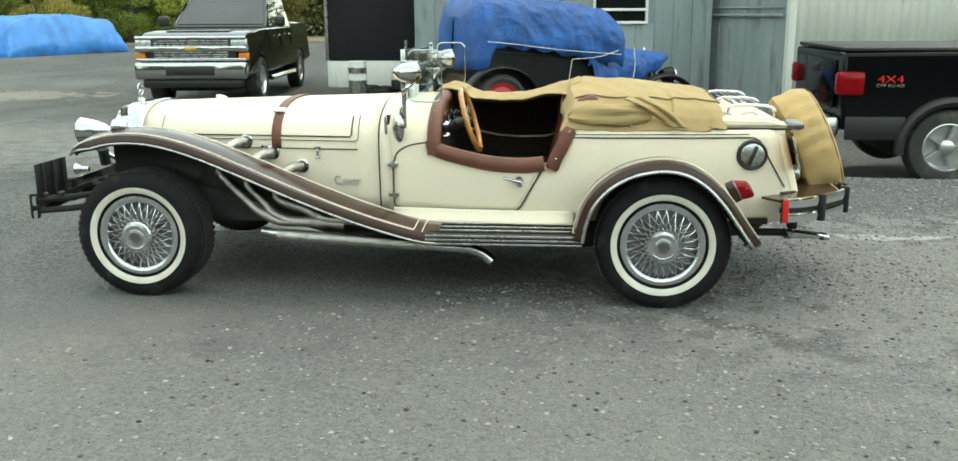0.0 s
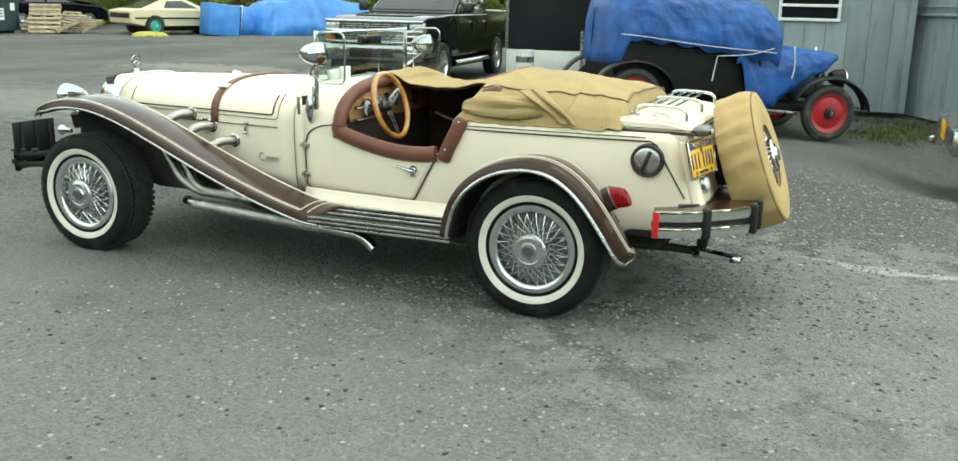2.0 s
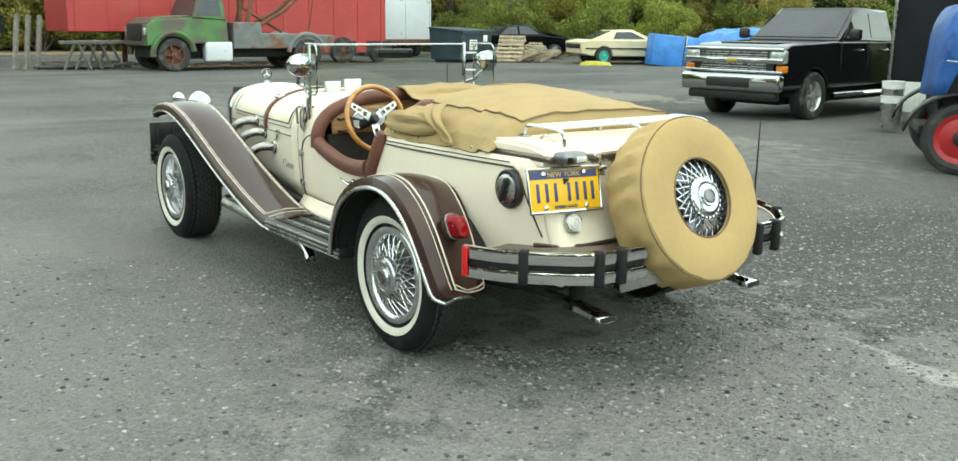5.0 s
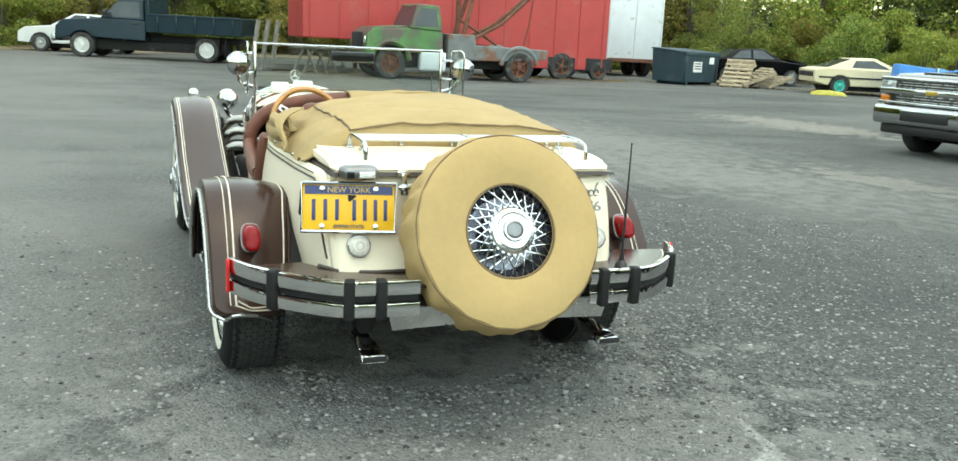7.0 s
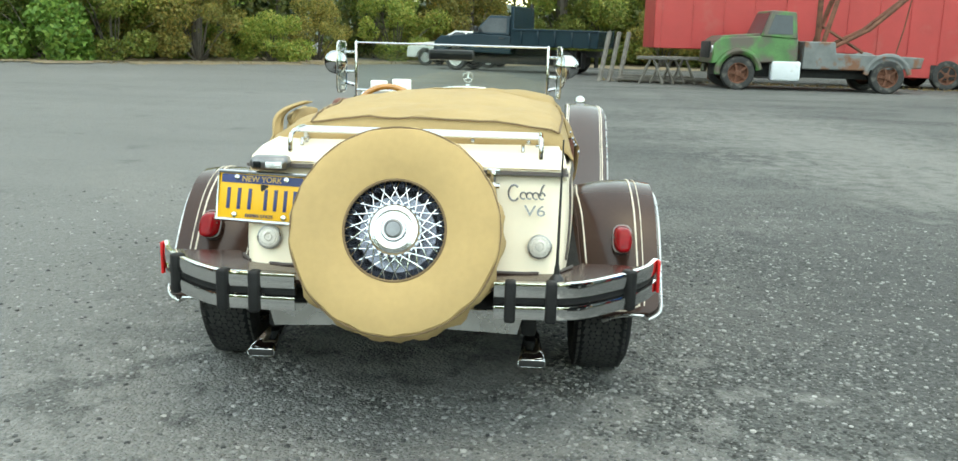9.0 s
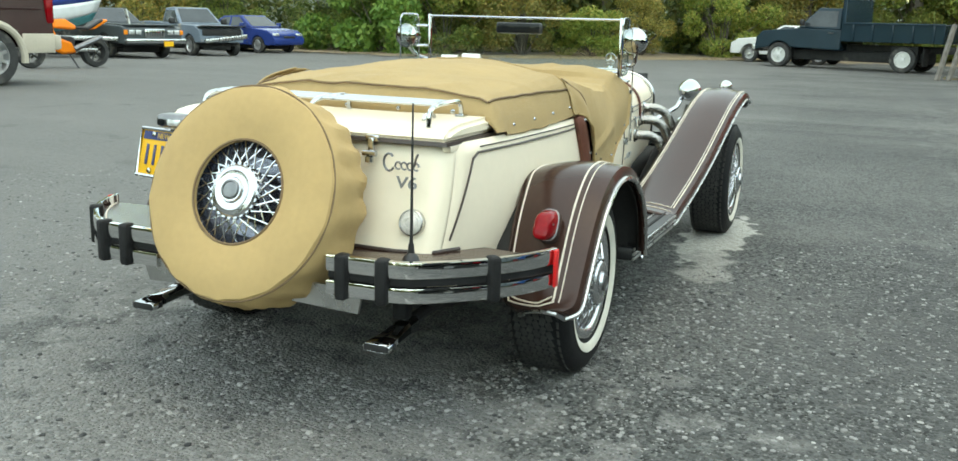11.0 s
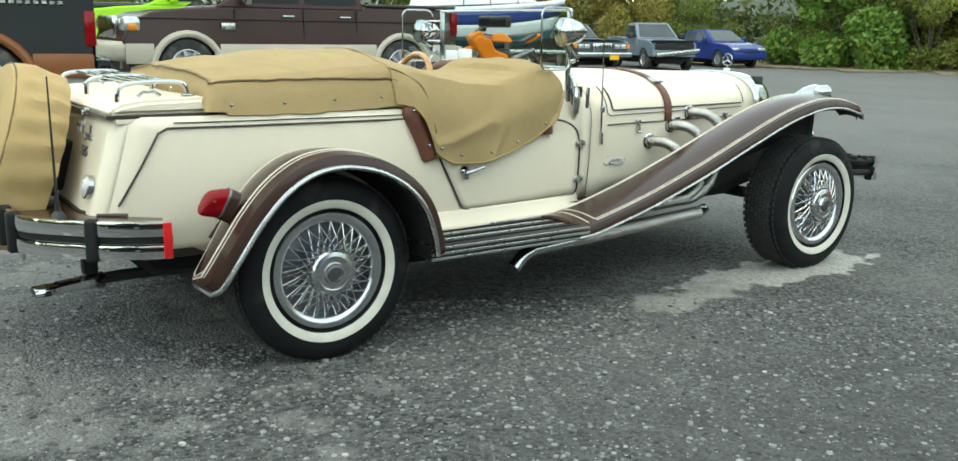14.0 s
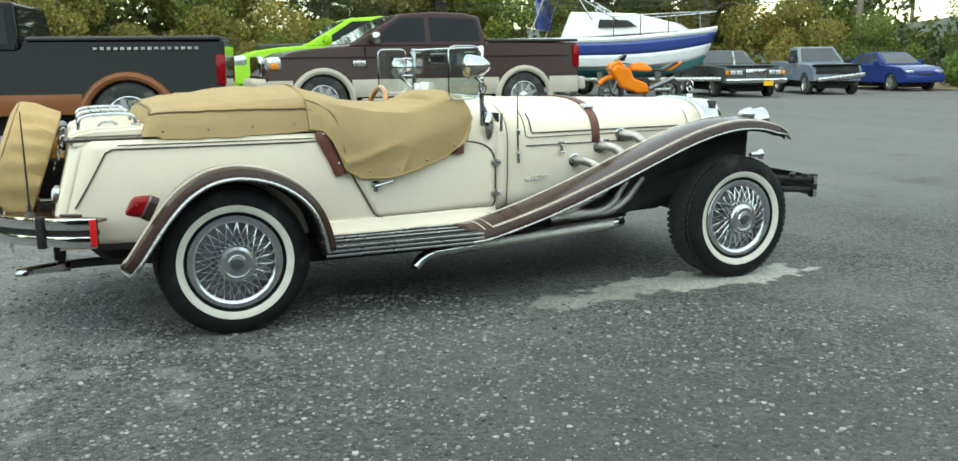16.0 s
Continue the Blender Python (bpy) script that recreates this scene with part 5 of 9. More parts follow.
    sp = smooth_path([(-2.02, s * 0.70, 0.342), (-1.9, s * 0.735, 0.338), (-1.5, s * 0.745, 0.314), (-1.0, s * 0.75, 0.287), (-0.93, s * 0.752, 0.278), (-0.88, s * 0.757, 0.258), (-0.835, s * 0.765, 0.222)], 6)
    side_pipe = part("side_pipe", T(sp, [0.026] * 10 + [0.028] * (len(sp) - 10), 14), CHROME, car, "chrome side exhaust pipe with perforated shield")
    part("pipe_shield", G(lambda x, a: Vector((x, s * (0.743 + 0.034 * math.cos(a)), 0.338 - (x + 1.95) * 0.054 + 0.034 * math.sin(a))), lin(-1.93, -1.15, 30), lin(-0.6, 1.9, 8)), FLEX, side_pipe)

    # tail lamp and reflector
    tm = Matrix.Translation((0.372, s * 0.752, 0.612)) @ Matrix.Rotation(radians(62), 4, "Y") @ Matrix.Translation((0, 0, -0.026)) @ Matrix.Diagonal((0.90, 0.82, 0.92, 1))
    def oval(rows, m):
        """Rounded-rectangle rings of (half height, half width, height out), leaning to the rear."""
        bm = bmesh.new()
        rings = []
        for a, b, h in rows:
            ring = []
            for k in range(28):
                t = 2 * math.pi * k / 28
                c, n_ = math.cos(t), math.sin(t)
                ring.append(bm.verts.new(m @ Vector((a * math.copysign(abs(c) ** 0.7, c) + 0.42 * max(0.0, h), b * math.copysign(abs(n_) ** 0.7, n_), h))))
            rings.append(ring)
        for a, c in zip(rings, rings[1:]):
            for k in range(28):
                bm.faces.new((a[k], a[(k + 1) % 28], c[(k + 1) % 28], c[k]))
        bm.faces.new(rings[-1])
        return bm
    tl = part("tail_lamp", oval([(0.060, 0.043, -0.040), (0.060, 0.043, 0.002), (0.056, 0.040, 0.004)], tm), BROWN, car, "red teardrop tail lamp")
    part("lamp_bezel", oval([(0.060, 0.0435, -0.004), (0.0605, 0.044, 0.0), (0.059, 0.043, 0.003), (0.054, 0.038, 0.005)], tm), DARKSTEEL, tl, "thin chrome bezel")
    part("lens", oval([(0.056, 0.040, 0.004), (0.054, 0.039, 0.030), (0.050, 0.036, 0.052), (0.043, 0.030, 0.064), (0.030, 0.020, 0.070)], tm), REDLENS, tl)
    part("lens_rib", T([tm @ Vector((0.012 + e * e * -0.004, e * 0.039, 0.058 - 0.020 * e ** 4)) for e in lin(-1, 1, 9)], 0.0032, 6), LINE, tl)

    # small round lamps on the tail
    bx, by, bz = 0.692, s * 0.445, 0.636
    bmtx = Matrix.Translation((bx, by, bz)) @ Matrix.Rotation(math.pi / 2 - 0.2, 4, "Y")
    rl = part("reversing_lamp", lathe(bmesh.new(), [(0.040, -0.01), (0.040, 0.008), (0.037, 0.011), (0.034, 0.008)], 24, bmtx), STEEL, car, "small round clear reversing lamp")
    part("lens", lathe(bmesh.new(), [(0.0, 0.020), (0.010, 0.020), (0.0125, 0.015), (0.015, 0.0195), (0.024, 0.017), (0.0265, 0.013), (0.029, 0.0145), (0.035, 0.008)], 24, bmtx), FROSTLENS, rl)

    # headlamps, horn trumpets, small marker lamps
    hm = Matrix.Translation((-3.09, s * 0.47 + 0.03, 0.826)) @ Matrix.Rotation(-math.pi / 2, 4, "Y") @ Matrix.Scale(0.88, 4)
    hl = part("headlamp", lathe(bmesh.new(), [(0.0, -0.195), (0.02, -0.188), (0.045, -0.150), (0.066, -0.09), (0.078, -0.03), (0.082, 0.0), (0.076, 0.008)], 28, hm), CHROME, car, "chrome bowl headlamp")
    part("lens", lathe(bmesh.new(), [(0.0, 0.022), (0.04, 0.018), (0.076, 0.004)], 28, hm), CLEARLENS, hl)
    part("lamp_bracket", T([(-3.03, s * 0.47, 0.79), (-3.00, s * 0.44, 0.72), (-2.93, s * 0.36, 0.66), (-2.84, s * 0.28, 0.62)], 0.016), CHROME, hl)
    fm = Matrix.Translation((-2.78, s * 0.735 + 0.043, 0.880)) @ Matrix.Rotation(-math.pi / 2, 4, "Y")
    fl = part("fender_lamp", lathe(bmesh.new(), [(0.0, -0.075), (0.02, -0.068), (0.034, -0.035), (0.038, 0.0), (0.0, 0.010)], 20, fm), CHROME, car, "chrome teardrop fender lamp")
    hb = Matrix.Translation((-3.12, s * 0.45, 0.617)) @ Matrix.Rotation(-math.pi / 2, 4, "Y")
    part("horn", lathe(bmesh.new(), [(0.0, -0.06), (0.014, -0.055), (0.016, -0.012), (0.028, 0.012), (0.031, 0.02), (0.012, 0.0), (0, -0.012)], 20, hb), CHROME, car, "chrome horn trumpet")

    # bumpers: two bright bars with black rubber guards
    rear = smooth_path([(0.545, s * 0.845, 0), (0.67, s * 0.79, 0), (0.795, s * 0.69, 0), (0.905, s * 0.555, 0), (0.925, s * 0.43, 0), (0.93, s * 0.305, 0)], 5)
    front = smooth_path([(x, s * y + 0.035, 0) for x, y in ((-3.215, 0.79), (-3.24, 0.74), (-3.265, 0.60), (-3.285, 0.40), (-3.29, 0.18), (-3.29, 0.0))], 5)
    for nm, line, zc, tip in (("rear_bumper", rear, 0.518, True), ("front_bumper", front, 0.462, False)):
        def bar(zz, hh, back=0.0):
            bm = bmesh.new()
            prev = None
            for k, p in enumerate(line):
                a, c = line[max(0, k - 1)], line[min(len(line) - 1, k + 1)]
                d = (c - a).normalized()
                o = Vector((-d.y, d.x, 0)) * s
                if o.dot(Vector((1 if tip else -1, 0, 0))) < 0:
                    o = -o
                row = [bm.verts.new(p + o * (e + back) + Vector((0, 0, zz + f))) for e, f in ((0, -hh), (0.0100, -hh * 0.95), (0.0118, -hh * 0.6), (0.0125, 0), (0.0118, hh * 0.6), (0.0100, hh * 0.95), (0, hh), (-0.006, hh), (-0.006, -hh))]
                if prev:
                    for j in range(9):
                        bm.faces.new((prev[j], prev[(j + 1) % 9], row[(j + 1) % 9], row[j]))
                else:
                    bm.faces.new(row)
                prev = row
            bm.faces.new(prev[::-1])
            bmesh.ops.recalc_face_normals(bm, faces=bm.faces)
            return bm
        bmp = part(nm, bar(zc + 0.036, 0.024), BRUSHED, car, "double chrome bumper blade with black rubber guards")
        part("lower_blade", bar(zc - 0.036, 0.022), BRUSHED, bmp)
        part("rubber_strip", bar(zc, 0.0125, -0.012), RUBBER, bmp)
        spots = ((8, 16, 20) if s < 0 else (8, 18, 23)) if tip else (5, 18)
        for k in spots:
            p, d = line[k], (line[min(len(line) - 1, k + 1)] - line[k - 1]).normalized()
            part("bumper_guard", B((p.x + (0.006 if tip else -0.006), p.y, zc), (0.044, 0.035, 0.132), 0.009, Matrix.Rotation(math.atan2(d.y, d.x) - math.pi / 2, 4, "Z"), 3), RUBBER, bmp, "black rubber bumper guard")
        k = len(line) - 3
        part("bumper_bracket", T([(line[k].x - (0.02 if tip else -0.02), line[k].y, zc), ((0.62 if tip else -2.85), line[k].y * 0.9, zc - (0.02 if tip else 0.10))], 0.02, 6), BLACK_M, bmp)
    for z in (0.500, 0.440):
        part("bumper_arm", T([(-2.93, s * 0.66 + 0.035, z + 0.02), (-3.05, s * 0.72 + 0.035, z + 0.01), (-3.225, s * 0.755 + 0.035, z)], 0.017, 8), BLACK_M, car, "black bumper arm")
    part("arm_bolt", lathe(bmesh.new(), [(0.018, 0.0), (0.018, 0.016), (0.010, 0.022), (0.0, 0.022)], 10, Matrix.Translation((-3.18, s * 0.745 + 0.035, 0.515))), BLACK, car)
    part("arm_bolt", lathe(bmesh.new(), [(0.018, 0.0), (0.018, 0.016), (0.010, 0.022), (0.0, 0.022)], 10, Matrix.Translation((-3.10, s * 0.735 + 0.035, 0.520))), BLACK, car)
    if s < 0:
        fp = part("front_plate_panel", B((-3.195, -0.605, 0.600), (0.012, 0.30, 0.180), 0.006), BLACK, car, "black back of the front number plate holder")
        for py in (-0.70, -0.60, -0.50):
            part("panel_stay", B((-3.182, py, 0.58), (0.014, 0.018, 0.22), 0.004), BLACK_M, fp)
    part("damper", T([(-2.93, s * 0.52, 0.66), (-2.93, s * 0.54, 0.74)], 0.028, 10), BLACK_M, car, "black damper top")
    part("reflector", B((0.562, s * 0.856, 0.520), (0.026, 0.010, 0.112), 0.003), REDREF, car, "red reflector strip")
    # brown apron between tail and bumper
    ap = [(0.690, s * 0.02, 0.545), (0.705, s * 0.40, 0.545), (0.665, s * 0.52, 0.548), (0.50, s * 0.60, 0.54)] + [(p.x - 0.012, p.y - s * 0.012, 0.556) for p in rear[2::4]] + [(0.92, s * 0.02, 0.548)]
    part("apron", plate(bmesh.new(), ap, (0, 0, -0.012)), BROWN, car, "brown painted apron above the bumper")
    part("apron_stripe", T([(p.x - 0.02, p.y - s * 0.02, 0.5565) for p in rear[3:-1]], 0.003, 6), STRIPE, car)
    part("apron_seam", T([(0.703, s * 0.02, 0.549), (0.712, s * 0.40, 0.549), (0.68, s * 0.515, 0.552), (0.60, s * 0.56, 0.552)], 0.006, 6), LINE, car)
    part("lower_valance", plate(bmesh.new(), [(0.90, s * 0.02, 0.475), (0.90, s * 0.40, 0.475), (0.895, s * 0.38, 0.40), (0.90, s * 0.02, 0.415)], (-0.01, 0, 0)), STEEL, car)
    # tail exhaust with a flattened tip
    ex = smooth_path([(0.20, s * 0.40, 0.30), (0.50, s * 0.41, 0.315), (0.64, s * 0.425, 0.318), (0.70, s * 0.43, 0.315)], 5)
    tp = part("tail_pipe", T(ex, 0.020, 10), BLACK_M, car, "dark tail pipe with flared steel tip")
    tipb = bmesh.new()
    secs = []
    for x, w, h, z in ((0.66, 0.027, 0.024, 0.314), (0.72, 0.028, 0.019, 0.312), (0.80, 0.035, 0.015, 0.307), (0.880, 0.044, 0.013, 0.300)):
        secs.append([tipb.verts.new((x, s * 0.43 + e * w, z + f * h)) for e, f in ((-1, -0.6), (-0.7, -1), (0.7, -1), (1, -0.6), (1, 0.6), (0.7, 1), (-0.7, 1), (-1, 0.6))])
    for a, c in zip(secs, secs[1:]):
        for j in range(8):
            tipb.faces.new((a[j], a[(j + 1) % 8], c[(j + 1) % 8], c[j]))
    bmesh.ops.recalc_face_normals(tipb, faces=tipb.faces)
    tail_tip = part("tail_pipe_tip", tipb, CHROME, tp, thick=0.004)
    # black block filling the open end of the tip
    part("sooty_mouth", B((0.857, s * 0.43, 0.3005), (0.052, 0.082, 0.023), 0.006), BLACK_M, tail_tip)
    part("hanger", B((0.70, s * 0.42, 0.372), (0.05, 0.05, 0.07), 0.012), RUBBER, tp)

# fuel cap, driver's side only
fm = Matrix.Translation((0.448, -0.560, 0.742)) @ Matrix.Rotation(radians(90), 4, "X") @ Matrix.Rotation(radians(0), 4, "Y")
fc = part("fuel_cap", lathe(bmesh.new(), [(0.076, -0.01), (0.076, 0.008), (0.070, 0.014), (0.060, 0.012)], 32, fm), BLACK, car, "round black fuel filler with bright cap")
part("cap_ring", lathe(bmesh.new(), [(0.060, 0.006), (0.058, 0.018), (0.050, 0.022), (0.0, 0.020)], 32, fm), STEEL, fc)
part("cap_grip", box(bmesh.new(), (0, 0, 0), (0.018, 0.10, 0.022), 0.005, fm @ Matrix.Rotation(radians(-20), 4, "Z") @ Matrix.Translation((0, 0, 0.028))), BLACK, fc)

# whip aerial on the passenger side
aer = part("aerial", T([(0.80, 0.50, 0.555), (0.80, 0.50, 0.63), (0.802, 0.502, 1.0)], [0.007, 0.005, 0.0025], 8), BLACK, car, "thin black whip aerial")
part("aerial_base", lathe(bmesh.new(), [(0.026, 0.0), (0.022, 0.012), (0.010, 0.024), (0.008, 0.05)], 16, Matrix.Translation((0.80, 0.50, 0.551))), BLACK, aer)

# number plate with lamp, the number as plain bars
pm = Matrix.Translation((0.672, -0.477, 0.763)) @ Matrix.Rotation(radians(-11), 4, "Z") @ Matrix.Rotation(radians(-14), 4, "Y")
PW, PH = 0.304, 0.155
pl = part("number_plate", box(bmesh.new(), (0, 0, 0), (0.004, PW, PH), 0.002, pm), YELLOW, car, "yellow and navy number plate in chrome frame")
fr = [pm @ Vector((0.004, e * (PW / 2 + 0.002), f * (PH / 2 + 0.002))) for e, f in ((-1, -1), (1, -1), (1, 1), (-1, 1))]
part("plate_frame", T(fr, 0.0075, 6, True), CHROME, pl)
part("band", box(bmesh.new(), (0, 0, 0), (0.004, PW * 0.95, 0.028), 0.0, pm @ Matrix.Translation((0.002, 0, PH / 2 - 0.020))), NAVY, pl)
face = pm @ Matrix.Translation((0.0045, 0, 0)) @ Matrix.Rotation(math.pi / 2, 4, "Y") @ Matrix.Rotation(math.pi / 2, 4, "Z")
text_part("lettering", "NEW YORK", 0.027, GOLD, pl, face @ Matrix.Translation((0, PH / 2 - 0.020, 0)), label="gold words NEW YORK")
text_part("lettering", "EMPIRE STATE", 0.016, NAVY, pl, face @ Matrix.Translation((0, -PH / 2 + 0.014, 0)), label="navy words EMPIRE STATE")
for k, y in enumerate((-0.115, -0.077, -0.039, 0.018, 0.053, 0.088, 0.121)):
    part("number_bar", box(bmesh.new(), (0, 0, 0), (0.003, 0.012, 0.070), 0.001, pm @ Matrix.Translation((0.0035, y, -0.008))), NAVY, pl)
for e, f in ((-1, -1), (1, -1), (1, 1), (-1, 1)):
    part("plate_bolt", lathe(bmesh.new(), [(0.010, 0.0), (0.009, 0.006), (0.0, 0.008)], 10, pm @ Matrix.Translation((0.003, e * 0.088, f * 0.062)) @ Matrix.Rotation(math.pi / 2, 4, "Y")), CHROME, pl)
part("plate_bracket", B((0.655, -0.43, 0.78), (0.03, 0.10, 0.05), 0.006), BLACK_M, pl)
lmp = part("plate_lamp", B((0.665, -0.445, 0.880), (0.075, 0.125, 0.045), 0.018, None, 3), DARKSTEEL, car, "chrome number plate lamp")
part("lamp_lens", B((0.704, -0.425, 0.876), (0.008, 0.055, 0.022), 0.004), CLEARLENS, lmp)
part("lamp_lens", B((0.704, -0.480, 0.876), (0.008, 0.025, 0.022), 0.004), DARKGLASS, lmp)

# tail badges: a script drawn as plain strokes, and the engine mark
bm = bmesh.new()
bx = 0.668
tube(bm, [(bx + 0.002, 0.355 + 0.018 * math.cos(t), 0.808 + 0.026 * math.sin(t)) for t in lin(0.8, 5.6, 12)], 0.0035, 6)
for k in range(4):
    tube(bm, [(bx + 0.003, 0.386 + 0.020 * k + 0.010 * math.cos(t), 0.80 + 0.011 * math.sin(t)) for t in lin(0, 5.4, 9)], 0.0030, 5)
tube(bm, [(bx + 0.004, 0.44, 0.80), (bx + 0.002, 0.445, 0.825), (bx + 0.002, 0.452, 0.838)], 0.0035, 5)
part("tail_badge", bm, DARKSTEEL, car, "chrome script badge")
text_part("engine_badge", "V6", 0.050, DARKSTEEL, car, Matrix.Translation((0.690, 0.425, 0.752)) @ Matrix.Rotation(radians(-15), 4, "Y") @ Matrix.Rotation(math.pi / 2, 4, "Y") @ Matrix.Rotation(math.pi / 2, 4, "Z"), 0.003, 1.3, "chrome letters V6")

# ---- parked vehicles ----
BG_TYRE = mat("parked_tyre", (0.028, 0.028, 0.028), 0.75, var=0.3, scale=8, dirt=(0.09, 0.085, 0.075), dirt_amt=0.12, dirt_scale=5)
ALLOY = mat("alloy_rim", (0.60, 0.60, 0.60), 0.3, 0.9, var=0.1)
HEADLIGHT = mat("headlight_glass", (0.55, 0.57, 0.58), 0.12, 0.5, var=0.3, scale=14, coat=1.0)
AMBER = mat("amber_lens", (0.75, 0.22, 0.02), 0.2, var=0.1)
DARKTRIM = mat("dark_trim", (0.03, 0.03, 0.031), 0.5, var=0.2)


def paint(name, col, rough=0.3, dusty=0.0, coat=0.15):
    m = mat(name, col, rough, var=0.08, scale=1.6, coat=coat * 0.4, rvar=0.04, dirt=(0.30, 0.28, 0.24) if dusty else None, dirt_amt=dusty, dirt_scale=2.2)
    m.node_tree.nodes["Principled BSDF"].inputs["Specular IOR Level"].default_value = 0.22
    return m


RIM_KINDS = {}


def bg_wheel(parent, x, s, w, r, half, rim_mat, spokes=6):
    """A parked vehicle's wheel: tyre with a spoked rim, shared by like wheels."""
    key = (round(r, 3), rim_mat.name, spokes)
    if key not in RIM_KINDS:
        tw = r * 0.31
        tb = lathe(bmesh.new(), [(r * 0.62, -tw), (r * 0.8, -tw * 1.06), (r * 0.95, -tw * 0.95), (r, -tw * 0.7), (r, tw * 0.7), (r * 0.95, tw * 0.95), (r * 0.8, tw * 1.06), (r * 0.63, tw * 0.9), (r * 0.60, tw * 0.4)], 36)
        a = part("tyre", tb, BG_TYRE)
        rb = lathe(bmesh.new(), [(r * 0.64, tw * 0.85), (r * 0.60, tw * 0.9), (r * 0.56, tw * 0.6), (r * 0.52, tw * 0.2), (r * 0.2, tw * 0.15), (0, tw * 0.15)], 36)
        for k in range(spokes):
            an = 2 * math.pi * k / spokes
            c, n = math.cos(an), math.sin(an)
            m = Matrix.Rotation(an, 4, "Z")
            box(rb, (0, 0, 0), (r * 0.42, r * 0.115, tw * 0.25), 0.0, m @ Matrix.Translation((r * 0.37, 0, tw * 0.62)))
        lathe(rb, [(r * 0.20, tw * 0.4), (r * 0.19, tw * 0.8), (r * 0.12, tw * 0.9), (0, tw * 0.92)], 20)
        b = part("rim", rb, rim_mat)
        RIM_KINDS[key] = (a.data, b.data)
        bpy.data.objects.remove(a)
        bpy.data.objects.remove(b)
    a, b = RIM_KINDS[key]
    wheel = again("wheel", a, parent, Matrix.Translation((x, s * half, r)) @ Matrix.Rotation(-s * math.pi / 2, 4, "X"))
    again("rim", b, wheel, Matrix.Identity(4))
    return wheel


def arch_outline(top, zb, axles, ra, rz):
    """The lower body's outline: top runs from the tail's foot over the roofline to the nose's foot."""
    pts = list(top)
    for ax in sorted(axles, reverse=True):
        if not top[0][0] + 0.2 < ax < top[-1][0] - 0.2:
            continue
        for k in range(11):
            t = math.pi * k / 10
            z = rz + ra * math.sin(t)
            if z > zb - 1e-4:
                pts.append((ax + ra * math.cos(t), max(zb, z)))
    return pts


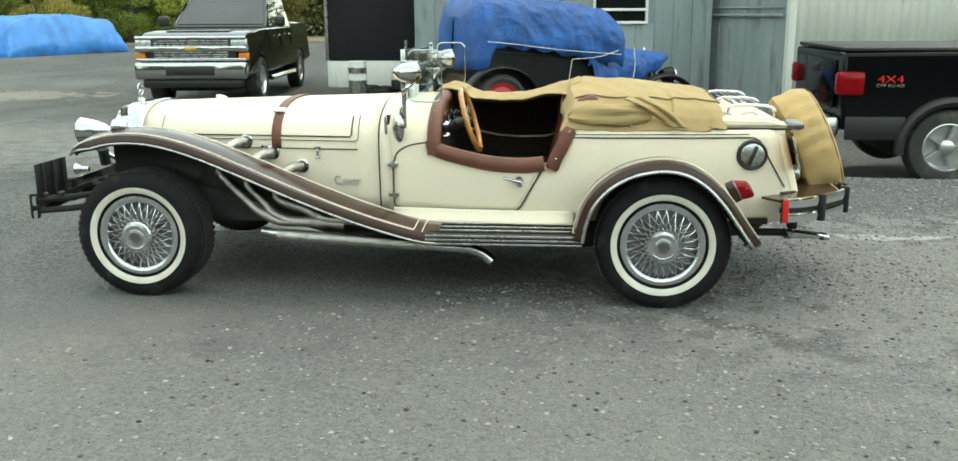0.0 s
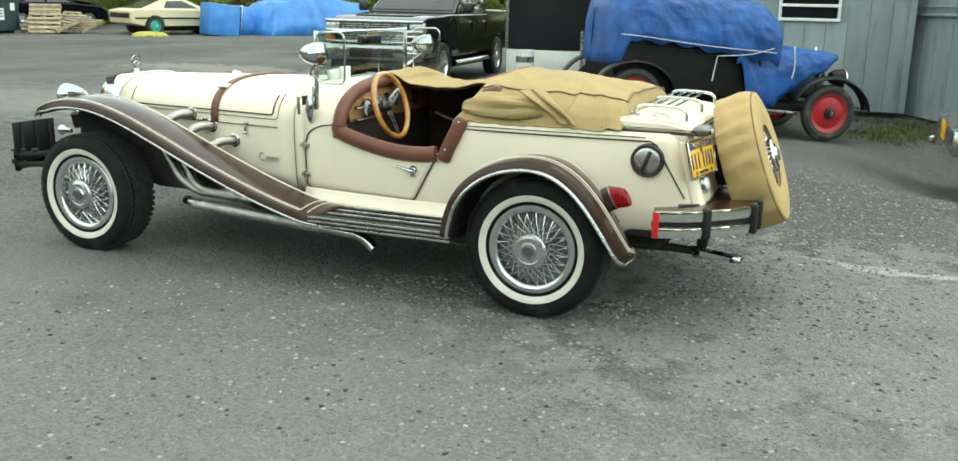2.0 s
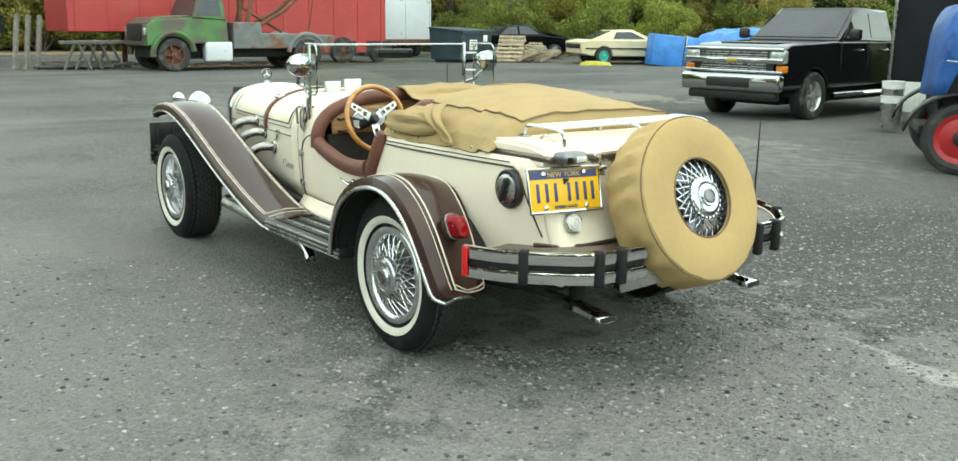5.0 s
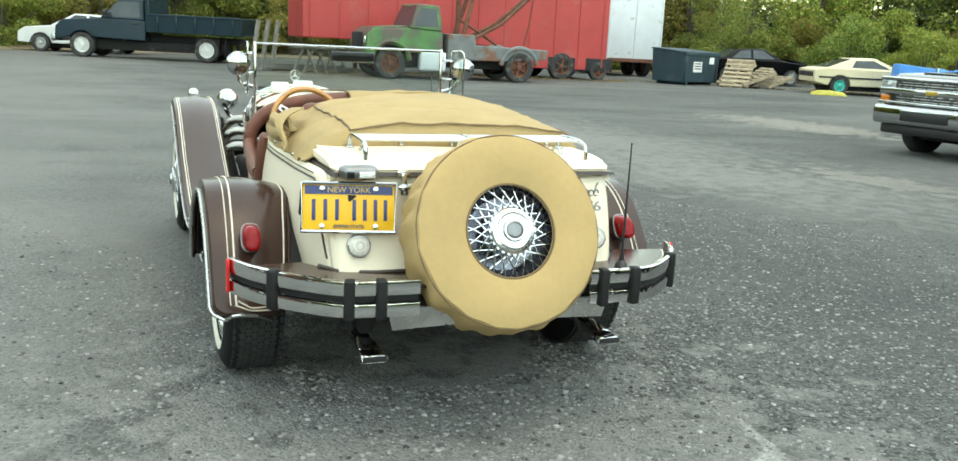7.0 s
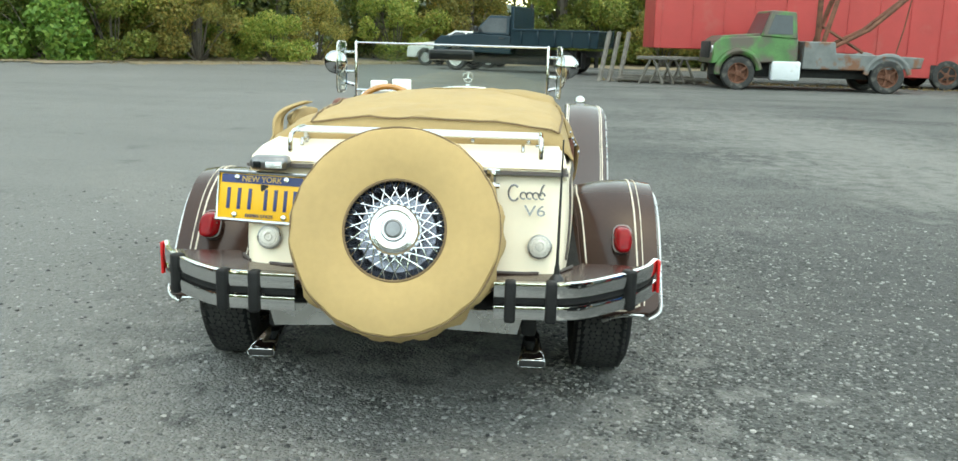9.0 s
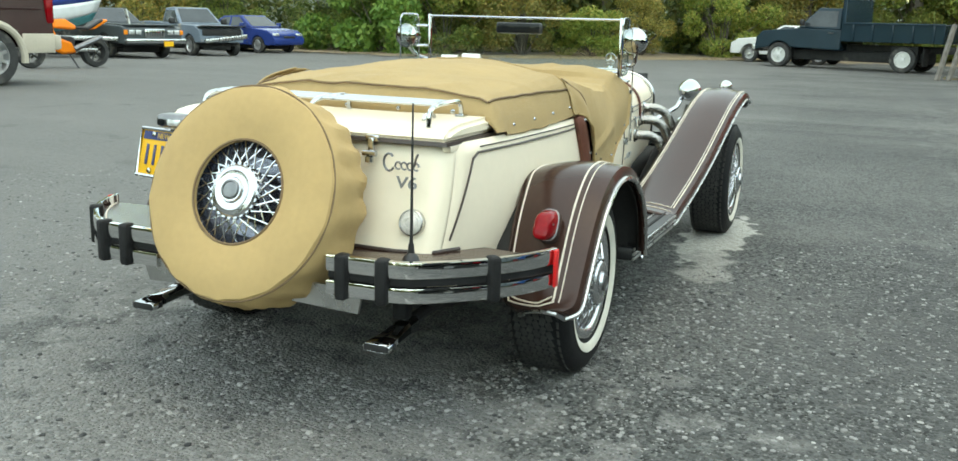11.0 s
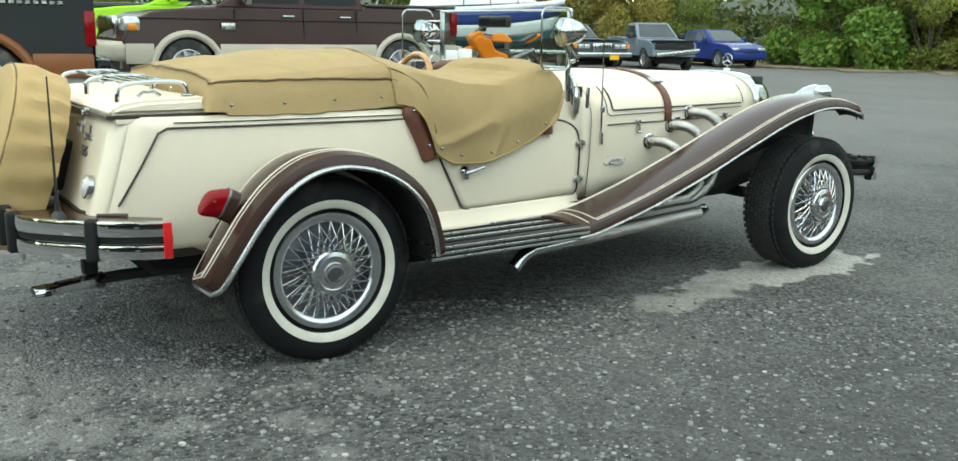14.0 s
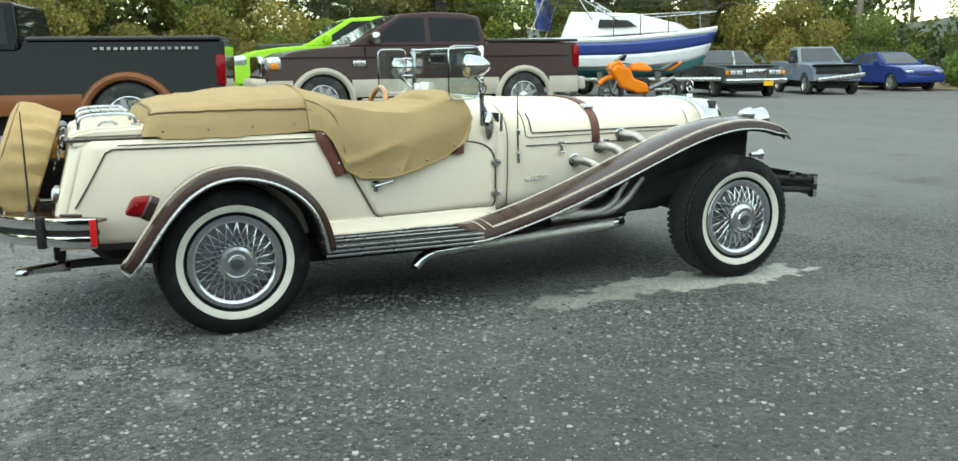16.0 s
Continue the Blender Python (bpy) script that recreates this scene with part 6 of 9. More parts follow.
def vehicle(name, label, category, x, y, rz, body_top, cabin, windows, axles, r, half, colour, zb=0.38, rim=None, spokes=6, glass=None, scale=1.0, z=None, lean=0.16,
            screen=True, extras=(), lower=None, lower_z=0.0, group="parked vehicles", flare=None, back=True):
    """A car or truck pointing along its own +x; outlines are given in side view."""
    rim, glass = rim or ALLOY, glass or GREYGLASS
    v = thing(name, label, category, x, y, ground_z(x, y) if z is None else z, rz, group)
    v.scale = (scale, scale, scale)
    ra = r * 1.17
    ol = arch_outline(body_top, zb, axles, ra, r * 0.95)
    hb = lambda px, pz: half - 0.05 * max(0.0, (pz - 0.75) / 0.5) ** 2 - 0.04 * max(0.0, (0.6 - pz) / 0.3) - 0.05 * max(0.0, (px - body_top[-1][0] + 0.35) / 0.35) ** 2
    body = part("body", P(ol, hb), colour, v, bev=0.035)
    if lower:
        for s in (-1, 1):
            xs = [body_top[0][0] + 0.02] + [e for ax in sorted(axles) for e in (ax - ra, ax + ra)] + [body_top[-1][0] - 0.02]
            for k in range(0, len(xs), 2):
                part("lower_panel", B(((xs[k] + xs[k + 1]) / 2, s * (half - 0.005), (zb + lower_z) / 2), (xs[k + 1] - xs[k], 0.03, lower_z - zb), 0.012), lower, body)
    if flare:
        for ax in axles:
            for s in (-1, 1):
                part("wheel_flare", T([(ax + (ra + 0.02) * math.cos(t), s * (half + 0.005), r * 0.95 + (ra + 0.02) * math.sin(t)) for t in lin(-0.15, math.pi + 0.15, 15)], 0.055, 8), flare, body)
    well = [B((ax, 0, r * 0.95 + ra * 0.45), (ra * 1.7, half * 1.7, ra * 0.9)) for ax in axles]
    for wbm in well:
        part("wheel_housing", wbm, BLACK_M, body)
    part("chassis", B(((axles[0] + axles[1]) / 2, 0, zb * 0.8), (abs(axles[0] - axles[1]) * 1.25, half * 1.2, zb * 0.6), 0.03), BLACK_M, v)
    zr, z0 = max(p[1] for p in cabin), min(p[1] for p in cabin)
    hc = lambda px, pz: half - 0.06 - lean * (pz - z0) / (zr - z0)
    cab = part("cabin", P(cabin, hc), colour, v, bev=0.04)
    for win in windows:
        for s in (-1, 1):
            part("side_window", plate(bmesh.new(), [(px, s * (hc(px, pz) + 0.003), pz) for px, pz in win], (0, s * 0.006, 0)), glass, cab)
    # front and rear screens lie on the sloping ends of the cabin
    def pane(nm, a, b):
        a, b = Vector((a[0], 0, a[1])), Vector((b[0], 0, b[1]))
        d = (b - a)
        nrm = Vector((d.z, 0, -d.x)).normalized()
        if nrm.x * (a.x - (cabin[0][0] + cabin[-1][0]) / 2) < 0:
            nrm = -nrm
        p0, p1 = a + d * 0.10, a + d * 0.90
        w0, w1 = hc(0, p0.z) - 0.09, hc(0, p1.z) - 0.10
        part(nm, plate(bmesh.new(), [p0 + nrm * 0.004 + Vector((0, -w0, 0)), p1 + nrm * 0.004 + Vector((0, -w1, 0)), p1 + nrm * 0.004 + Vector((0, w1, 0)), p0 + nrm * 0.004 + Vector((0, w0, 0))], nrm * 0.006), glass, cab)
    if screen:
        pane("windscreen", cabin[-1], cabin[-2])
    if back:
        pane("rear_screen", cabin[0], cabin[1])
    for ax in axles:
        for s in (-1, 1):
            bg_wheel(v, ax, s, 0, r, half - r * 0.30, rim, spokes)
    for nm, c, sz, mt, rad, both in extras:
        for s in ((-1, 1) if both else (1,)):
            part(nm, B((c[0], s * c[1], c[2]), sz, rad), mt, v)
    return v


NAVYBLACK = paint("black_truck_paint", (0.003, 0.0034, 0.0045), 0.10, coat=0.0)
for m_ in (NAVYBLACK, DARKGLASS):
    m_.node_tree.nodes["Principled BSDF"].inputs["Specular IOR Level"].default_value = 0.17
DARKPAINT = paint("black_pickup_paint", (0.006, 0.006, 0.007), 0.08, coat=0.1)
DARKPAINT.node_tree.nodes["Principled BSDF"].inputs["Specular IOR Level"].default_value = 0.55
MAROON = paint("dark_maroon_paint", (0.040, 0.018, 0.017), 0.2)
PEARL = paint("pearl_paint", (0.48, 0.43, 0.35), 0.3)
COPPER = paint("copper_paint", (0.21, 0.075, 0.03), 0.3)
LIME = paint("lime_paint", (0.30, 0.62, 0.03), 0.25)
BLUECAR = paint("blue_paint", (0.018, 0.042, 0.19), 0.25)
GREYTRUCK = paint("faded_blue_grey_paint", (0.165, 0.205, 0.25), 0.45, 0.1, 0.3)
GREYCAR = paint("dark_grey_paint", (0.055, 0.065, 0.07), 0.4, 0.08, 0.4)
WHITECAR = paint("white_paint", (0.70, 0.70, 0.68), 0.3)
CREAMCAR = paint("pale_cream_paint", (0.66, 0.58, 0.40), 0.35)
DUMPBLUE = paint("dark_teal_paint", (0.012, 0.028, 0.040), 0.25)


def truck_windows(xc0, xc1, zb, zr, crew=True, xm=None):
    if not crew:
        return [[(xc0 + 0.14, zb + 0.06), (xc0 + 0.18, zr - 0.10), (xc1 - 0.60, zr - 0.10), (xc1 - 0.16, zb + 0.06)]]
    xm = xm if xm is not None else (xc0 + xc1) / 2 - 0.12
    return [[(xc0 + 0.12, zb + 0.06), (xc0 + 0.17, zr - 0.10), (xm - 0.05, zr - 0.09), (xm - 0.05, zb + 0.06)],
            [(xm + 0.05, zb + 0.06), (xm + 0.05, zr - 0.09), (xc1 - 0.66, zr - 0.11), (xc1 - 0.18, zb + 0.06)]]


def mirror_pair(v, x, half, z, material):
    for s in (-1, 1):
        m = part("wing_mirror", B((x, s * (half + 0.13), z), (0.14, 0.20, 0.20), 0.05, None, 3), material, v)
        part("mirror_stalk", B((x, s * (half + 0.02), z - 0.06), (0.05, 0.10, 0.05), 0.01), DARKTRIM, m)


def handles(v, xs, half, z, material):
    for x in xs:
        for s in (-1, 1):
            part("door_handle", B((x, s * (half + 0.012), z), (0.20, 0.03, 0.035), 0.012), material, v)
    return v


def door_gaps(v, xs, half, z0, z1):
    for x in xs:
        for s in (-1, 1):
            part("door_gap", B((x, s * (half - 0.014), (z0 + z1) / 2), (0.010, 0.03, z1 - z0)), BLACK_M, v)


def bars(v, name, x, half_width, zs, material, thick=0.03, depth=0.04):
    for z in zs:
        part(name, B((x, 0, z), (depth, half_width * 2, thick), 0.008), material, v)


# black pickup with chrome grille
c85, s85 = math.cos(radians(-85)), math.sin(radians(-85))
fx, fy = -6.6, 9.85
heavy = vehicle("pickup_truck", "black heavy-duty pickup with a chrome grille and bumper", "truck", fx - c85 * 2.64, fy - s85 * 2.64, -85,
               [(-3.05, 0.62), (-3.08, 1.42), (-1.18, 1.44), (-1.15, 1.36), (0.92, 1.36), (1.10, 1.36), (2.55, 1.30), (2.78, 1.20), (2.82, 0.55)],
               [(-1.15, 1.32), (-1.05, 1.93), (0.10, 1.96), (0.98, 1.36)], truck_windows(-1.15, 0.98, 1.36, 1.95), (-1.83, 1.83), 0.42, 1.0, DARKPAINT, 0.52, ALLOY, 6, SKYGLASS, 0.94)
part("bumper", B((2.90, 0, 0.66), (0.20, 1.96, 0.30), 0.06, None, 3), CHROME, heavy, "large chrome front bumper")
part("bumper_grille", B((3.005, 0, 0.66), (0.02, 0.85, 0.16), 0.02), BLACK, heavy)
part("lower_valance", B((2.82, 0, 0.44), (0.16, 1.75, 0.16), 0.04), BLACK, heavy)
gr = part("grille", B((2.83, 0, 1.02), (0.05, 1.55, 0.40), 0.02), BLACK, heavy)
for z, t in ((1.22, 0.06), (1.03, 0.10), (0.85, 0.05)):
    part("grille_bar", B((2.875, 0, z), (0.05, 1.94, t), 0.02), CHROME, gr)
for z in (1.17, 1.13, 1.09, 0.97, 0.93, 0.89):
    part("grille_slat", B((2.86, 0, z), (0.03, 1.30, 0.014), 0.004), STEEL, gr)
part("badge", B((2.90, 0, 1.03), (0.03, 0.20, 0.07), 0.01), mat("gold_badge", (0.55, 0.36, 0.08), 0.3, 0.6), gr)
for s in (-1, 1):
    hl = part("headlight", B((2.80, s * 0.83, 1.10), (0.12, 0.30, 0.22), 0.03), HEADLIGHT, heavy)
    part("turn_lamp", B((2.79, s * 0.90, 0.90), (0.10, 0.18, 0.12), 0.02), AMBER, heavy)
    part("side_step", T([(-1.0, s * 1.0, 0.42), (1.2, s * 1.0, 0.42)], 0.05, 10), CHROME, heavy)
part("hood_bulge", B((1.75, 0, 1.315), (1.4, 1.1, 0.05), 0.02), DARKPAINT, heavy)
mirror_pair(heavy, 0.78, 1.0, 1.48, BLACK)
handles(heavy, (-0.75, 0.25), 0.98, 1.20, CHROME)
door_gaps(heavy, (-1.0, -0.05, 0.95), 0.985, 0.6, 1.34)

# black pickup beside the white shed
near = vehicle("pickup_truck", "black pickup truck with red tail lamps and grey plastic cladding", "truck", 5.14, 5.52, 0,
               [(-2.40, 0.50), (-2.42, 1.14), (-0.75, 1.16), (-0.72, 1.05), (0.95, 1.05), (2.2, 1.0), (2.45, 0.85), (2.48, 0.5)],
               [(-0.72, 1.02), (-0.60, 1.68), (0.25, 1.70), (1.0, 1.06)], truck_windows(-0.72, 1.0, 1.05, 1.69), (-1.50, 1.50), 0.335, 0.87, NAVYBLACK, 0.44, ALLOY, 5, DARKGLASS, scale=1.18, z=-0.325)
CLAD = mat("grey_cladding", (0.011, 0.0115, 0.0125), 0.5, var=0.15)
for s in (-1, 1):
    tl = part("tail_lamp", B((-2.34, s * 0.80, 0.88), (0.22, 0.16, 0.20), 0.03), REDLENS, near, "red tail lamp")
    part("wheel_flare", T([(-1.5 + 0.41 * math.cos(t), s * 0.88, 0.32 + 0.41 * math.sin(t)) for t in lin(-0.1, 3.24, 17)], 0.045, 8), CLAD, near)
    part("cladding", B((-2.12, s * 0.865, 0.50), (0.50, 0.03, 0.20), 0.012), CLAD, near)
    part("cladding", B((0.0, s * 0.865, 0.46), (2.0, 0.03, 0.14), 0.012), CLAD, near)
part("rear_bumper", B((-2.50, 0, 0.50), (0.20, 1.66, 0.20), 0.05), STEEL, near, "grey metal rear bumper")
part("tailgate", B((-2.425, 0, 0.86), (0.02, 1.30, 0.42), 0.01), NAVYBLACK, near)
part("tailgate_handle", B((-2.44, 0, 0.98), (0.03, 0.26, 0.08), 0.02), BLACK, near)
part("bed_cover", B((-1.56, 0, 1.165), (1.68, 1.64, 0.035), 0.012), CLAD, near)
part("number_plate", B((-2.605, 0.0, 0.52), (0.012, 0.31, 0.15), 0.004), YELLOW, near)
part("tow_ball", lathe(bmesh.new(), [(0.0, 0.05), (0.025, 0.03), (0.025, 0.0), (0.012, -0.02)], 12, Matrix.Translation((-2.68, 0, 0.42))), STEEL, near)
dec = Matrix.Translation((-2.02, -0.862, 0.915)) @ Matrix.Rotation(math.pi / 2, 4, "X")
text_part("decal", "4X4", 0.085, REDREF, near, dec, 0.002, 1.5, "red decal 4X4")
text_part("decal", "OFF ROAD", 0.040, STEEL, near, dec @ Matrix.Translation((0, -0.052, 0)), 0.002, 1.2, "silver decal OFF ROAD")
door_gaps(near, (-0.68, 0.9), 0.86, 0.5, 1.04)

# maroon and pearl crew cab
CREWTOP = [(-2.98, 0.60), (-3.0, 1.38), (-1.16, 1.42), (-1.13, 1.36), (1.30, 1.35), (1.9, 1.31), (2.35, 1.25), (2.60, 1.15), (2.74, 1.02), (2.80, 0.84), (2.80, 0.62)]
CREWCAB = [(-1.16, 1.32), (-1.06, 1.85), (-0.75, 1.91), (-0.2, 1.93), (0.42, 1.89), (1.42, 1.33)]
CREWWIN = [[(-1.03, 1.42), (-0.97, 1.80), (-0.10, 1.84), (-0.10, 1.42)], [(0.0, 1.42), (0.0, 1.84), (0.40, 1.82), (1.04, 1.42)]]
maroon = vehicle("pickup_truck", "dark maroon crew-cab pickup with pearl lower panels", "truck", -5.25, -11.74, -2.0,
              CREWTOP, CREWCAB, CREWWIN, (-1.86, 1.86), 0.43, 0.99, MAROON, 0.48,
              ALLOY, 9, DARKGLASS, lower=PEARL, lower_z=0.78, flare=PEARL, scale=1.0)
part("grille", B((2.80, 0, 1.02), (0.10, 1.05, 0.34), 0.05), CHROME, maroon)
for s in (-1, 1):
    part("headlight", B((2.66, s * 0.78, 1.06), (0.26, 0.38, 0.22), 0.06), HEADLIGHT, maroon)
    part("turn_lamp", B((2.66, s * 0.94, 1.02), (0.14, 0.10, 0.10), 0.02), AMBER, maroon)
    part("tail_lamp", B((-2.93, s * 0.90, 1.14), (0.14, 0.16, 0.42), 0.04), REDLENS, maroon)
    part("door_badge", B((1.22, s * 0.992, 1.05), (0.22, 0.012, 0.10), 0.004), STEEL, maroon)
part("bumper", B((2.80, 0, 0.66), (0.28, 1.9, 0.30), 0.10, None, 3), PEARL, maroon)
part("rear_bumper", B((-3.06, 0, 0.64), (0.18, 1.9, 0.24), 0.05), PEARL, maroon)
mirror_pair(maroon, 0.95, 0.98, 1.47, CHROME)
handles(maroon, (-0.78, 0.22), 0.98, 1.22, CHROME)
for s in (-1, 1):
    part("body_crease", B((-0.1, s * 0.978, 1.16), (5.3, 0.02, 0.025), 0.008), MAROON, maroon)
    part("side_step", B((0.0, s * 0.99, 0.42), (2.4, 0.14, 0.07), 0.02), PEARL, maroon)
door_gaps(maroon, (-1.0, -0.05, 1.10), 0.982, 0.6, 1.34)
part("bed_rail", B((-2.08, 0, 1.43), (1.80, 1.86, 0.05), 0.02), DARKTRIM, maroon)

# black and copper pickup
cop = vehicle("pickup_truck", "black long-bed pickup with copper lower body and wheel flares", "truck", 1.96, -9.43, -12.5,
              [(-3.53, 0.60), (-3.55, 1.46), (-1.10, 1.48), (-1.07, 1.36), (1.0, 1.36), (2.5, 1.30), (2.76, 1.1), (2.8, 0.6)],
              [(-1.07, 1.32), (-1.0, 1.95), (0.15, 1.98), (1.02, 1.36)], truck_windows(-1.07, 1.0, 1.36, 1.96), (-2.33, 1.85), 0.47, 1.0, NAVYBLACK, 0.54, ALLOY, 5, DARKGLASS,
              lower=COPPER, lower_z=0.80, flare=COPPER, scale=1.0)
for s in (-1, 1):
    part("tail_lamp", B((-3.49, s * 0.93, 1.08), (0.12, 0.14, 0.40), 0.03), REDLENS, cop)
    for k in range(16):
        part("decal_mark", B((-3.2 + 0.082 * k, s * 0.970, 1.36), (0.050, 0.010, 0.035)), STEEL, cop)
part("rear_bumper", B((-3.61, 0, 0.62), (0.18, 1.9, 0.24), 0.05), NAVYBLACK, cop)
part("bed_cover", B((-2.32, 0, 1.49), (2.36, 1.84, 0.05), 0.02), DARKTRIM, cop)
handles(cop, (-0.7, 0.3), 0.98, 1.2, BLACK)
mirror_pair(cop, 0.8, 1.0, 1.48, BLACK)

# lime pickup behind the maroon truck
lime = vehicle("pickup_truck", "bright lime green pickup with black bonnet scoop", "truck", -6.0, -17.2, -5.0,
               CREWTOP, CREWCAB, CREWWIN, (-1.86, 1.86), 0.40, 0.99, LIME, 0.48, DARKTRIM, 5, DARKGLASS, 1.12)
part("hood_scoop", B((1.75, 0, 1.33), (1.0, 0.9, 0.12), 0.05), BLACK, lime)
for s in (-1, 1):
    part("headlight", B((2.66, s * 0.78, 1.06), (0.26, 0.38, 0.20), 0.06), HEADLIGHT, lime)
part("grille", B((2.78, 0, 1.02), (0.10, 0.95, 0.30), 0.05), BLACK, lime)
part("bumper", B((2.80, 0, 0.68), (0.28, 1.9, 0.32), 0.10, None, 3), LIME, lime)
part("air_intake", B((2.945, 0, 0.66), (0.02, 1.1, 0.12), 0.01), BLACK, lime)
mirror_pair(lime, 0.95, 0.98, 1.47, LIME)

# blue saloon, faded pickup, dark saloon in a row
SEDAN = [(-2.2, 0.42), (-2.22, 0.92), (-1.75, 1.0), (-1.4, 1.0), (0.75, 0.98), (1.85, 0.88), (2.15, 0.72), (2.2, 0.32)]
blue = vehicle("saloon_car", "bright blue four-door saloon", "car", -27.2, -21.2, 79, SEDAN, [(-1.55, 0.96), (-0.85, 1.40), (0.15, 1.44), (0.95, 0.97)],
               [[(-1.15, 1.02), (-0.78, 1.33), (-0.38, 1.36), (-0.38, 1.02)], [(-0.28, 1.02), (-0.28, 1.36), (0.12, 1.37), (0.62, 1.02)]], (-1.32, 1.32), 0.31, 0.86, BLUECAR, 0.28, ALLOY, 6, scale=0.95)
for s in (-1, 1):
    part("headlight", B((2.08, s * 0.62, 0.70), (0.16, 0.36, 0.14), 0.05), HEADLIGHT, blue)
part("bumper", B((2.18, 0, 0.48), (0.12, 1.62, 0.24), 0.06), BLUECAR, blue)
part("grille", B((2.22, 0, 0.62), (0.05, 0.6, 0.08), 0.02), BLACK, blue)
mirror_pair(blue, 0.6, 0.84, 1.05, BLUECAR)
handles(blue, (-0.9, 0.0), 0.86, 0.86, BLUECAR)
door_gaps(blue, (-1.1, -0.33, 0.72), 0.852, 0.35, 0.96)

grey = vehicle("pickup_truck", "faded blue-grey compact pickup with a smashed front", "truck", -23.05, -20.50, 67,
               [(-2.3, 0.52), (-2.32, 1.08), (-0.72, 1.08), (-0.7, 1.04), (0.65, 1.02), (1.75, 0.98), (2.05, 0.84), (2.08, 0.45)],
               [(-0.7, 1.0), (-0.62, 1.55), (0.0, 1.57), (0.68, 1.02)], truck_windows(-0.7, 0.68, 1.02, 1.56, False), (-1.35, 1.40), 0.34, 0.84, GREYTRUCK, 0.42, ALLOY, 5)
part("bent_bumper", B((2.16, 0.1, 0.58), (0.10, 1.6, 0.14), 0.03, Matrix.Rotation(0.10, 4, "X") @ Matrix.Rotation(0.08, 4, "Z")), STEEL, grey, "bent steel bumper")
part("grille_opening", B((2.07, 0, 0.78), (0.06, 1.4, 0.20), 0.03), BLACK_M, grey)
part("torn_hood_edge", B((1.95, 0, 0.96), (0.40, 1.55, 0.03), 0.01, Matrix.Rotation(-0.14, 4, "Y")), DARKTRIM, grey)
mirror_pair(grey, 0.45, 0.82, 1.12, BLACK)

old = vehicle("saloon_car", "dark grey boxy older saloon with chrome grille", "car", -19.14, -20.36, 72,
              [(-2.6, 0.45), (-2.62, 0.95), (-1.5, 1.0), (0.9, 0.98), (2.4, 0.93), (2.6, 0.85), (2.62, 0.40)],
              [(-1.9, 0.96), (-1.45, 1.42), (-0.25, 1.44), (0.45, 0.97)], [[(-1.55, 1.02), (-1.3, 1.36), (-0.75, 1.38), (-0.75, 1.02)], [(-0.65, 1.02), (-0.65, 1.38), (-0.3, 1.38), (0.2, 1.02)]],
              (-1.45, 1.50), 0.34, 0.95, GREYCAR, 0.34, ALLOY, 8)
part("grille", B((2.63, 0, 0.74), (0.06, 0.62, 0.24), 0.01), CHROME, old)
for k in range(7):
    part("grille_slat", B((2.665, -0.24 + 0.08 * k, 0.74), (0.02, 0.02, 0.20)), BLACK, old)
for s in (-1, 1):
    for k in (0.50, 0.70):
        part("headlight", B((2.63, s * k, 0.76), (0.05, 0.17, 0.13), 0.01), HEADLIGHT, old)
    part("turn_lamp", B((2.60, s * 0.87, 0.76), (0.06, 0.10, 0.13), 0.01), AMBER, old)
part("bumper", B((2.70, 0, 0.52), (0.14, 1.88, 0.14), 0.03), CHROME, old)
part("number_plate", B((2.78, 0.35, 0.44), (0.01, 0.30, 0.14)), YELLOW, old)
part("hood_seam", B((1.7, 0, 0.965), (1.6, 1.6, 0.03), 0.012), GREYCAR, old)

# dump truck and the white car behind it
h = radians(-110)
dump = vehicle("dump_truck", "dark teal dump truck with a steel tipping bed", "truck", -30.58 - 0.85 * 0.94, -0.03 + 0.85 * 0.35, -110,
               [(-0.05, 0.62), (-0.05, 1.28), (0.3, 1.30), (1.45, 1.32), (2.75, 1.22), (2.98, 1.0), (3.02, 0.55)],
               [(0.0, 1.28), (0.05, 1.98), (0.85, 2.0), (1.5, 1.32)], truck_windows(0.0, 1.5, 1.32, 1.99, False), (-2.09, 2.09), 0.41, 0.97, DUMPBLUE, 0.55, WHITECAR, 6, GREYGLASS)
part("tipping_bed", P([(-3.3, 0.92), (-3.32, 1.52), (-0.22, 1.52), (-0.20, 2.30), (-0.08, 2.32), (-0.10, 0.92)], 1.10), DUMPBLUE, dump, "dark steel tipping bed with headboard", bev=0.02)
for x in lin(-3.0, -0.5, 5):
    for s in (-1, 1):
        part("bed_rib", B((x, s * 1.12, 1.22), (0.08, 0.05, 0.54), 0.01), DUMPBLUE, dump)
for s in (-1, 1):
    part("bed_rim", B((-1.75, s * 1.12, 1.50), (3.1, 0.06, 0.07), 0.01), DUMPBLUE, dump)
    part("mud_flap", B((-2.75, s * 0.85, 0.50), (0.03, 0.5, 0.55), 0.01), RUBBER, dump)
part("frame_rail", B((-1.5, 0, 0.72), (3.5, 0.8, 0.22), 0.02), BLACK_M, dump)
part("bumper", B((3.05, 0, 0.62), (0.14, 1.9, 0.26), 0.04), STEEL, dump)
part("exhaust_stack", T([(-0.15, -0.9, 1.2), (-0.15, -0.9, 2.45)], 0.06, 10), BLACK, dump)
mirror_pair(dump, 1.25, 0.97, 1.5, BLACK)
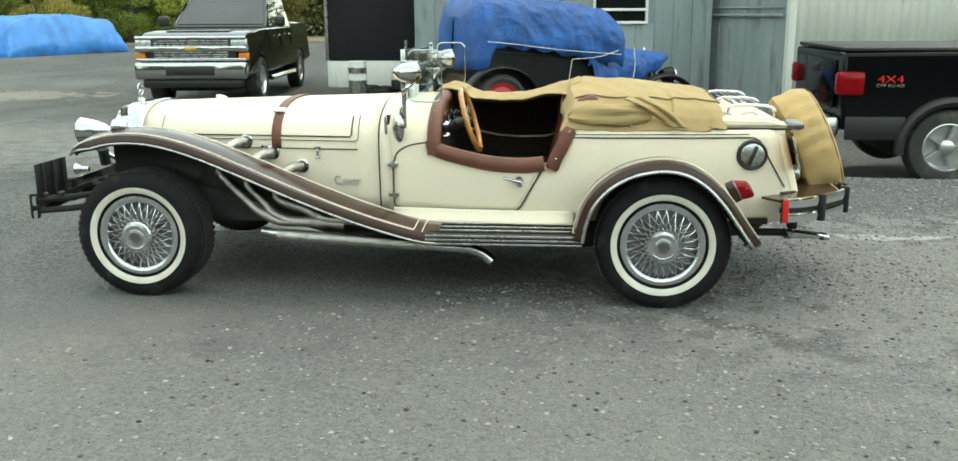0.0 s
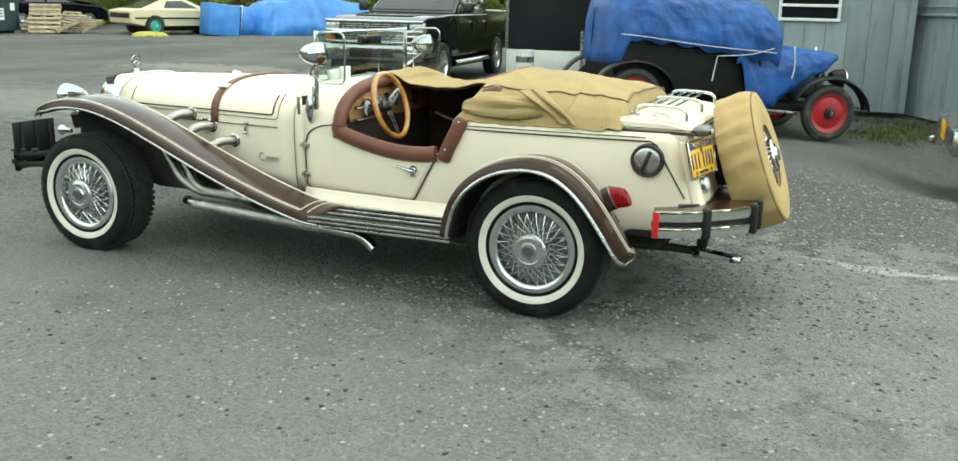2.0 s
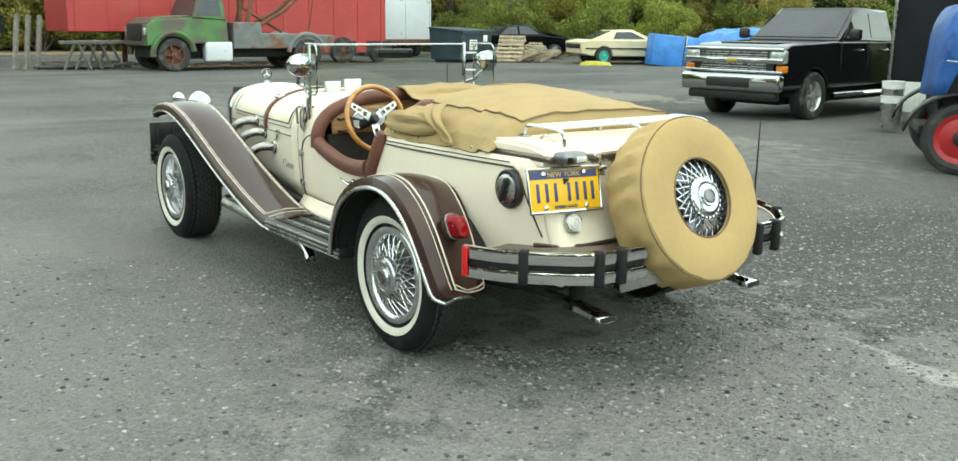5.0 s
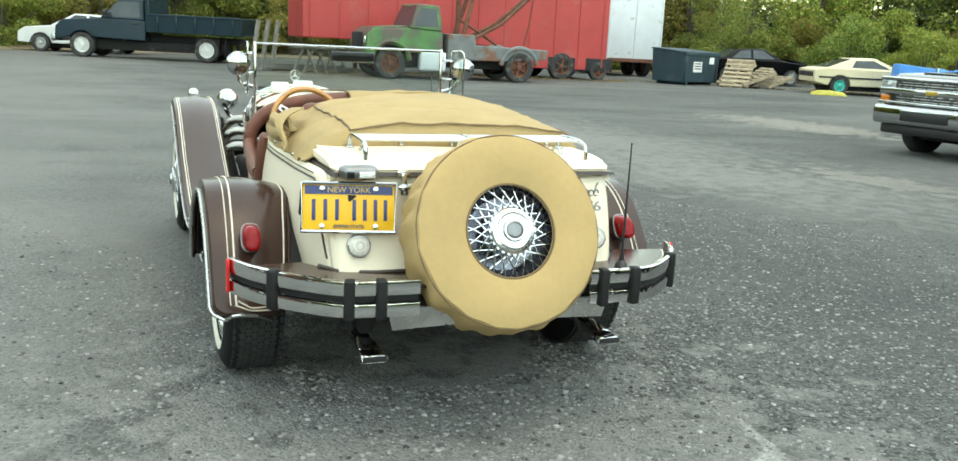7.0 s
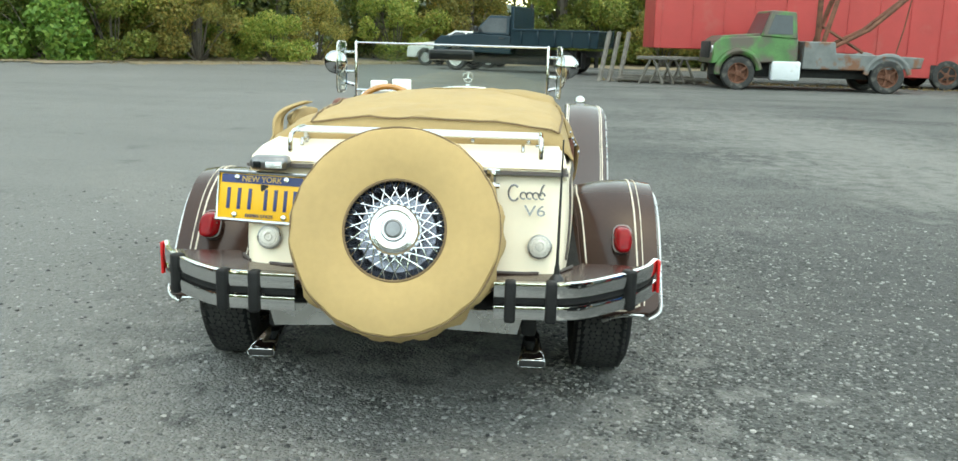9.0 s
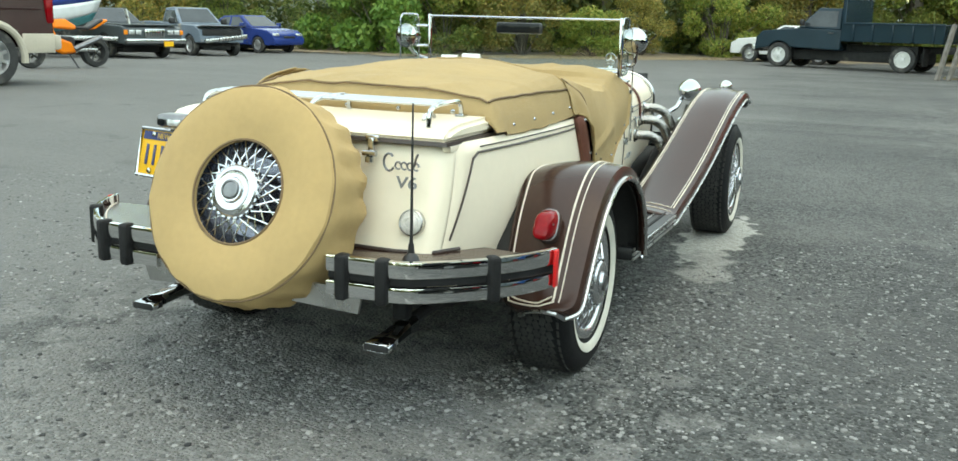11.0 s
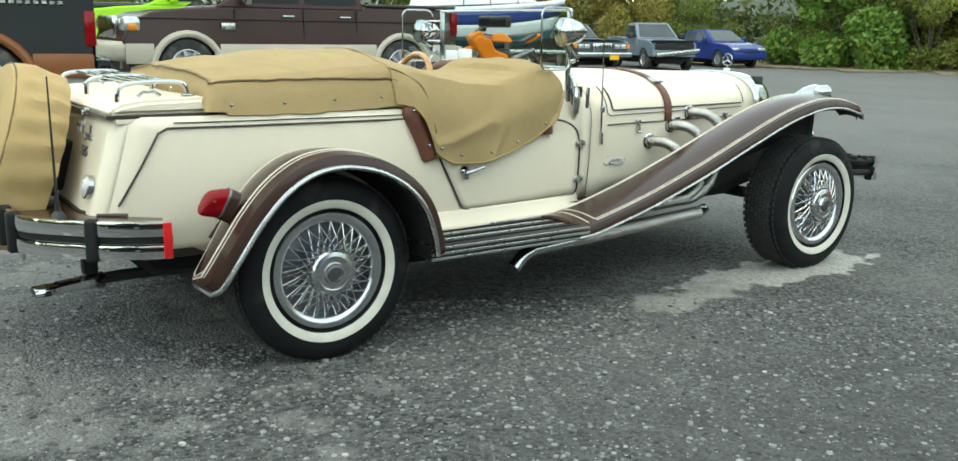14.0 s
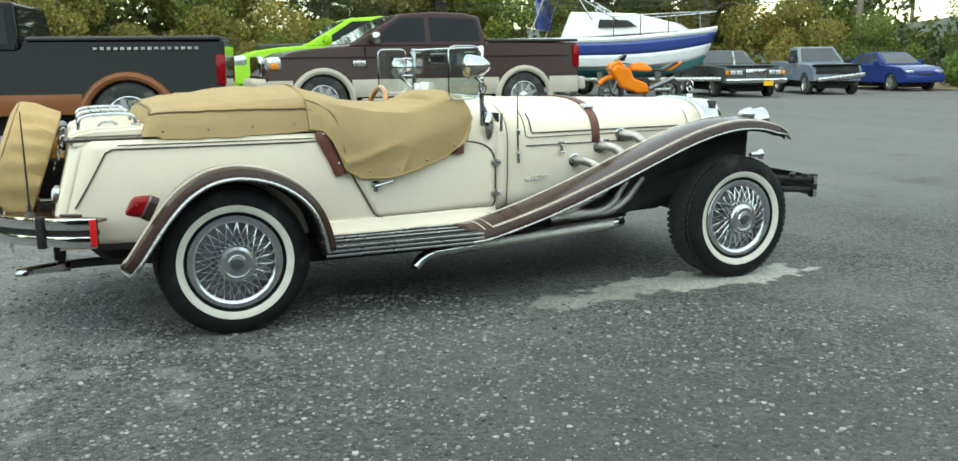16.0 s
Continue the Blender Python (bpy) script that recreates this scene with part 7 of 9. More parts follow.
handles(dump, (0.30,), 0.96, 1.18, BLACK)

white = vehicle("saloon_car", "white rounded saloon car", "car", -35.6, -2.0, -105, SEDAN, [(-1.55, 0.96), (-0.85, 1.40), (0.15, 1.42), (1.0, 0.97)],
                [[(-1.15, 1.02), (-0.78, 1.33), (-0.38, 1.36), (-0.38, 1.02)], [(-0.28, 1.02), (-0.28, 1.36), (0.12, 1.37), (0.62, 1.02)]], (-1.35, 1.35), 0.32, 0.88, WHITECAR, 0.28, ALLOY, 6)

# cream coupe with teal rims, and the dark wreck beside it
TEAL = mat("teal_rim", (0.05, 0.50, 0.42), 0.4)
rr = math.degrees(math.atan2(0.928, 0.371))
maz = vehicle("coupe", "pale cream sports coupe with teal wheels and no bonnet paint", "car", -22.05, 23.25, rr, [(-2.1, 0.40), (-2.12, 0.82), (-1.7, 0.90), (0.7, 0.88), (1.9, 0.72), (2.1, 0.60), (2.12, 0.30)],
              [(-1.75, 0.86), (-0.75, 1.24), (-0.05, 1.26), (0.85, 0.87)], [[(-0.85, 0.92), (-0.70, 1.16), (-0.10, 1.18), (0.45, 0.92)]], (-1.22, 1.22), 0.31, 0.83, CREAMCAR, 0.26, TEAL, 8, GREYGLASS)
part("rub_strip", B((0, -0.84, 0.58), (3.9, 0.02, 0.05)), BLACK, maz)
part("rub_strip", B((0, 0.84, 0.58), (3.9, 0.02, 0.05)), BLACK, maz)
part("tail_panel", B((-2.12, 0, 0.66), (0.03, 1.4, 0.16), 0.01), BLACK, maz)
wreck = vehicle("saloon_car", "black damaged saloon with crumpled front", "car", -28.0, 22.9, 75, SEDAN, [(-1.55, 0.96), (-0.85, 1.38), (0.15, 1.40), (0.95, 0.97)],
                [[(-1.15, 1.02), (-0.78, 1.31), (-0.38, 1.34), (-0.38, 1.02)], [(-0.28, 1.02), (-0.28, 1.34), (0.12, 1.35), (0.62, 1.02)]], (-1.32, 1.32), 0.31, 0.88, NAVYBLACK, 0.28, STEEL, 6)
part("crumpled_hood", B((1.6, 0, 0.96), (0.9, 1.5, 0.04), 0.01, Matrix.Rotation(0.2, 4, "Y")), NAVYBLACK, wreck)

# ---- vintage car under a blue tarpaulin ----
TARP = mat("blue_tarpaulin", (0.012, 0.090, 0.31), 0.45, var=0.35, scale=3, bump=0.8, bscale=34, rvar=0.1)
TARP.node_tree.nodes["Principled BSDF"].inputs["Specular IOR Level"].default_value = 0.30
TARP_L = mat("pale_blue_tarpaulin", (0.03, 0.22, 0.60), 0.42, var=0.2, scale=2.5, bump=0.5, bscale=20)
ROPE = mat("white_rope", (0.62, 0.62, 0.60), 0.8, var=0.15)
OLDBLACK = mat("old_black_enamel", (0.008, 0.008, 0.009), 0.4, var=0.3, scale=5, dirt=(0.03, 0.028, 0.026), dirt_amt=0.04)
OLDBLACK.node_tree.nodes["Principled BSDF"].inputs["Specular IOR Level"].default_value = 0.25
REDRIM = mat("red_enamel", (0.40, 0.016, 0.022), 0.4, var=0.12, scale=8)

ant = thing("vintage_car", "black vintage car with red disc wheels half covered by blue tarpaulin", "car", -0.43, 7.84, ground_z(-0.2, 7.5), 33, "parked vehicles")
AR = 0.36
for x in (-1.14, 1.07):
    for s in (-1, 1):
        m = Matrix.Translation((x * 1.19, s * 0.70, AR)) @ Matrix.Rotation(-s * math.pi / 2, 4, "X")
        w = part("wheel", lathe(bmesh.new(), [(0.255, 0.03), (0.25, 0.045), (0.235, 0.04), (0.20, 0.02), (0.10, 0.045), (0.0, 0.045)], 36, m), REDRIM, ant, "red disc wheel")
        part("tyre", lathe(bmesh.new(), [(0.25, -0.05), (0.30, -0.065), (0.345, -0.05), (AR, -0.02), (AR, 0.02), (0.345, 0.05), (0.30, 0.065), (0.25, 0.045)], 40, m), BG_TYRE, w)
        part("hub_cap", lathe(bmesh.new(), [(0.075, 0.045), (0.07, 0.07), (0.05, 0.075), (0.045, 0.10), (0.0, 0.105)], 24, m), BLACK, w)
        part("cap_badge", lathe(bmesh.new(), [(0.03, 0.104), (0.0, 0.108)], 16, m), STEEL, w)
        # cycle fender
        fpts = [(x + 0.46 * math.cos(t), AR - 0.02 + 0.46 * math.sin(t)) for t in (lin(0.15, 2.9, 14) if x > 0 else lin(0.3, 3.05, 14))]
        fb = bmesh.new()
        grid(fb, lambda i, v: Vector((fpts[i][0], s * (0.60 + 0.20 * v), fpts[i][1] + 0.03 * math.sin(v * math.pi))), range(14), lin(0, 1, 6))
        part("fender", fb, OLDBLACK, ant, thick=0.015)
tub = part("body", P([(-1.30, 0.42), (-1.36, 0.70), (-1.32, 1.12), (0.28, 1.12), (0.30, 0.42)], lambda px, pz: 0.62 - 0.05 * max(0, (0.7 - pz))), OLDBLACK, ant, bev=0.05)
part("belt_moulding", B((-0.52, -0.625, 0.98), (1.58, 0.02, 0.02), 0.005), OLDBLACK, tub)
part("bonnet", P([(0.30, 0.50), (0.30, 1.10), (1.08, 1.03), (1.10, 0.50)], lambda px, pz: (0.44 - 0.10 * (px - 0.3)) * (1 - 0.5 * max(0, pz - 0.9) / 0.2)), OLDBLACK, ant, bev=0.06)
rad = part("radiator_shell", B((1.15, 0, 0.82), (0.09, 0.56, 0.52), 0.06, None, 3), STEEL, ant, "nickel radiator shell")
part("radiator_core", B((1.20, 0, 0.80), (0.01, 0.44, 0.42), 0.02), BLACK, rad)
part("radiator_cap", lathe(bmesh.new(), [(0.04, 0.0), (0.04, 0.03), (0.02, 0.05), (0.012, 0.09), (0, 0.09)], 14, Matrix.Translation((1.15, 0, 1.08))), STEEL, rad)
for s in (-1, 1):
    hm = Matrix.Translation((1.30, s * 0.40, 0.80)) @ Matrix.Rotation(math.pi / 2, 4, "Y")
    hl = part("headlamp", lathe(bmesh.new(), [(0.0, -0.14), (0.07, -0.12), (0.11, -0.05), (0.12, 0.02), (0.11, 0.03)], 24, hm), OLDBLACK, ant, "black drum headlamp")
    part("headlamp_rim", lathe(bmesh.new(), [(0.122, 0.015), (0.122, 0.035), (0.105, 0.04), (0.0, 0.045)], 24, hm), STEEL, hl)
    part("running_board", B((-0.03, s * 0.72, 0.335), (1.35, 0.22, 0.035), 0.008), OLDBLACK, ant)
    part("board_trim", B((-0.03, s * 0.835, 0.34), (1.30, 0.012, 0.030), 0.004), STEEL, ant)
part("front_bumper", T([(1.45, -0.62, 0.46), (1.56, -0.35, 0.46), (1.58, 0.0, 0.46), (1.56, 0.35, 0.46), (1.45, 0.62, 0.46)], 0.028, 8), STEEL, ant)
for s in (-1, 1):
    part("frame_horn", T([(1.1, s * 0.30, 0.42), (1.54, s * 0.34, 0.45)], 0.028, 8), OLDBLACK, ant)
part("axle", T([(1.14, -0.65, 0.36), (1.14, 0.65, 0.36)], 0.03), BLACK_M, ant)
part("axle", T([(-1.14, -0.65, 0.36), (-1.14, 0.65, 0.36)], 0.05), BLACK_M, ant)
part("chassis", B((-0.1, 0, 0.38), (2.7, 0.8, 0.10), 0.02), BLACK_M, ant)


def crumple(p, k=1.0):
    q = Vector((p.x * 5.0 + p.z * 2.0, p.y * 5.0, p.z * 2.2))
    n = noise.noise(p * 2.2) * 0.022 + (0.22 - abs(noise.noise(q))) * 0.055 + (0.2 - abs(noise.noise(p * 11 + Vector((1, 6, 2))))) * 0.016 + (0.2 - abs(noise.noise(q * 2.3 + Vector((4, 2, 9))))) * 0.022
    return n * k


def roof_tarp(x, a):
    """a: 0 at the near hem, 1 at the far hem."""
    hem = 1.085 - 0.075 * (x + 1.5) + 0.012 * math.sin(x * 7) + 0.02 * math.sin(x * 23 + 1) - 0.34 * ease((-1.22 - x) / 0.12) - 0.10 * max(0, x + 0.1)
    t = a * math.pi
    zt = 1.70 - 0.06 * abs(x + 0.5)
    w = 0.70
    c, sn = math.cos(t), math.sin(t)
    y = -w * math.copysign(abs(c) ** 0.45, c)
    z = hem + (zt - hem) * abs(sn) ** 0.5
    p = Vector((x, y, z))
    out = Vector((0, -c, sn * 0.7))
    if x > 0.22:
        p.z -= 0.9 * (x - 0.22) * sn ** 0.5
    if x < -1.32:
        k = (-1.32 - x) / 0.14
        p.z -= 0.30 * k * k * sn ** 0.5
        p.y *= 1 - 0.97 * k ** 3
    return p + out * crumple(p, 1.1)


trp = thing("tarpaulin", "crumpled blue plastic tarpaulin tied over the vintage car", "tarpaulin", -0.43, 7.84, ground_z(-0.2, 7.5), 33)
part("roof_sheet", G(roof_tarp, lin(-1.46, 0.42, 90), lin(0, 1, 90)), TARP, trp, thick=0.004, offset=0)


def hood_tarp(x, a):
    hem = float(np.interp(x, [0.0, 0.12, 0.28, 0.5, 0.7, 0.9, 1.05, 1.16], [0.90, 0.45, 0.26, 0.42, 0.62, 0.78, 0.90, 1.0])) + 0.03 * math.sin(x * 23)
    t = a * math.pi
    c, sn = math.cos(t), math.sin(t)
    zt = 1.17 - 0.05 * x + 0.25 * max(0, 0.25 - x)
    flare_w = 0.53 + 0.20 * max(0.0, 0.8 - x)
    y = -flare_w * math.copysign(abs(c) ** 0.42, c)
    z = hem + (zt - hem) * abs(sn) ** 0.55
    p = Vector((x, y, z))
    return p + Vector((0, -c, sn * 0.5)) * crumple(p, 1.1)


part("bonnet_sheet", G(hood_tarp, lin(-0.06, 1.17, 60), lin(0, 1, 80)), TARP, trp, thick=0.004, offset=0)
part("rope", T([Vector((x, -0.745 - 0.01 * math.sin(x * 3), 1.105 + 0.008 * math.sin(x * 4) - 0.035 * (x + 1.5))) for x in lin(-1.36, 0.35, 20)], 0.0055, 6), ROPE, trp, "thin white rope")
part("rope", T(smooth_path([(0.33, -0.72, 1.10), (0.05, -0.74, 1.00), (-0.28, -0.73, 0.95)], 6) + smooth_path([(-0.29, -0.73, 0.94), (-0.30, -0.725, 0.80), (-0.31, -0.72, 0.64)], 4), 0.0055, 6), ROPE, trp)
part("rope", T([Vector((0.62 + 0.02 * math.sin(z * 9), -0.62, z)) for z in lin(0.75, 1.15, 8)], 0.007, 6), ROPE, trp)

for root in (ant, trp):
    root.matrix_basis = pose(-0.57, 7.95, -0.15, 0, 4.2, 33)
    for o in root.children_recursive:
        if o.name.split(".")[0] not in ("wheel", "tyre", "hub_cap", "cap_badge"):
            o.data.transform(Matrix.Diagonal((1.19, 1, 1, 1)))

# ---- buildings on the +y side ----
BLUEWALL = mat("weathered_blue_grey_boards", (0.24, 0.285, 0.295), 0.7, var=0.12, scale=1.2, bump=0.15, bscale=30, dirt=(0.16, 0.18, 0.18), dirt_amt=0.10, dirt_scale=1.6, stretch=(3, 3, 0.6))
WHITEMETAL = mat("white_corrugated_steel", (0.62, 0.63, 0.58), 0.45, var=0.06, scale=2, dirt=(0.45, 0.43, 0.36), dirt_amt=0.05, stretch=(2, 2, 0.5))
CONCRETE = mat("grey_concrete", (0.42, 0.42, 0.40), 0.85, var=0.15, scale=5, bump=0.3, bscale=60)

shop = thing("workshop", "blue-grey painted workshop with vertical board siding and a window", "building", 0, 10.75, -0.1, 0, kind="structure")
wall = part("wall", B((-0.6, 0.14, 2.2), (4.9, 0.2, 4.4)), BLUEWALL, shop)
for k in range(16):
    x = -3.0 + 0.305 * k
    if not -0.1 < x < 0.85:
        part("board", B((x + 0.15, 0.03, 2.2), (0.296, 0.022, 4.4), 0.004), BLUEWALL, shop)
    else:
        part("board", B((x + 0.15, 0.03, 0.66), (0.296, 0.022, 1.32), 0.004), BLUEWALL, shop)
        part("board", B((x + 0.15, 0.03, 3.3), (0.296, 0.022, 2.2), 0.004), BLUEWALL, shop)
win = part("window", B((0.40, 0.02, 1.77), (0.80, 0.02, 0.86)), DARKGLASS, shop)
for z in (1.34, 1.55, 1.77, 1.99, 2.20):
    part("window_frame", B((0.40, -0.005, z), (0.90, 0.05, 0.045), 0.008), PLATEWHITE, win)
for x in (-0.03, 0.83):
    part("window_frame", B((x, -0.004, 1.77), (0.045, 0.05, 0.90), 0.008), PLATEWHITE, win)
part("roof", B((-0.6, 2.2, 4.45), (5.4, 5.0, 0.12)), DARKTRIM, shop)
part("corner_board", B((1.84, 0.02, 2.2), (0.10, 0.06, 4.4), 0.01), BLUEWALL, shop)

shed = thing("shed", "white corrugated steel shed with blue-grey end wall", "building", 2.85, 9.54, -0.15, 30.7, kind="structure")
part("end_wall", B((0.08, 2.2, 2.2), (0.14, 4.4, 4.4)), BLUEWALL, shed)
for z, t in ((1.62, 0.03), (1.50, 0.05)):
    part("pipe", T([(-0.03, 0.1, z), (-0.03, 4.2, z)], t * 0.5, 8), BLUEWALL, shed)
for y in lin(0.3, 4.2, 7):
    part("panel_joint", B((0.003, y, 2.2), (0.012, 0.02, 4.4)), BLUEWALL, shed)
part("corner_post", B((0.03, -0.02, 2.2), (0.14, 0.08, 4.4), 0.01), WHITEMETAL, shed)
cor = bmesh.new()
prev = None
for k in range(0, 321):
    x = 0.10 + k * 0.033
    d = (0.0, 0.0, 0.022, 0.022, 0.0, 0.0)[k % 6]
    row = [cor.verts.new((x, -0.03 - d, z)) for z in (0.05, 4.4)]
    if prev:
        cor.faces.new((prev[0], row[0], row[1], prev[1]))
    prev = row
part("front_wall", cor, WHITEMETAL, shed, thick=0.01)
part("backing_wall", B((5.4, 0.10, 2.2), (10.6, 0.12, 4.4)), WHITEMETAL, shed)
part("roof", B((5.3, 3.0, 4.46), (11.0, 6.6, 0.12)), DARKTRIM, shed)
part("footing", B((5.4, -0.06, -0.20), (10.6, 0.10, 0.58)), CONCRETE, shed)

BLACKPANEL = mat("matt_black_panel", (0.013, 0.014, 0.016), 0.7, var=0.2, scale=2)
BLACKPANEL.node_tree.nodes["Principled BSDF"].inputs["Specular IOR Level"].default_value = 0.2
tr = thing("box_trailer", "black enclosed trailer with a pale lower skirt", "trailer", -3.35, 13.6, 0.0, 0)
part("box", B((0, 0, 1.95), (2.7, 4.8, 2.7), 0.03), BLACKPANEL, tr)
part("skirt", B((0, -2.38, 0.36), (2.66, 0.05, 0.46), 0.01), WHITEMETAL, tr)
part("skirt", B((-1.33, 0, 0.36), (0.05, 4.7, 0.46), 0.01), WHITEMETAL, tr)
part("trim", B((-1.33, -2.40, 1.95), (0.06, 0.05, 2.7), 0.01), STEEL, tr)
part("coupling", T([(0.3, -2.4, 0.35), (0.35, -3.0, 0.42)], 0.05, 8), BLACK_M, tr)
part("jack", T([(0.10, -2.55, 0.0), (0.10, -2.55, 0.95)], 0.035, 10), STEEL, tr)
for s in (-1, 1):
    bg_wheel(tr, 0.0, s, 0, 0.35, 1.25, STEEL, 5)

scrap = thing("engine_part", "pile of greasy engine parts by the trailer", "scrap", -3.35, 10.75, 0.0)
rnd = random.Random(4)
for k in range(9):
    x, y, q = rnd.uniform(-0.55, 0.55), rnd.uniform(-0.2, 0.2), rnd.uniform(0.10, 0.22)
    part("casting", B((x, y, q * 0.5 + (0.15 if k > 5 else 0)), (q * 1.3, q, q), 0.03, Matrix.Rotation(rnd.random() * 3, 4, "Z")), BLACK_M, scrap)
bk = thing("bucket_stack", "stack of white plastic buckets", "bucket", -3.85, 9.85, 0.0)
for k in range(4):
    m = Matrix.Translation((0, 0, 0.10 * k))
    part("bucket", lathe(bmesh.new(), [(0.0, 0.002), (0.125, 0.002), (0.150, 0.34), (0.158, 0.345), (0.158, 0.36), (0.148, 0.36), (0.125, 0.02)], 28, m), PLATEWHITE if k % 2 else STEEL, bk)

# ---- far side: tow truck, trailers, bin, pallets ----
GREEN = mat("chalky_green_paint", (0.050, 0.150, 0.036), 0.5, var=0.3, scale=2, dirt=(0.075, 0.060, 0.045), dirt_amt=0.30, dirt_scale=1.6)
OLDGREY = mat("weathered_grey_steel", (0.15, 0.16, 0.16), 0.6, var=0.2, scale=3, dirt=(0.17, 0.075, 0.04), dirt_amt=0.16, dirt_scale=3.5)
RUST = mat("rusty_steel", (0.14, 0.055, 0.032), 0.8, var=0.35, scale=6, bump=0.3, bscale=60)
REDBOX = mat("faded_red_panels", (0.40, 0.038, 0.038), 0.5, var=0.08, scale=1.5, dirt=(0.38, 0.07, 0.06), dirt_amt=0.1, dirt_scale=1.2)
WHITEBOX = mat("white_trailer_panels", (0.60, 0.63, 0.66), 0.5, var=0.06, scale=1.5, dirt=(0.40, 0.40, 0.36), dirt_amt=0.06)
BINBLUE = mat("dark_blue_bin", (0.018, 0.045, 0.060), 0.5, var=0.2, scale=3, dirt=(0.05, 0.06, 0.06), dirt_amt=0.08)
PALE_WOOD = mat("weathered_pallet_wood", (0.42, 0.34, 0.23), 0.8, var=0.25, scale=6, bump=0.3, bscale=50, piece=0.35)
GREYWOOD = mat("grey_timber", (0.17, 0.155, 0.135), 0.85, var=0.3, scale=6, bump=0.3, bscale=50, piece=0.3)

tow = vehicle("tow_truck", "old green and grey tow truck with rusty boom", "truck", -24.05, 8.48, -90,
              [(0.45, 0.80), (0.45, 1.45), (1.35, 1.50), (2.55, 1.42), (2.75, 1.25), (2.80, 0.70)],
              [(0.47, 1.42), (0.52, 2.16), (1.20, 2.20), (1.48, 1.48)], [[(0.62, 1.55), (0.64, 2.06), (1.12, 2.08), (1.32, 1.55)]], (-2.05, 2.05), 0.46, 1.05, GREEN, 0.74, RUST, 5, GREYGLASS, z=0.0)
part("hood", P([(1.45, 1.44), (1.46, 1.56), (2.50, 1.47), (2.72, 1.30)], 0.80), GREEN, tow, bev=0.03)
part("grille", B((2.80, 0, 1.08), (0.06, 1.15, 0.46), 0.03), BLACK_M, tow)
for s in (-1, 1):
    part("front_fender", T([(2.05 + 0.58 * math.cos(t), s * 1.0, 0.48 + 0.60 * math.sin(t)) for t in lin(-0.1, 3.0, 14)], 0.09, 8), GREEN, tow)
    part("fuel_tank", B((0.75, s * 0.90, 0.55), (0.80, 0.35, 0.55), 0.06, None, 3), WHITEBOX, tow, "white fuel tank")
    part("rear_fender", T([(-2.05 + 0.60 * math.cos(t), s * 0.98, 0.46 + 0.58 * math.sin(t)) for t in lin(0.1, 3.0, 12)], 0.08, 8), OLDGREY, tow)
    part("headlamp", B((2.76, s * 0.75, 1.10), (0.08, 0.24, 0.22), 0.06), HEADLIGHT, tow)
    part("boom_leg", T([(-0.30, s * 0.45, 1.0), (-0.75, s * 0.25, 2.6), (-0.95, s * 0.15, 3.2)], 0.07, 6), RUST, tow)
    part("boom_stay", T([(-0.45, s * 0.4, 1.1), (-1.7, s * 0.25, 1.75), (-3.0, s * 0.12, 2.9)], 0.06, 6), RUST, tow)
part("tow_body", P([(-2.95, 0.72), (-3.0, 1.02), (-0.60, 1.08), (-0.55, 1.38), (0.28, 1.38), (0.30, 0.62), (-1.2, 0.62)], 1.02), OLDGREY, tow, bev=0.03)
part("mast", T([(-0.35, 0, 1.1), (-0.35, 0, 3.0)], 0.08, 8), RUST, tow)
part("cable", T([(-2.9, 0, 2.8), (-2.75, 0, 1.8), (-2.6, 0, 1.1)], 0.02, 6), RUST, tow)
part("cross_brace", T([(-0.4, -0.3, 1.9), (-1.6, 0.2, 1.1)], 0.05, 6), RUST, tow)

rt = thing("box_trailer", "long faded red box trailer with ribbed sides", "trailer", -27.7, 9.95, 0.0, 90)
part("box", P([(-5.45, 1.05), (-5.45, 3.9), (5.45, 3.9), (5.45, 0.36), (1.5, 0.36), (1.2, 1.05)], 1.28), REDBOX, rt, bev=0.03)
for k in range(12):
    x = -5.2 + 0.95 * k
    part("rib", B((x, -1.29, 2.2 if x > 1.4 else 2.48), (0.05, 0.03, 3.5 if x > 1.4 else 2.8)), REDBOX, rt)
for x in (3.67, 5.15):
    for s in (-1, 1):
        bg_wheel(rt, x, s, 0, 0.46 if x == 3.67 else 0.34, 1.20, RUST, 5)
    part("wheel_cutout", B((x, -1.285, 0.55), (1.05, 0.02, 0.45), 0.008), BLACK_M, rt)
part("bumper_step", B((5.55, -0.5, 0.35), (0.10, 1.6, 0.10), 0.02), RUST, rt)
part("landing_leg", B((-3.2, -0.9, 0.52), (0.14, 0.14, 1.05), 0.01), RUST, rt)
part("landing_leg", B((-3.2, 0.9, 0.52), (0.14, 0.14, 1.05), 0.01), RUST, rt)

wt = thing("box_trailer", "white van trailer with vines on its end", "trailer", -34.8, 19.2, 0.0, 0)
part("box", B((0, 0, 2.35), (7.6, 2.6, 3.3), 0.03), WHITEBOX, wt)
for y in (-1.22, 0.0, 1.22):
    part("door_post", B((3.82, y, 2.35), (0.04, 0.05, 3.2)), WHITEBOX, wt)
part("sill", B((3.75, 0, 0.68), (0.2, 2.5, 0.16), 0.02), RUST, wt)
for s in (-1, 1):
    for x in (1.6, 2.8):
        bg_wheel(wt, x, s, 0, 0.46, 1.05, RUST, 5)

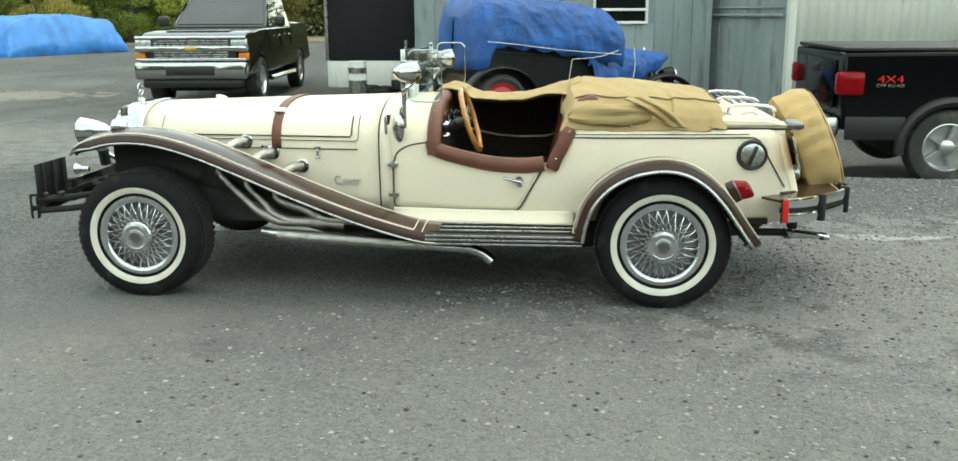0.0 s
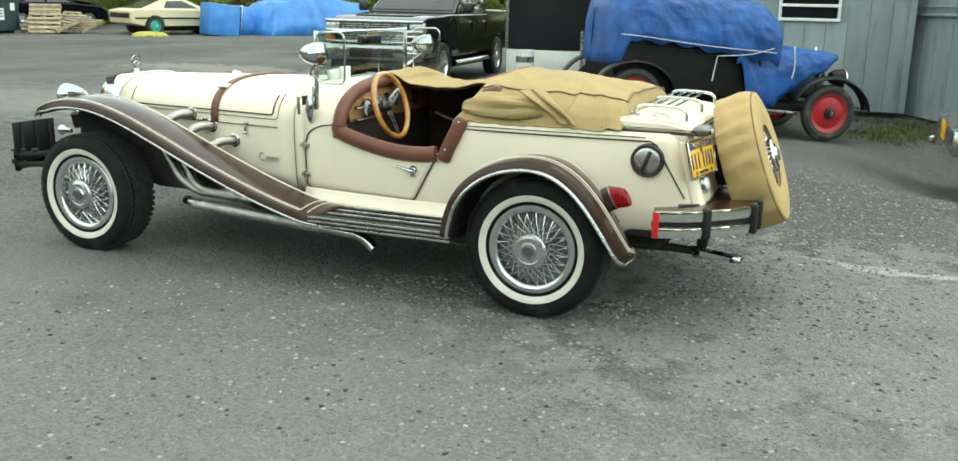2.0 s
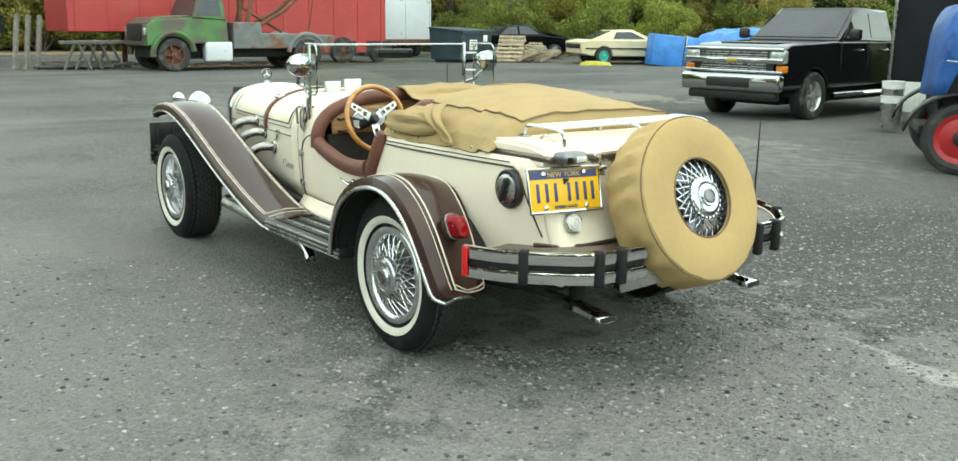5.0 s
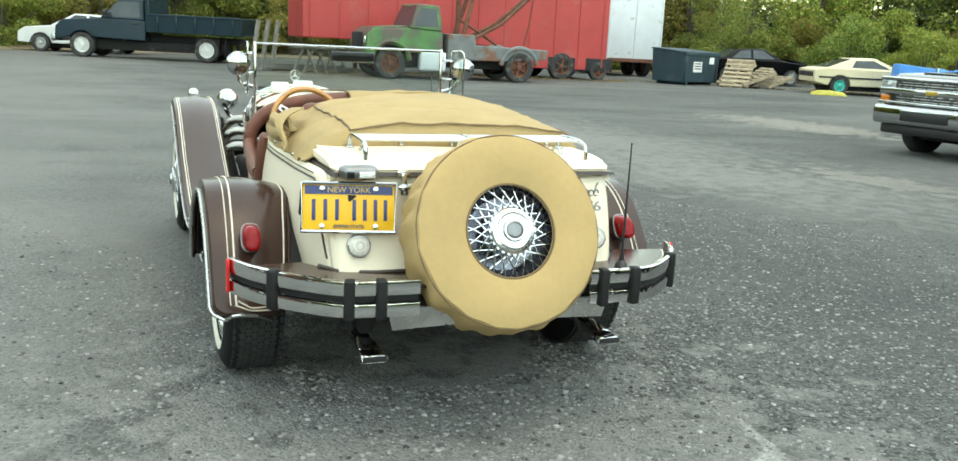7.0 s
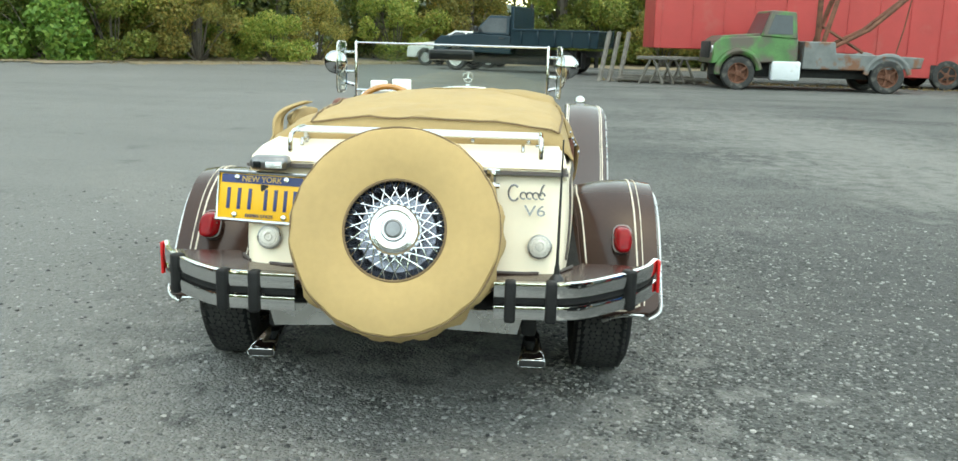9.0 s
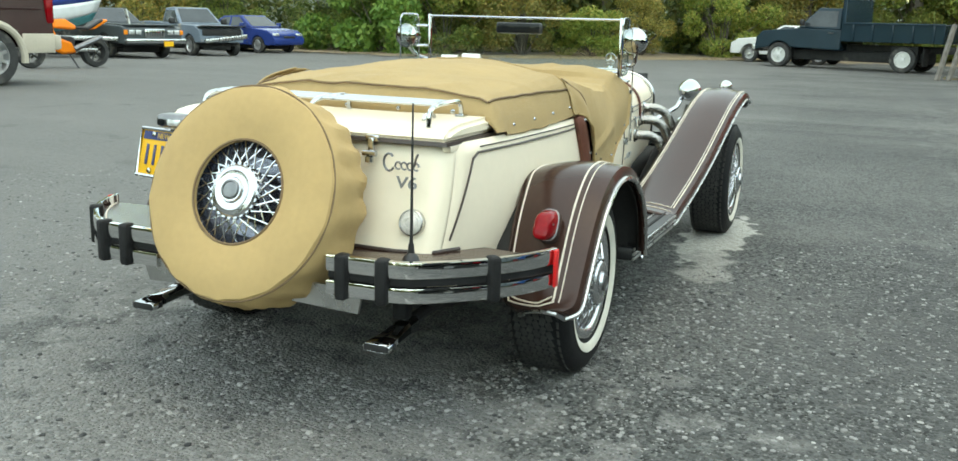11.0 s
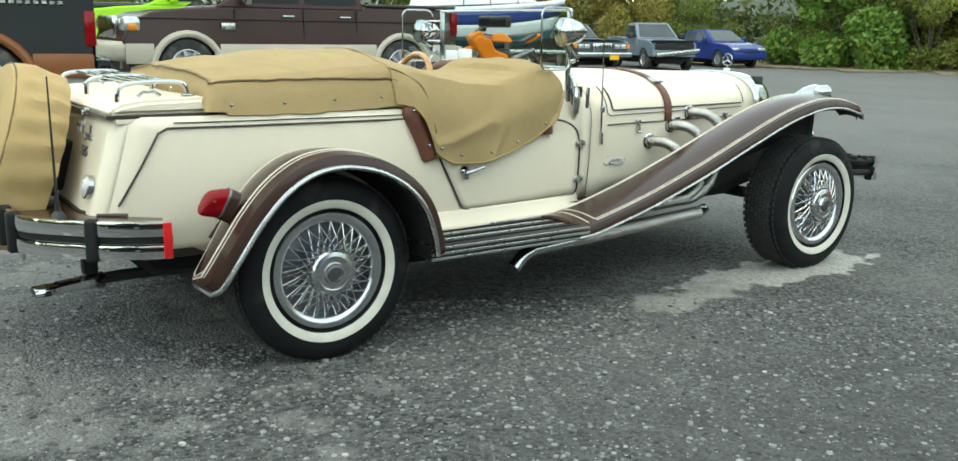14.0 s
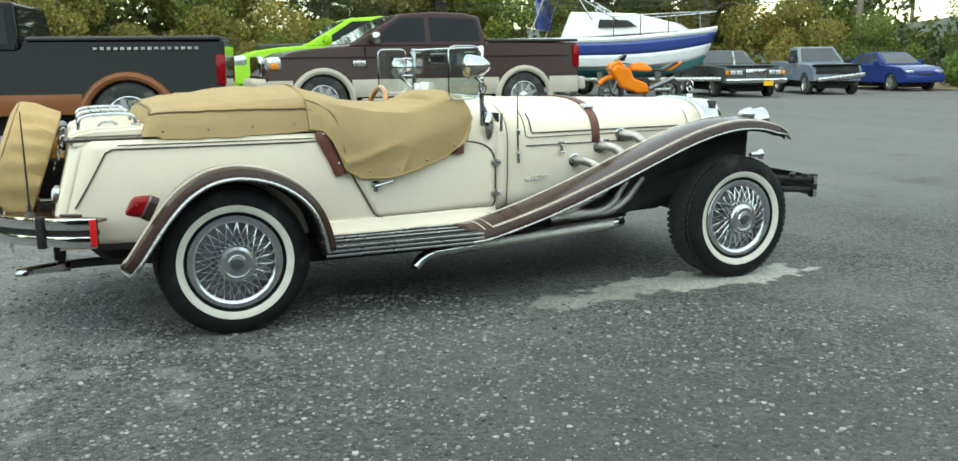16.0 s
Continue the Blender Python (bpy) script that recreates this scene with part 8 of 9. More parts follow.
bn = thing("dumpster", "dark blue steel rubbish skip with white stickers", "skip", -26.0, 18.45, 0.0, 22)
bn.scale = (1.06, 1.06, 1.10)
part("bin", P([(-0.62, 0.10), (-0.70, 1.12), (0.70, 1.02), (0.62, 0.10)], 1.0), BINBLUE, bn, bev=0.02)
part("lid", B((0.0, 0, 1.10), (1.46, 2.06, 0.05), 0.01, Matrix.Rotation(0.07, 4, "Y")), BINBLUE, bn)
part("rim", B((0.70, 0, 1.00), (0.06, 2.1, 0.08), 0.01), BINBLUE, bn)
for y in (-0.9, 0.9):
    part("rib", B((0.67, y, 0.55), (0.06, 0.08, 0.9), 0.01), BINBLUE, bn)
part("sticker", B((0.672, -0.25, 0.62), (0.012, 0.50, 0.38)), PLATEWHITE, bn)
for z in (0.70, 0.62, 0.54):
    part("print_bar", B((0.680, -0.25, z), (0.006, 0.38, 0.035)), DARKTRIM, bn)
part("sticker", B((0.685, 0.55, 0.82), (0.012, 0.28, 0.24)), PLATEWHITE, bn)
for y in (-0.7, 0.7):
    part("skid", B((0, y, 0.05), (1.2, 0.12, 0.10), 0.01), BINBLUE, bn)


def pallet(x, y, rz, tilt, z=0.0, lx=1.2, ly=1.0, group="pallets"):
    p = thing("pallet", "pale weathered wooden pallet leaning at an angle", "pallet", x, y, z, rz, group)
    t = Matrix.Rotation(radians(tilt), 4, "Y")
    for k in range(7):
        part("slat", box(bmesh.new(), (0, 0, 0), (0.09, ly, 0.02), 0.0, t @ Matrix.Translation((-lx / 2 + 0.05 + k * (lx - 0.1) / 6, 0, 0.11))), PALE_WOOD, p)
    for k in range(3):
        part("stringer", box(bmesh.new(), (0, 0, 0), (lx, 0.045, 0.09), 0.0, t @ Matrix.Translation((0, (k - 1) * (ly / 2 - 0.03), 0.055))), PALE_WOOD, p)
    for k in range(3):
        part("slat", box(bmesh.new(), (0, 0, 0), (0.09, ly, 0.02), 0.0, t @ Matrix.Translation((-lx / 2 + 0.05 + k * (lx - 0.1) / 2, 0, 0.0))), PALE_WOOD, p)
    return p


pallet(-25.4, 20.3, 104, -40, 0.42)
pallet(-25.0, 20.8, 78, -30, 0.34)
pallet(-24.8, 19.9, 128, -52, 0.46)
pallet(-24.4, 21.1, 96, -16, 0.20)
pallet(-24.3, 20.4, 65, -24, 0.30)


def timber_pile(x, y, rz, n, seed, label):
    t = thing("timber_pile", label, "timber", x, y, 0.0, rz)
    q = random.Random(seed)
    for k in range(n):
        part("plank", B((q.uniform(-0.3, 0.3), q.uniform(-0.5, 0.5), 0.06 + 0.05 * (k // 4)), (q.uniform(1.6, 2.8), 0.14, 0.045), 0.0, Matrix.Rotation(q.uniform(-0.12, 0.12), 4, "Z")), GREYWOOD, t)
    return t


timber_pile(-25.6, 4.6, 80, 14, 2, "stack of grey weathered planks on the ground")
for k in range(4):
    x, y = -25.2 + 0.2 * k, 2.9 - 0.35 * k
    t = thing("wooden_trestle", "weathered wooden trestle frame", "trestle", x, y + 2.4, 0.0, 75, "trestles")
    for s in (-1, 1):
        part("leg", T([(0.35 * s, 0, 0), (0.05 * s, 0, 0.75)], 0.04, 4), GREYWOOD, t)
    part("beam", B((0, 0, 0.78), (0.9, 0.10, 0.10), 0.01), GREYWOOD, t)
for k, y in enumerate((1.9, 2.2, 2.5)):
    t = thing("steel_ramp", "grey plank leaning against the red trailer", "plank", -26.0, y + 0.9, 0.0, 0, "leaning planks")
    part("board", T([(0.5, 0, 0.0), (-0.1, 0.3, 1.5)], 0.07, 4), GREYWOOD, t)


def mound(name, label, x, y, rz, lx, ly, h, material, seed, kind_of="tarpaulin"):
    """A sheet drawn over something, hanging to the ground in folds."""
    ob = thing(name, label, kind_of, x, y, 0.0, rz)
    o = Vector((seed * 3.1, seed * 1.7, 0))

    def f(u, v):
        e = max(abs(u), abs(v))
        hh = h * (1 - max(0.0, (e - 0.72) / 0.28) ** 1.5) * (1 - 0.25 * u * u)
        p = Vector((u * lx / 2, v * ly / 2, max(0.005, hh)))
        return p + Vector((0, 0, 1)) * noise.noise(p * 1.4 + o) * 0.10 * h + Vector((noise.noise(p * 3 + o) * 0.08, noise.noise(p * 3.3 + o) * 0.08, crumple(p + o, 1.0) if e < 0.95 else 0))
    part("sheet", G(f, lin(-1, 1, 44), lin(-1, 1, 30)), material, ob, thick=0.006, offset=0)
    return ob


mound("tarpaulin", "large bright blue tarpaulin heaped over a parked car", -18.9, 27.2, 70, 5.4, 2.4, 1.35, TARP_L, 2)
mound("tarpaulin", "bright blue tarpaulin over a low pile", -20.6, 24.6, 70, 1.9, 1.6, 1.0, TARP_L, 5)
cb = thing("covered_crate", "square crate wrapped in bright blue plastic", "crate", -20.2, 23.35, 0.0, 60)
bm = B((0, 0, 0.55), (1.15, 0.9, 1.1), 0.05, Matrix.Rotation(0.10, 4, "Y"), 2)
part("wrap", bm, TARP_L, cb)
part("crate_frame", B((0.61, 0, 0.55), (0.03, 0.95, 1.08), 0.01, Matrix.Rotation(0.10, 4, "Y")), STEEL, cb)
mound("yellow_sheet", "crumpled yellow plastic sheet on the ground", -21.3, 21.0, 60, 1.1, 0.6, 0.15, mat("yellow_plastic", (0.42, 0.38, 0.06), 0.5), 8, "sheet")

# ---- boat on its trailer, motorcycle ----
BOATWHITE = mat("white_gelcoat", (0.74, 0.75, 0.76), 0.25, var=0.05, coat=0.4)
BOATBLUE = mat("navy_gelcoat", (0.02, 0.05, 0.24), 0.25, var=0.08, coat=0.4)
BOATTEAL = mat("teal_antifoul", (0.05, 0.22, 0.24), 0.6, var=0.15)
hd = math.degrees(math.atan2(0.69, -0.73))
bowx, bowy = -17.7, -18.9
boat = thing("motor_boat", "white motor boat with a navy band on a trailer", "boat", bowx + 0.73 * 3.3, bowy - 0.69 * 3.3, 0.0, hd)


def hull(u, v, s, grow=0.0):
    b = 1.15 * (1 - max(0.0, u) ** 2.6) * (0.94 + 0.06 * min(1, u + 1)) + grow
    keel = 0.60 + 0.80 * max(0.0, u - 0.25) ** 2.2
    sheer = 1.80 + 0.25 * max(0.0, u) ** 1.5
    x = 3.3 * u + 0.45 * max(0.0, u) ** 2 * (v - 1)
    yy = b * (v / 0.35 * 0.78 if v < 0.35 else 0.78 + 0.22 * ((v - 0.35) / 0.65) ** 0.7)
    zz = keel + (sheer - keel) * (v * 0.75 if v < 0.35 else 0.2625 + 0.7375 * (v - 0.35) / 0.65)
    return Vector((x, s * yy, zz))


UU = lin(-1, 1, 25)
for s in (-1, 1):
    part("hull_bottom", G(lambda u, v: hull(u, v, s), UU, lin(0, 0.30, 5)), BOATTEAL, boat, thick=0.02, offset=0)
    part("hull_side", G(lambda u, v: hull(u, v, s), UU, lin(0.30, 0.62, 5)), BOATWHITE, boat, thick=0.02, offset=0)
    part("hull_band", G(lambda u, v: hull(u, v, s, 0.004), UU, lin(0.62, 0.90, 4)), BOATBLUE, boat, thick=0.02, offset=0)
    part("hull_rim", G(lambda u, v: hull(u, v, s, 0.006), UU, lin(0.90, 1.0, 3)), BOATWHITE, boat, thick=0.02, offset=0)
    rail = [(3.3 * u, s * (1.08 * (1 - max(0.0, u) ** 2.6)), 2.42 + 0.12 * u) for u in lin(0.1, 0.99, 12)]
    part("rail", T(rail, 0.018, 6), CHROME, boat)
    for k in (0, 3, 6, 9):
        p = rail[k]
        part("stanchion", T([p, (p[0], p[1], 1.85)], 0.015, 6), CHROME, boat)
part("deck", G(lambda u, w: Vector((3.3 * u, w * 1.12 * (1 - max(0.0, u) ** 2.6), 1.80 + 0.25 * max(0, u) ** 1.5 + 0.06 * (1 - w * w))), UU, lin(-1, 1, 7)), BOATWHITE, boat, thick=0.03)
part("transom", B((-3.28, 0, 1.3), (0.06, 2.1, 1.0), 0.02), BOATWHITE, boat)
cbn = part("cabin", P([(-1.4, 1.80), (-1.1, 2.62), (0.9, 2.52), (2.1, 2.22), (2.5, 1.98)], lambda px, pz: 0.95 - 0.14 * max(0, px) - 0.15 * (pz - 1.8)), BOATWHITE, boat, bev=0.05)
for s in (-1, 1):
    part("cabin_window", plate(bmesh.new(), [(-0.2, s * 0.91, 2.10), (-0.15, s * 0.885, 2.36), (0.7, s * 0.80, 2.32), (1.0, s * 0.78, 2.12)], (0, s * 0.03, 0)), DARKGLASS, cbn)
    part("screen_post", T([(-0.4, s * 0.8, 2.35), (-0.9, s * 0.8, 3.1)], 0.025, 6), CHROME, boat)
    part("screen_stay", T([(0.4, s * 0.75, 2.32), (-0.9, s * 0.8, 3.1)], 0.02, 6), CHROME, boat)
    part("tower_leg", T([(-2.4, s * 0.9, 1.85), (-1.9, s * 0.8, 3.2)], 0.025, 6), CHROME, boat)
part("windscreen", plate(bmesh.new(), [(-0.2, -0.75, 2.60), (-0.2, 0.75, 2.60), (-0.9, 0.70, 3.15), (-0.9, -0.70, 3.15)], (0.01, 0, 0.02)), GLASS, boat)
part("canvas", B((-1.9, 0, 3.2), (1.4, 1.7, 0.05), 0.02), BOATBLUE, boat, "navy canvas top")
part("canvas_side", B((-2.2, 0, 2.6), (0.05, 1.7, 1.0), 0.02), BOATBLUE, boat)
part("trailer_frame", B((0.2, 0, 0.52), (6.6, 0.9, 0.12), 0.02), STEEL, boat)
part("trailer_tongue", T([(3.3, 0, 0.5), (3.9, 0, 0.45)], 0.05, 6), BLACK_M, boat)
part("winch_post", T([(3.9, 0, 0.5), (3.75, 0, 1.35)], 0.05, 6), STEEL, boat)
for x in (-1.8, -0.2, 1.6):
    part("bunk", B((x, 0, 0.66), (0.15, 1.3, 0.22), 0.02), GREYWOOD, boat)
for s in (-1, 1):
    for x in (-1.1, -1.9):
        bg_wheel(boat, x, s, 0, 0.33, 1.05, STEEL, 5)

ORANGE = paint("orange_fairing", (0.80, 0.20, 0.015), 0.25)
mx, my = -12.45, -15.1
bike = thing("motorcycle", "bright orange sports motorcycle on its stand", "motorcycle", mx, my, ground_z(mx, my), -12)
bike.scale = (1.08, 1.08, 1.08)
for x, w in ((0.70, 0.06), (-0.70, 0.09)):
    m = Matrix.Translation((x, 0, 0.31)) @ Matrix.Rotation(math.pi / 2, 4, "X")
    wl = part("wheel", lathe(bmesh.new(), [(0.20, -w), (0.29, -w * 0.9), (0.31, 0), (0.29, w * 0.9), (0.20, w), (0.19, 0)], 32, m, True), BG_TYRE, bike)
    rm = bmesh.new()
    for k in range(5):
        a = 2 * math.pi * k / 5
        tube(rm, [m @ Vector((0, 0, 0)), m @ Vector((0.2 * math.cos(a), 0.2 * math.sin(a), 0))], 0.018, 6)
    part("rim", rm, BLACK, wl)
    part("brake_disc", lathe(bmesh.new(), [(0.14, 0.07), (0.14, 0.075), (0.09, 0.075), (0.09, 0.07)], 28, m), STEEL, wl)
part("side_fairing", P([(0.62, 0.95), (0.75, 0.80), (0.52, 0.42), (0.10, 0.28), (-0.20, 0.30), (-0.10, 0.52), (0.20, 0.62), (0.30, 0.85)], lambda px, pz: 0.20), ORANGE, bike, bev=0.05)
part("nose_fairing", P([(0.40, 0.88), (0.55, 1.05), (0.80, 0.92), (0.78, 0.80), (0.55, 0.76)], lambda px, pz: 0.17 - 0.1 * max(0, px - 0.5)), ORANGE, bike, bev=0.04)
part("screen", P([(0.42, 1.02), (0.36, 1.16), (0.40, 1.16), (0.62, 1.02)], 0.11), DARKGLASS, bike)
part("fuel_tank", P([(0.28, 0.80), (0.22, 0.96), (-0.05, 0.99), (-0.25, 0.84), (-0.22, 0.76)], lambda px, pz: 0.16 - 0.08 * max(0, pz - 0.85) / 0.14), ORANGE, bike, bev=0.06)
part("seat", P([(-0.22, 0.78), (-0.22, 0.84), (-0.52, 0.83), (-0.85, 1.0), (-0.90, 0.96), (-0.55, 0.76)], 0.12), BLACK, bike, bev=0.03)
part("tail", P([(-0.45, 0.76), (-0.55, 0.82), (-0.98, 1.0), (-1.0, 0.95), (-0.70, 0.78)], 0.10), ORANGE, bike, bev=0.03)
part("front_mudguard", T([(0.70 + 0.34 * math.cos(t), 0, 0.31 + 0.34 * math.sin(t)) for t in lin(0.6, 2.6, 10)], 0.055, 8), ORANGE, bike)
part("engine", B((0.05, 0, 0.45), (0.5, 0.32, 0.36), 0.06), BLACK_M, bike)
part("swing_arm", B((-0.42, 0, 0.36), (0.62, 0.22, 0.07), 0.02), STEEL, bike)
part("silencer", T([(-0.15, 0.16, 0.38), (-0.75, 0.20, 0.62)], 0.055, 10), DARKSTEEL, bike)
for s in (-1, 1):
    part("fork", T([(0.70, s * 0.11, 0.31), (0.46, s * 0.11, 0.92)], 0.028, 8), DARKSTEEL, bike)
    part("handlebar", T([(0.44, s * 0.10, 0.96), (0.36, s * 0.34, 0.94)], 0.018, 8), BLACK, bike)
    part("headlight", B((0.75, s * 0.08, 0.86), (0.08, 0.12, 0.07), 0.02), HEADLIGHT, bike)
part("side_stand", T([(-0.05, 0.12, 0.3), (-0.12, 0.34, 0.0)], 0.018, 6), BLACK, bike)


# ---- trees, shrubs, grass, poles ----
def leaf_material(name, cols):
    m = bpy.data.materials.new(name)
    m.use_nodes = True
    nt = m.node_tree
    b = nt.nodes["Principled BSDF"]
    geo = nt.nodes.new("ShaderNodeNewGeometry")
    rp = nt.nodes.new("ShaderNodeValToRGB")
    rp.color_ramp.elements[0].color, rp.color_ramp.elements[1].color = (*cols[0], 1), (*cols[-1], 1)
    for k, c in enumerate(cols[1:-1]):
        e = rp.color_ramp.elements.new((k + 1) / (len(cols) - 1))
        e.color = (*c, 1)
    oi = nt.nodes.new("ShaderNodeObjectInfo")
    hs = nt.nodes.new("ShaderNodeHueSaturation")
    mr = nt.nodes.new("ShaderNodeMapRange")
    mr.inputs[3].default_value, mr.inputs[4].default_value = 0.55, 1.2
    nt.links.new(oi.outputs["Random"], mr.inputs[0])
    nt.links.new(mr.outputs[0], hs.inputs["Value"])
    nt.links.new(geo.outputs["Random Per Island"], rp.inputs[0])
    nt.links.new(rp.outputs[0], hs.inputs["Color"])
    nt.links.new(hs.outputs[0], b.inputs["Base Color"])
    b.inputs["Roughness"].default_value = 0.6
    tr = nt.nodes.new("ShaderNodeBsdfTranslucent")
    nt.links.new(hs.outputs[0], tr.inputs[0])
    mx = nt.nodes.new("ShaderNodeMixShader")
    mx.inputs[0].default_value = 0.38
    nt.links.new(b.outputs[0], mx.inputs[1])
    nt.links.new(tr.outputs[0], mx.inputs[2])
    nt.links.new(mx.outputs[0], nt.nodes["Material Output"].inputs[0])
    return m


LEAF_A = leaf_material("mixed_green_leaves", [(0.07, 0.12, 0.030), (0.13, 0.20, 0.042), (0.22, 0.28, 0.062), (0.34, 0.35, 0.085)])
LEAF_B = leaf_material("yellow_green_leaves", [(0.12, 0.19, 0.04), (0.21, 0.29, 0.055), (0.33, 0.37, 0.075), (0.44, 0.38, 0.10)])
LEAF_C = leaf_material("olive_leaves", [(0.12, 0.14, 0.04), (0.23, 0.23, 0.06), (0.34, 0.29, 0.08), (0.40, 0.27, 0.07)])
# leaf greens darkened so the colour itself carries the wood's inner shade
LEAF_D = leaf_material("painted_shade_leaves", [(0.03, 0.045, 0.015), (0.06, 0.085, 0.022), (0.10, 0.12, 0.03), (0.13, 0.12, 0.04)])
BARK = mat("grey_brown_bark", (0.10, 0.085, 0.07), 0.9, var=0.35, scale=4, bump=0.6, bscale=30, stretch=(3, 3, 0.6))


def leaf_cloud(name, seed, centres, n, size, material):
    """Many small leaves round clump centres of (x, y, z, radius)."""
    q = np.random.RandomState(seed)
    ws = np.array([c[3] ** 2 for c in centres])
    pick = q.choice(len(centres), n, p=ws / ws.sum())
    c = np.array(centres)[pick]
    d = q.normal(size=(n, 3))
    d /= np.linalg.norm(d, axis=1)[:, None]
    rad = c[:, 3] * (0.45 + 0.6 * q.random_sample(n) ** 0.6)
    p = c[:, :3] + d * rad[:, None] * np.array([1, 1, 0.8])
    p[:, 2] = np.maximum(p[:, 2], 0.06)
    a = q.normal(size=(n, 3))
    a /= np.linalg.norm(a, axis=1)[:, None]
    b = np.cross(a, q.normal(size=(n, 3)))
    b /= np.linalg.norm(b, axis=1)[:, None]
    s = size * (0.6 + 0.8 * q.random_sample(n))[:, None]
    v = np.stack([p - a * s, p + a * s * 0.5 - b * s * 0.7, p + a * s * 0.8 + b * s * 0.7], axis=1).reshape(-1, 3)
    me = bpy.data.meshes.new(name)
    me.from_pydata(v.tolist(), [], (np.arange(n * 3).reshape(n, 3)).tolist())
    me.materials.append(material)
    return me


def make_tree(seed, height, spread, low, material, leaves=12000, size=0.070):
    q = random.Random(seed)
    tree = thing("tree", "tall leafy tree in early autumn green", "tree", 0, 0, 0, 0, "trees round the lot")
    bm = bmesh.new()
    tube(bm, [(0, 0, -0.1), (0.05 * q.uniform(-1, 1), 0.05, height * 0.3), (0.15 * q.uniform(-1, 1), 0.1, height * 0.65), (0, 0, height * 0.9)], [height * 0.022, height * 0.017, height * 0.010, 0.02], 9)
    cl = []
    for k in range(13):
        z = low + (height - low) * (k + 0.5) / 13
        a = k * 2.4 + q.uniform(-0.4, 0.4)
        reach = spread * (1 - 0.5 * abs((z - low) / (height - low) - 0.35)) * q.uniform(0.6, 1.0)
        e = (reach * math.cos(a), reach * math.sin(a), z + reach * 0.25)
        tube(bm, [(0, 0, z - 0.6), (e[0] * 0.5, e[1] * 0.5, z), e], [height * 0.008, height * 0.005, 0.012], 5)
        cl.append((*e, spread * q.uniform(0.32, 0.5)))
        cl.append((e[0] * 0.5, e[1] * 0.5, z + 0.3, spread * q.uniform(0.25, 0.42)))
    part("trunk", bm, BARK, tree)
    crown = new("crown", leaf_cloud("crown", seed, cl, leaves, size, material))
    crown.parent = tree
    return tree


def make_shrub(seed, height, spread, material, leaves=10000, size=0.054):
    q = random.Random(seed)
    sh = thing("shrub", "dense leafy shrub at the edge of the lot", "shrub", 0, 0, 0, 0, "shrubs round the lot")
    bm = bmesh.new()
    cl = []
    for k in range(17):
        a = k * 2.4 + q.uniform(-0.5, 0.5)
        r = spread * q.uniform(0.1, 0.95)
        z = height * q.uniform(0.10, 0.9) * (1 - 0.35 * r / spread)
        e = (r * math.cos(a), r * math.sin(a), z)
        tube(bm, [(0.1 * math.cos(a), 0.1 * math.sin(a), -0.05), (e[0] * 0.6, e[1] * 0.6, z * 0.7), e], [0.03, 0.02, 0.008], 5)
        cl.append((*e, spread * q.uniform(0.17, 0.40)))
    part("stem", bm, BARK, sh)
    leafs = new("foliage", leaf_cloud("foliage", seed, cl, leaves, size, material))
    leafs.parent = sh
    return sh


TREES = [make_tree(1, 11, 3.0, 2.2, LEAF_A), make_tree(2, 13, 3.4, 3.2, LEAF_A), make_tree(3, 9, 2.8, 1.2, LEAF_B), make_tree(4, 12, 3.0, 2.6, LEAF_C)]
SHRUBS = [make_shrub(11, 3.2, 1.9, LEAF_B), make_shrub(12, 4.2, 2.2, LEAF_A), make_shrub(13, 2.4, 1.6, LEAF_B), make_shrub(14, 3.6, 2.0, LEAF_C)]
EDGE = [(26, -24), (12, -27), (0, -30), (-10, -33), (-20, -33), (-28, -28), (-30.5, -21), (-30, -14), (-33.5, -9), (-38.5, -5), (-41, 2), (-40, 12), (-41, 20), (-34, 27), (-25, 34), (-16, 42), (0, 50), (20, 50), (38, 38), (46, 18), (46, -4), (36, -18), (26, -24)]
GAP = -2.434


def along(line, step):
    out = []
    for (x0, y0), (x1, y1) in zip(line, line[1:]):
        d = math.hypot(x1 - x0, y1 - y0)
        for k in range(max(1, int(d / step))):
            t = k / max(1, int(d / step))
            out.append((x0 + (x1 - x0) * t, y0 + (y1 - y0) * t, -(y1 - y0) / d, (x1 - x0) / d))
    return out


q = random.Random(77)
used = set()
first = {}


def plant(kinds, pick, x, y, sc, rz):
    ob = kinds[pick]
    m = pose(x, y, ground_z(x, y) - 0.02, 0, 0, rz)
    if ob.name not in used:
        used.add(ob.name)
        ob.matrix_basis = m
        ob.scale = (sc, sc, sc * 1.02)
        return ob
    o = copy_thing(ob, m)
    o.scale = (sc, sc, sc)
    return o


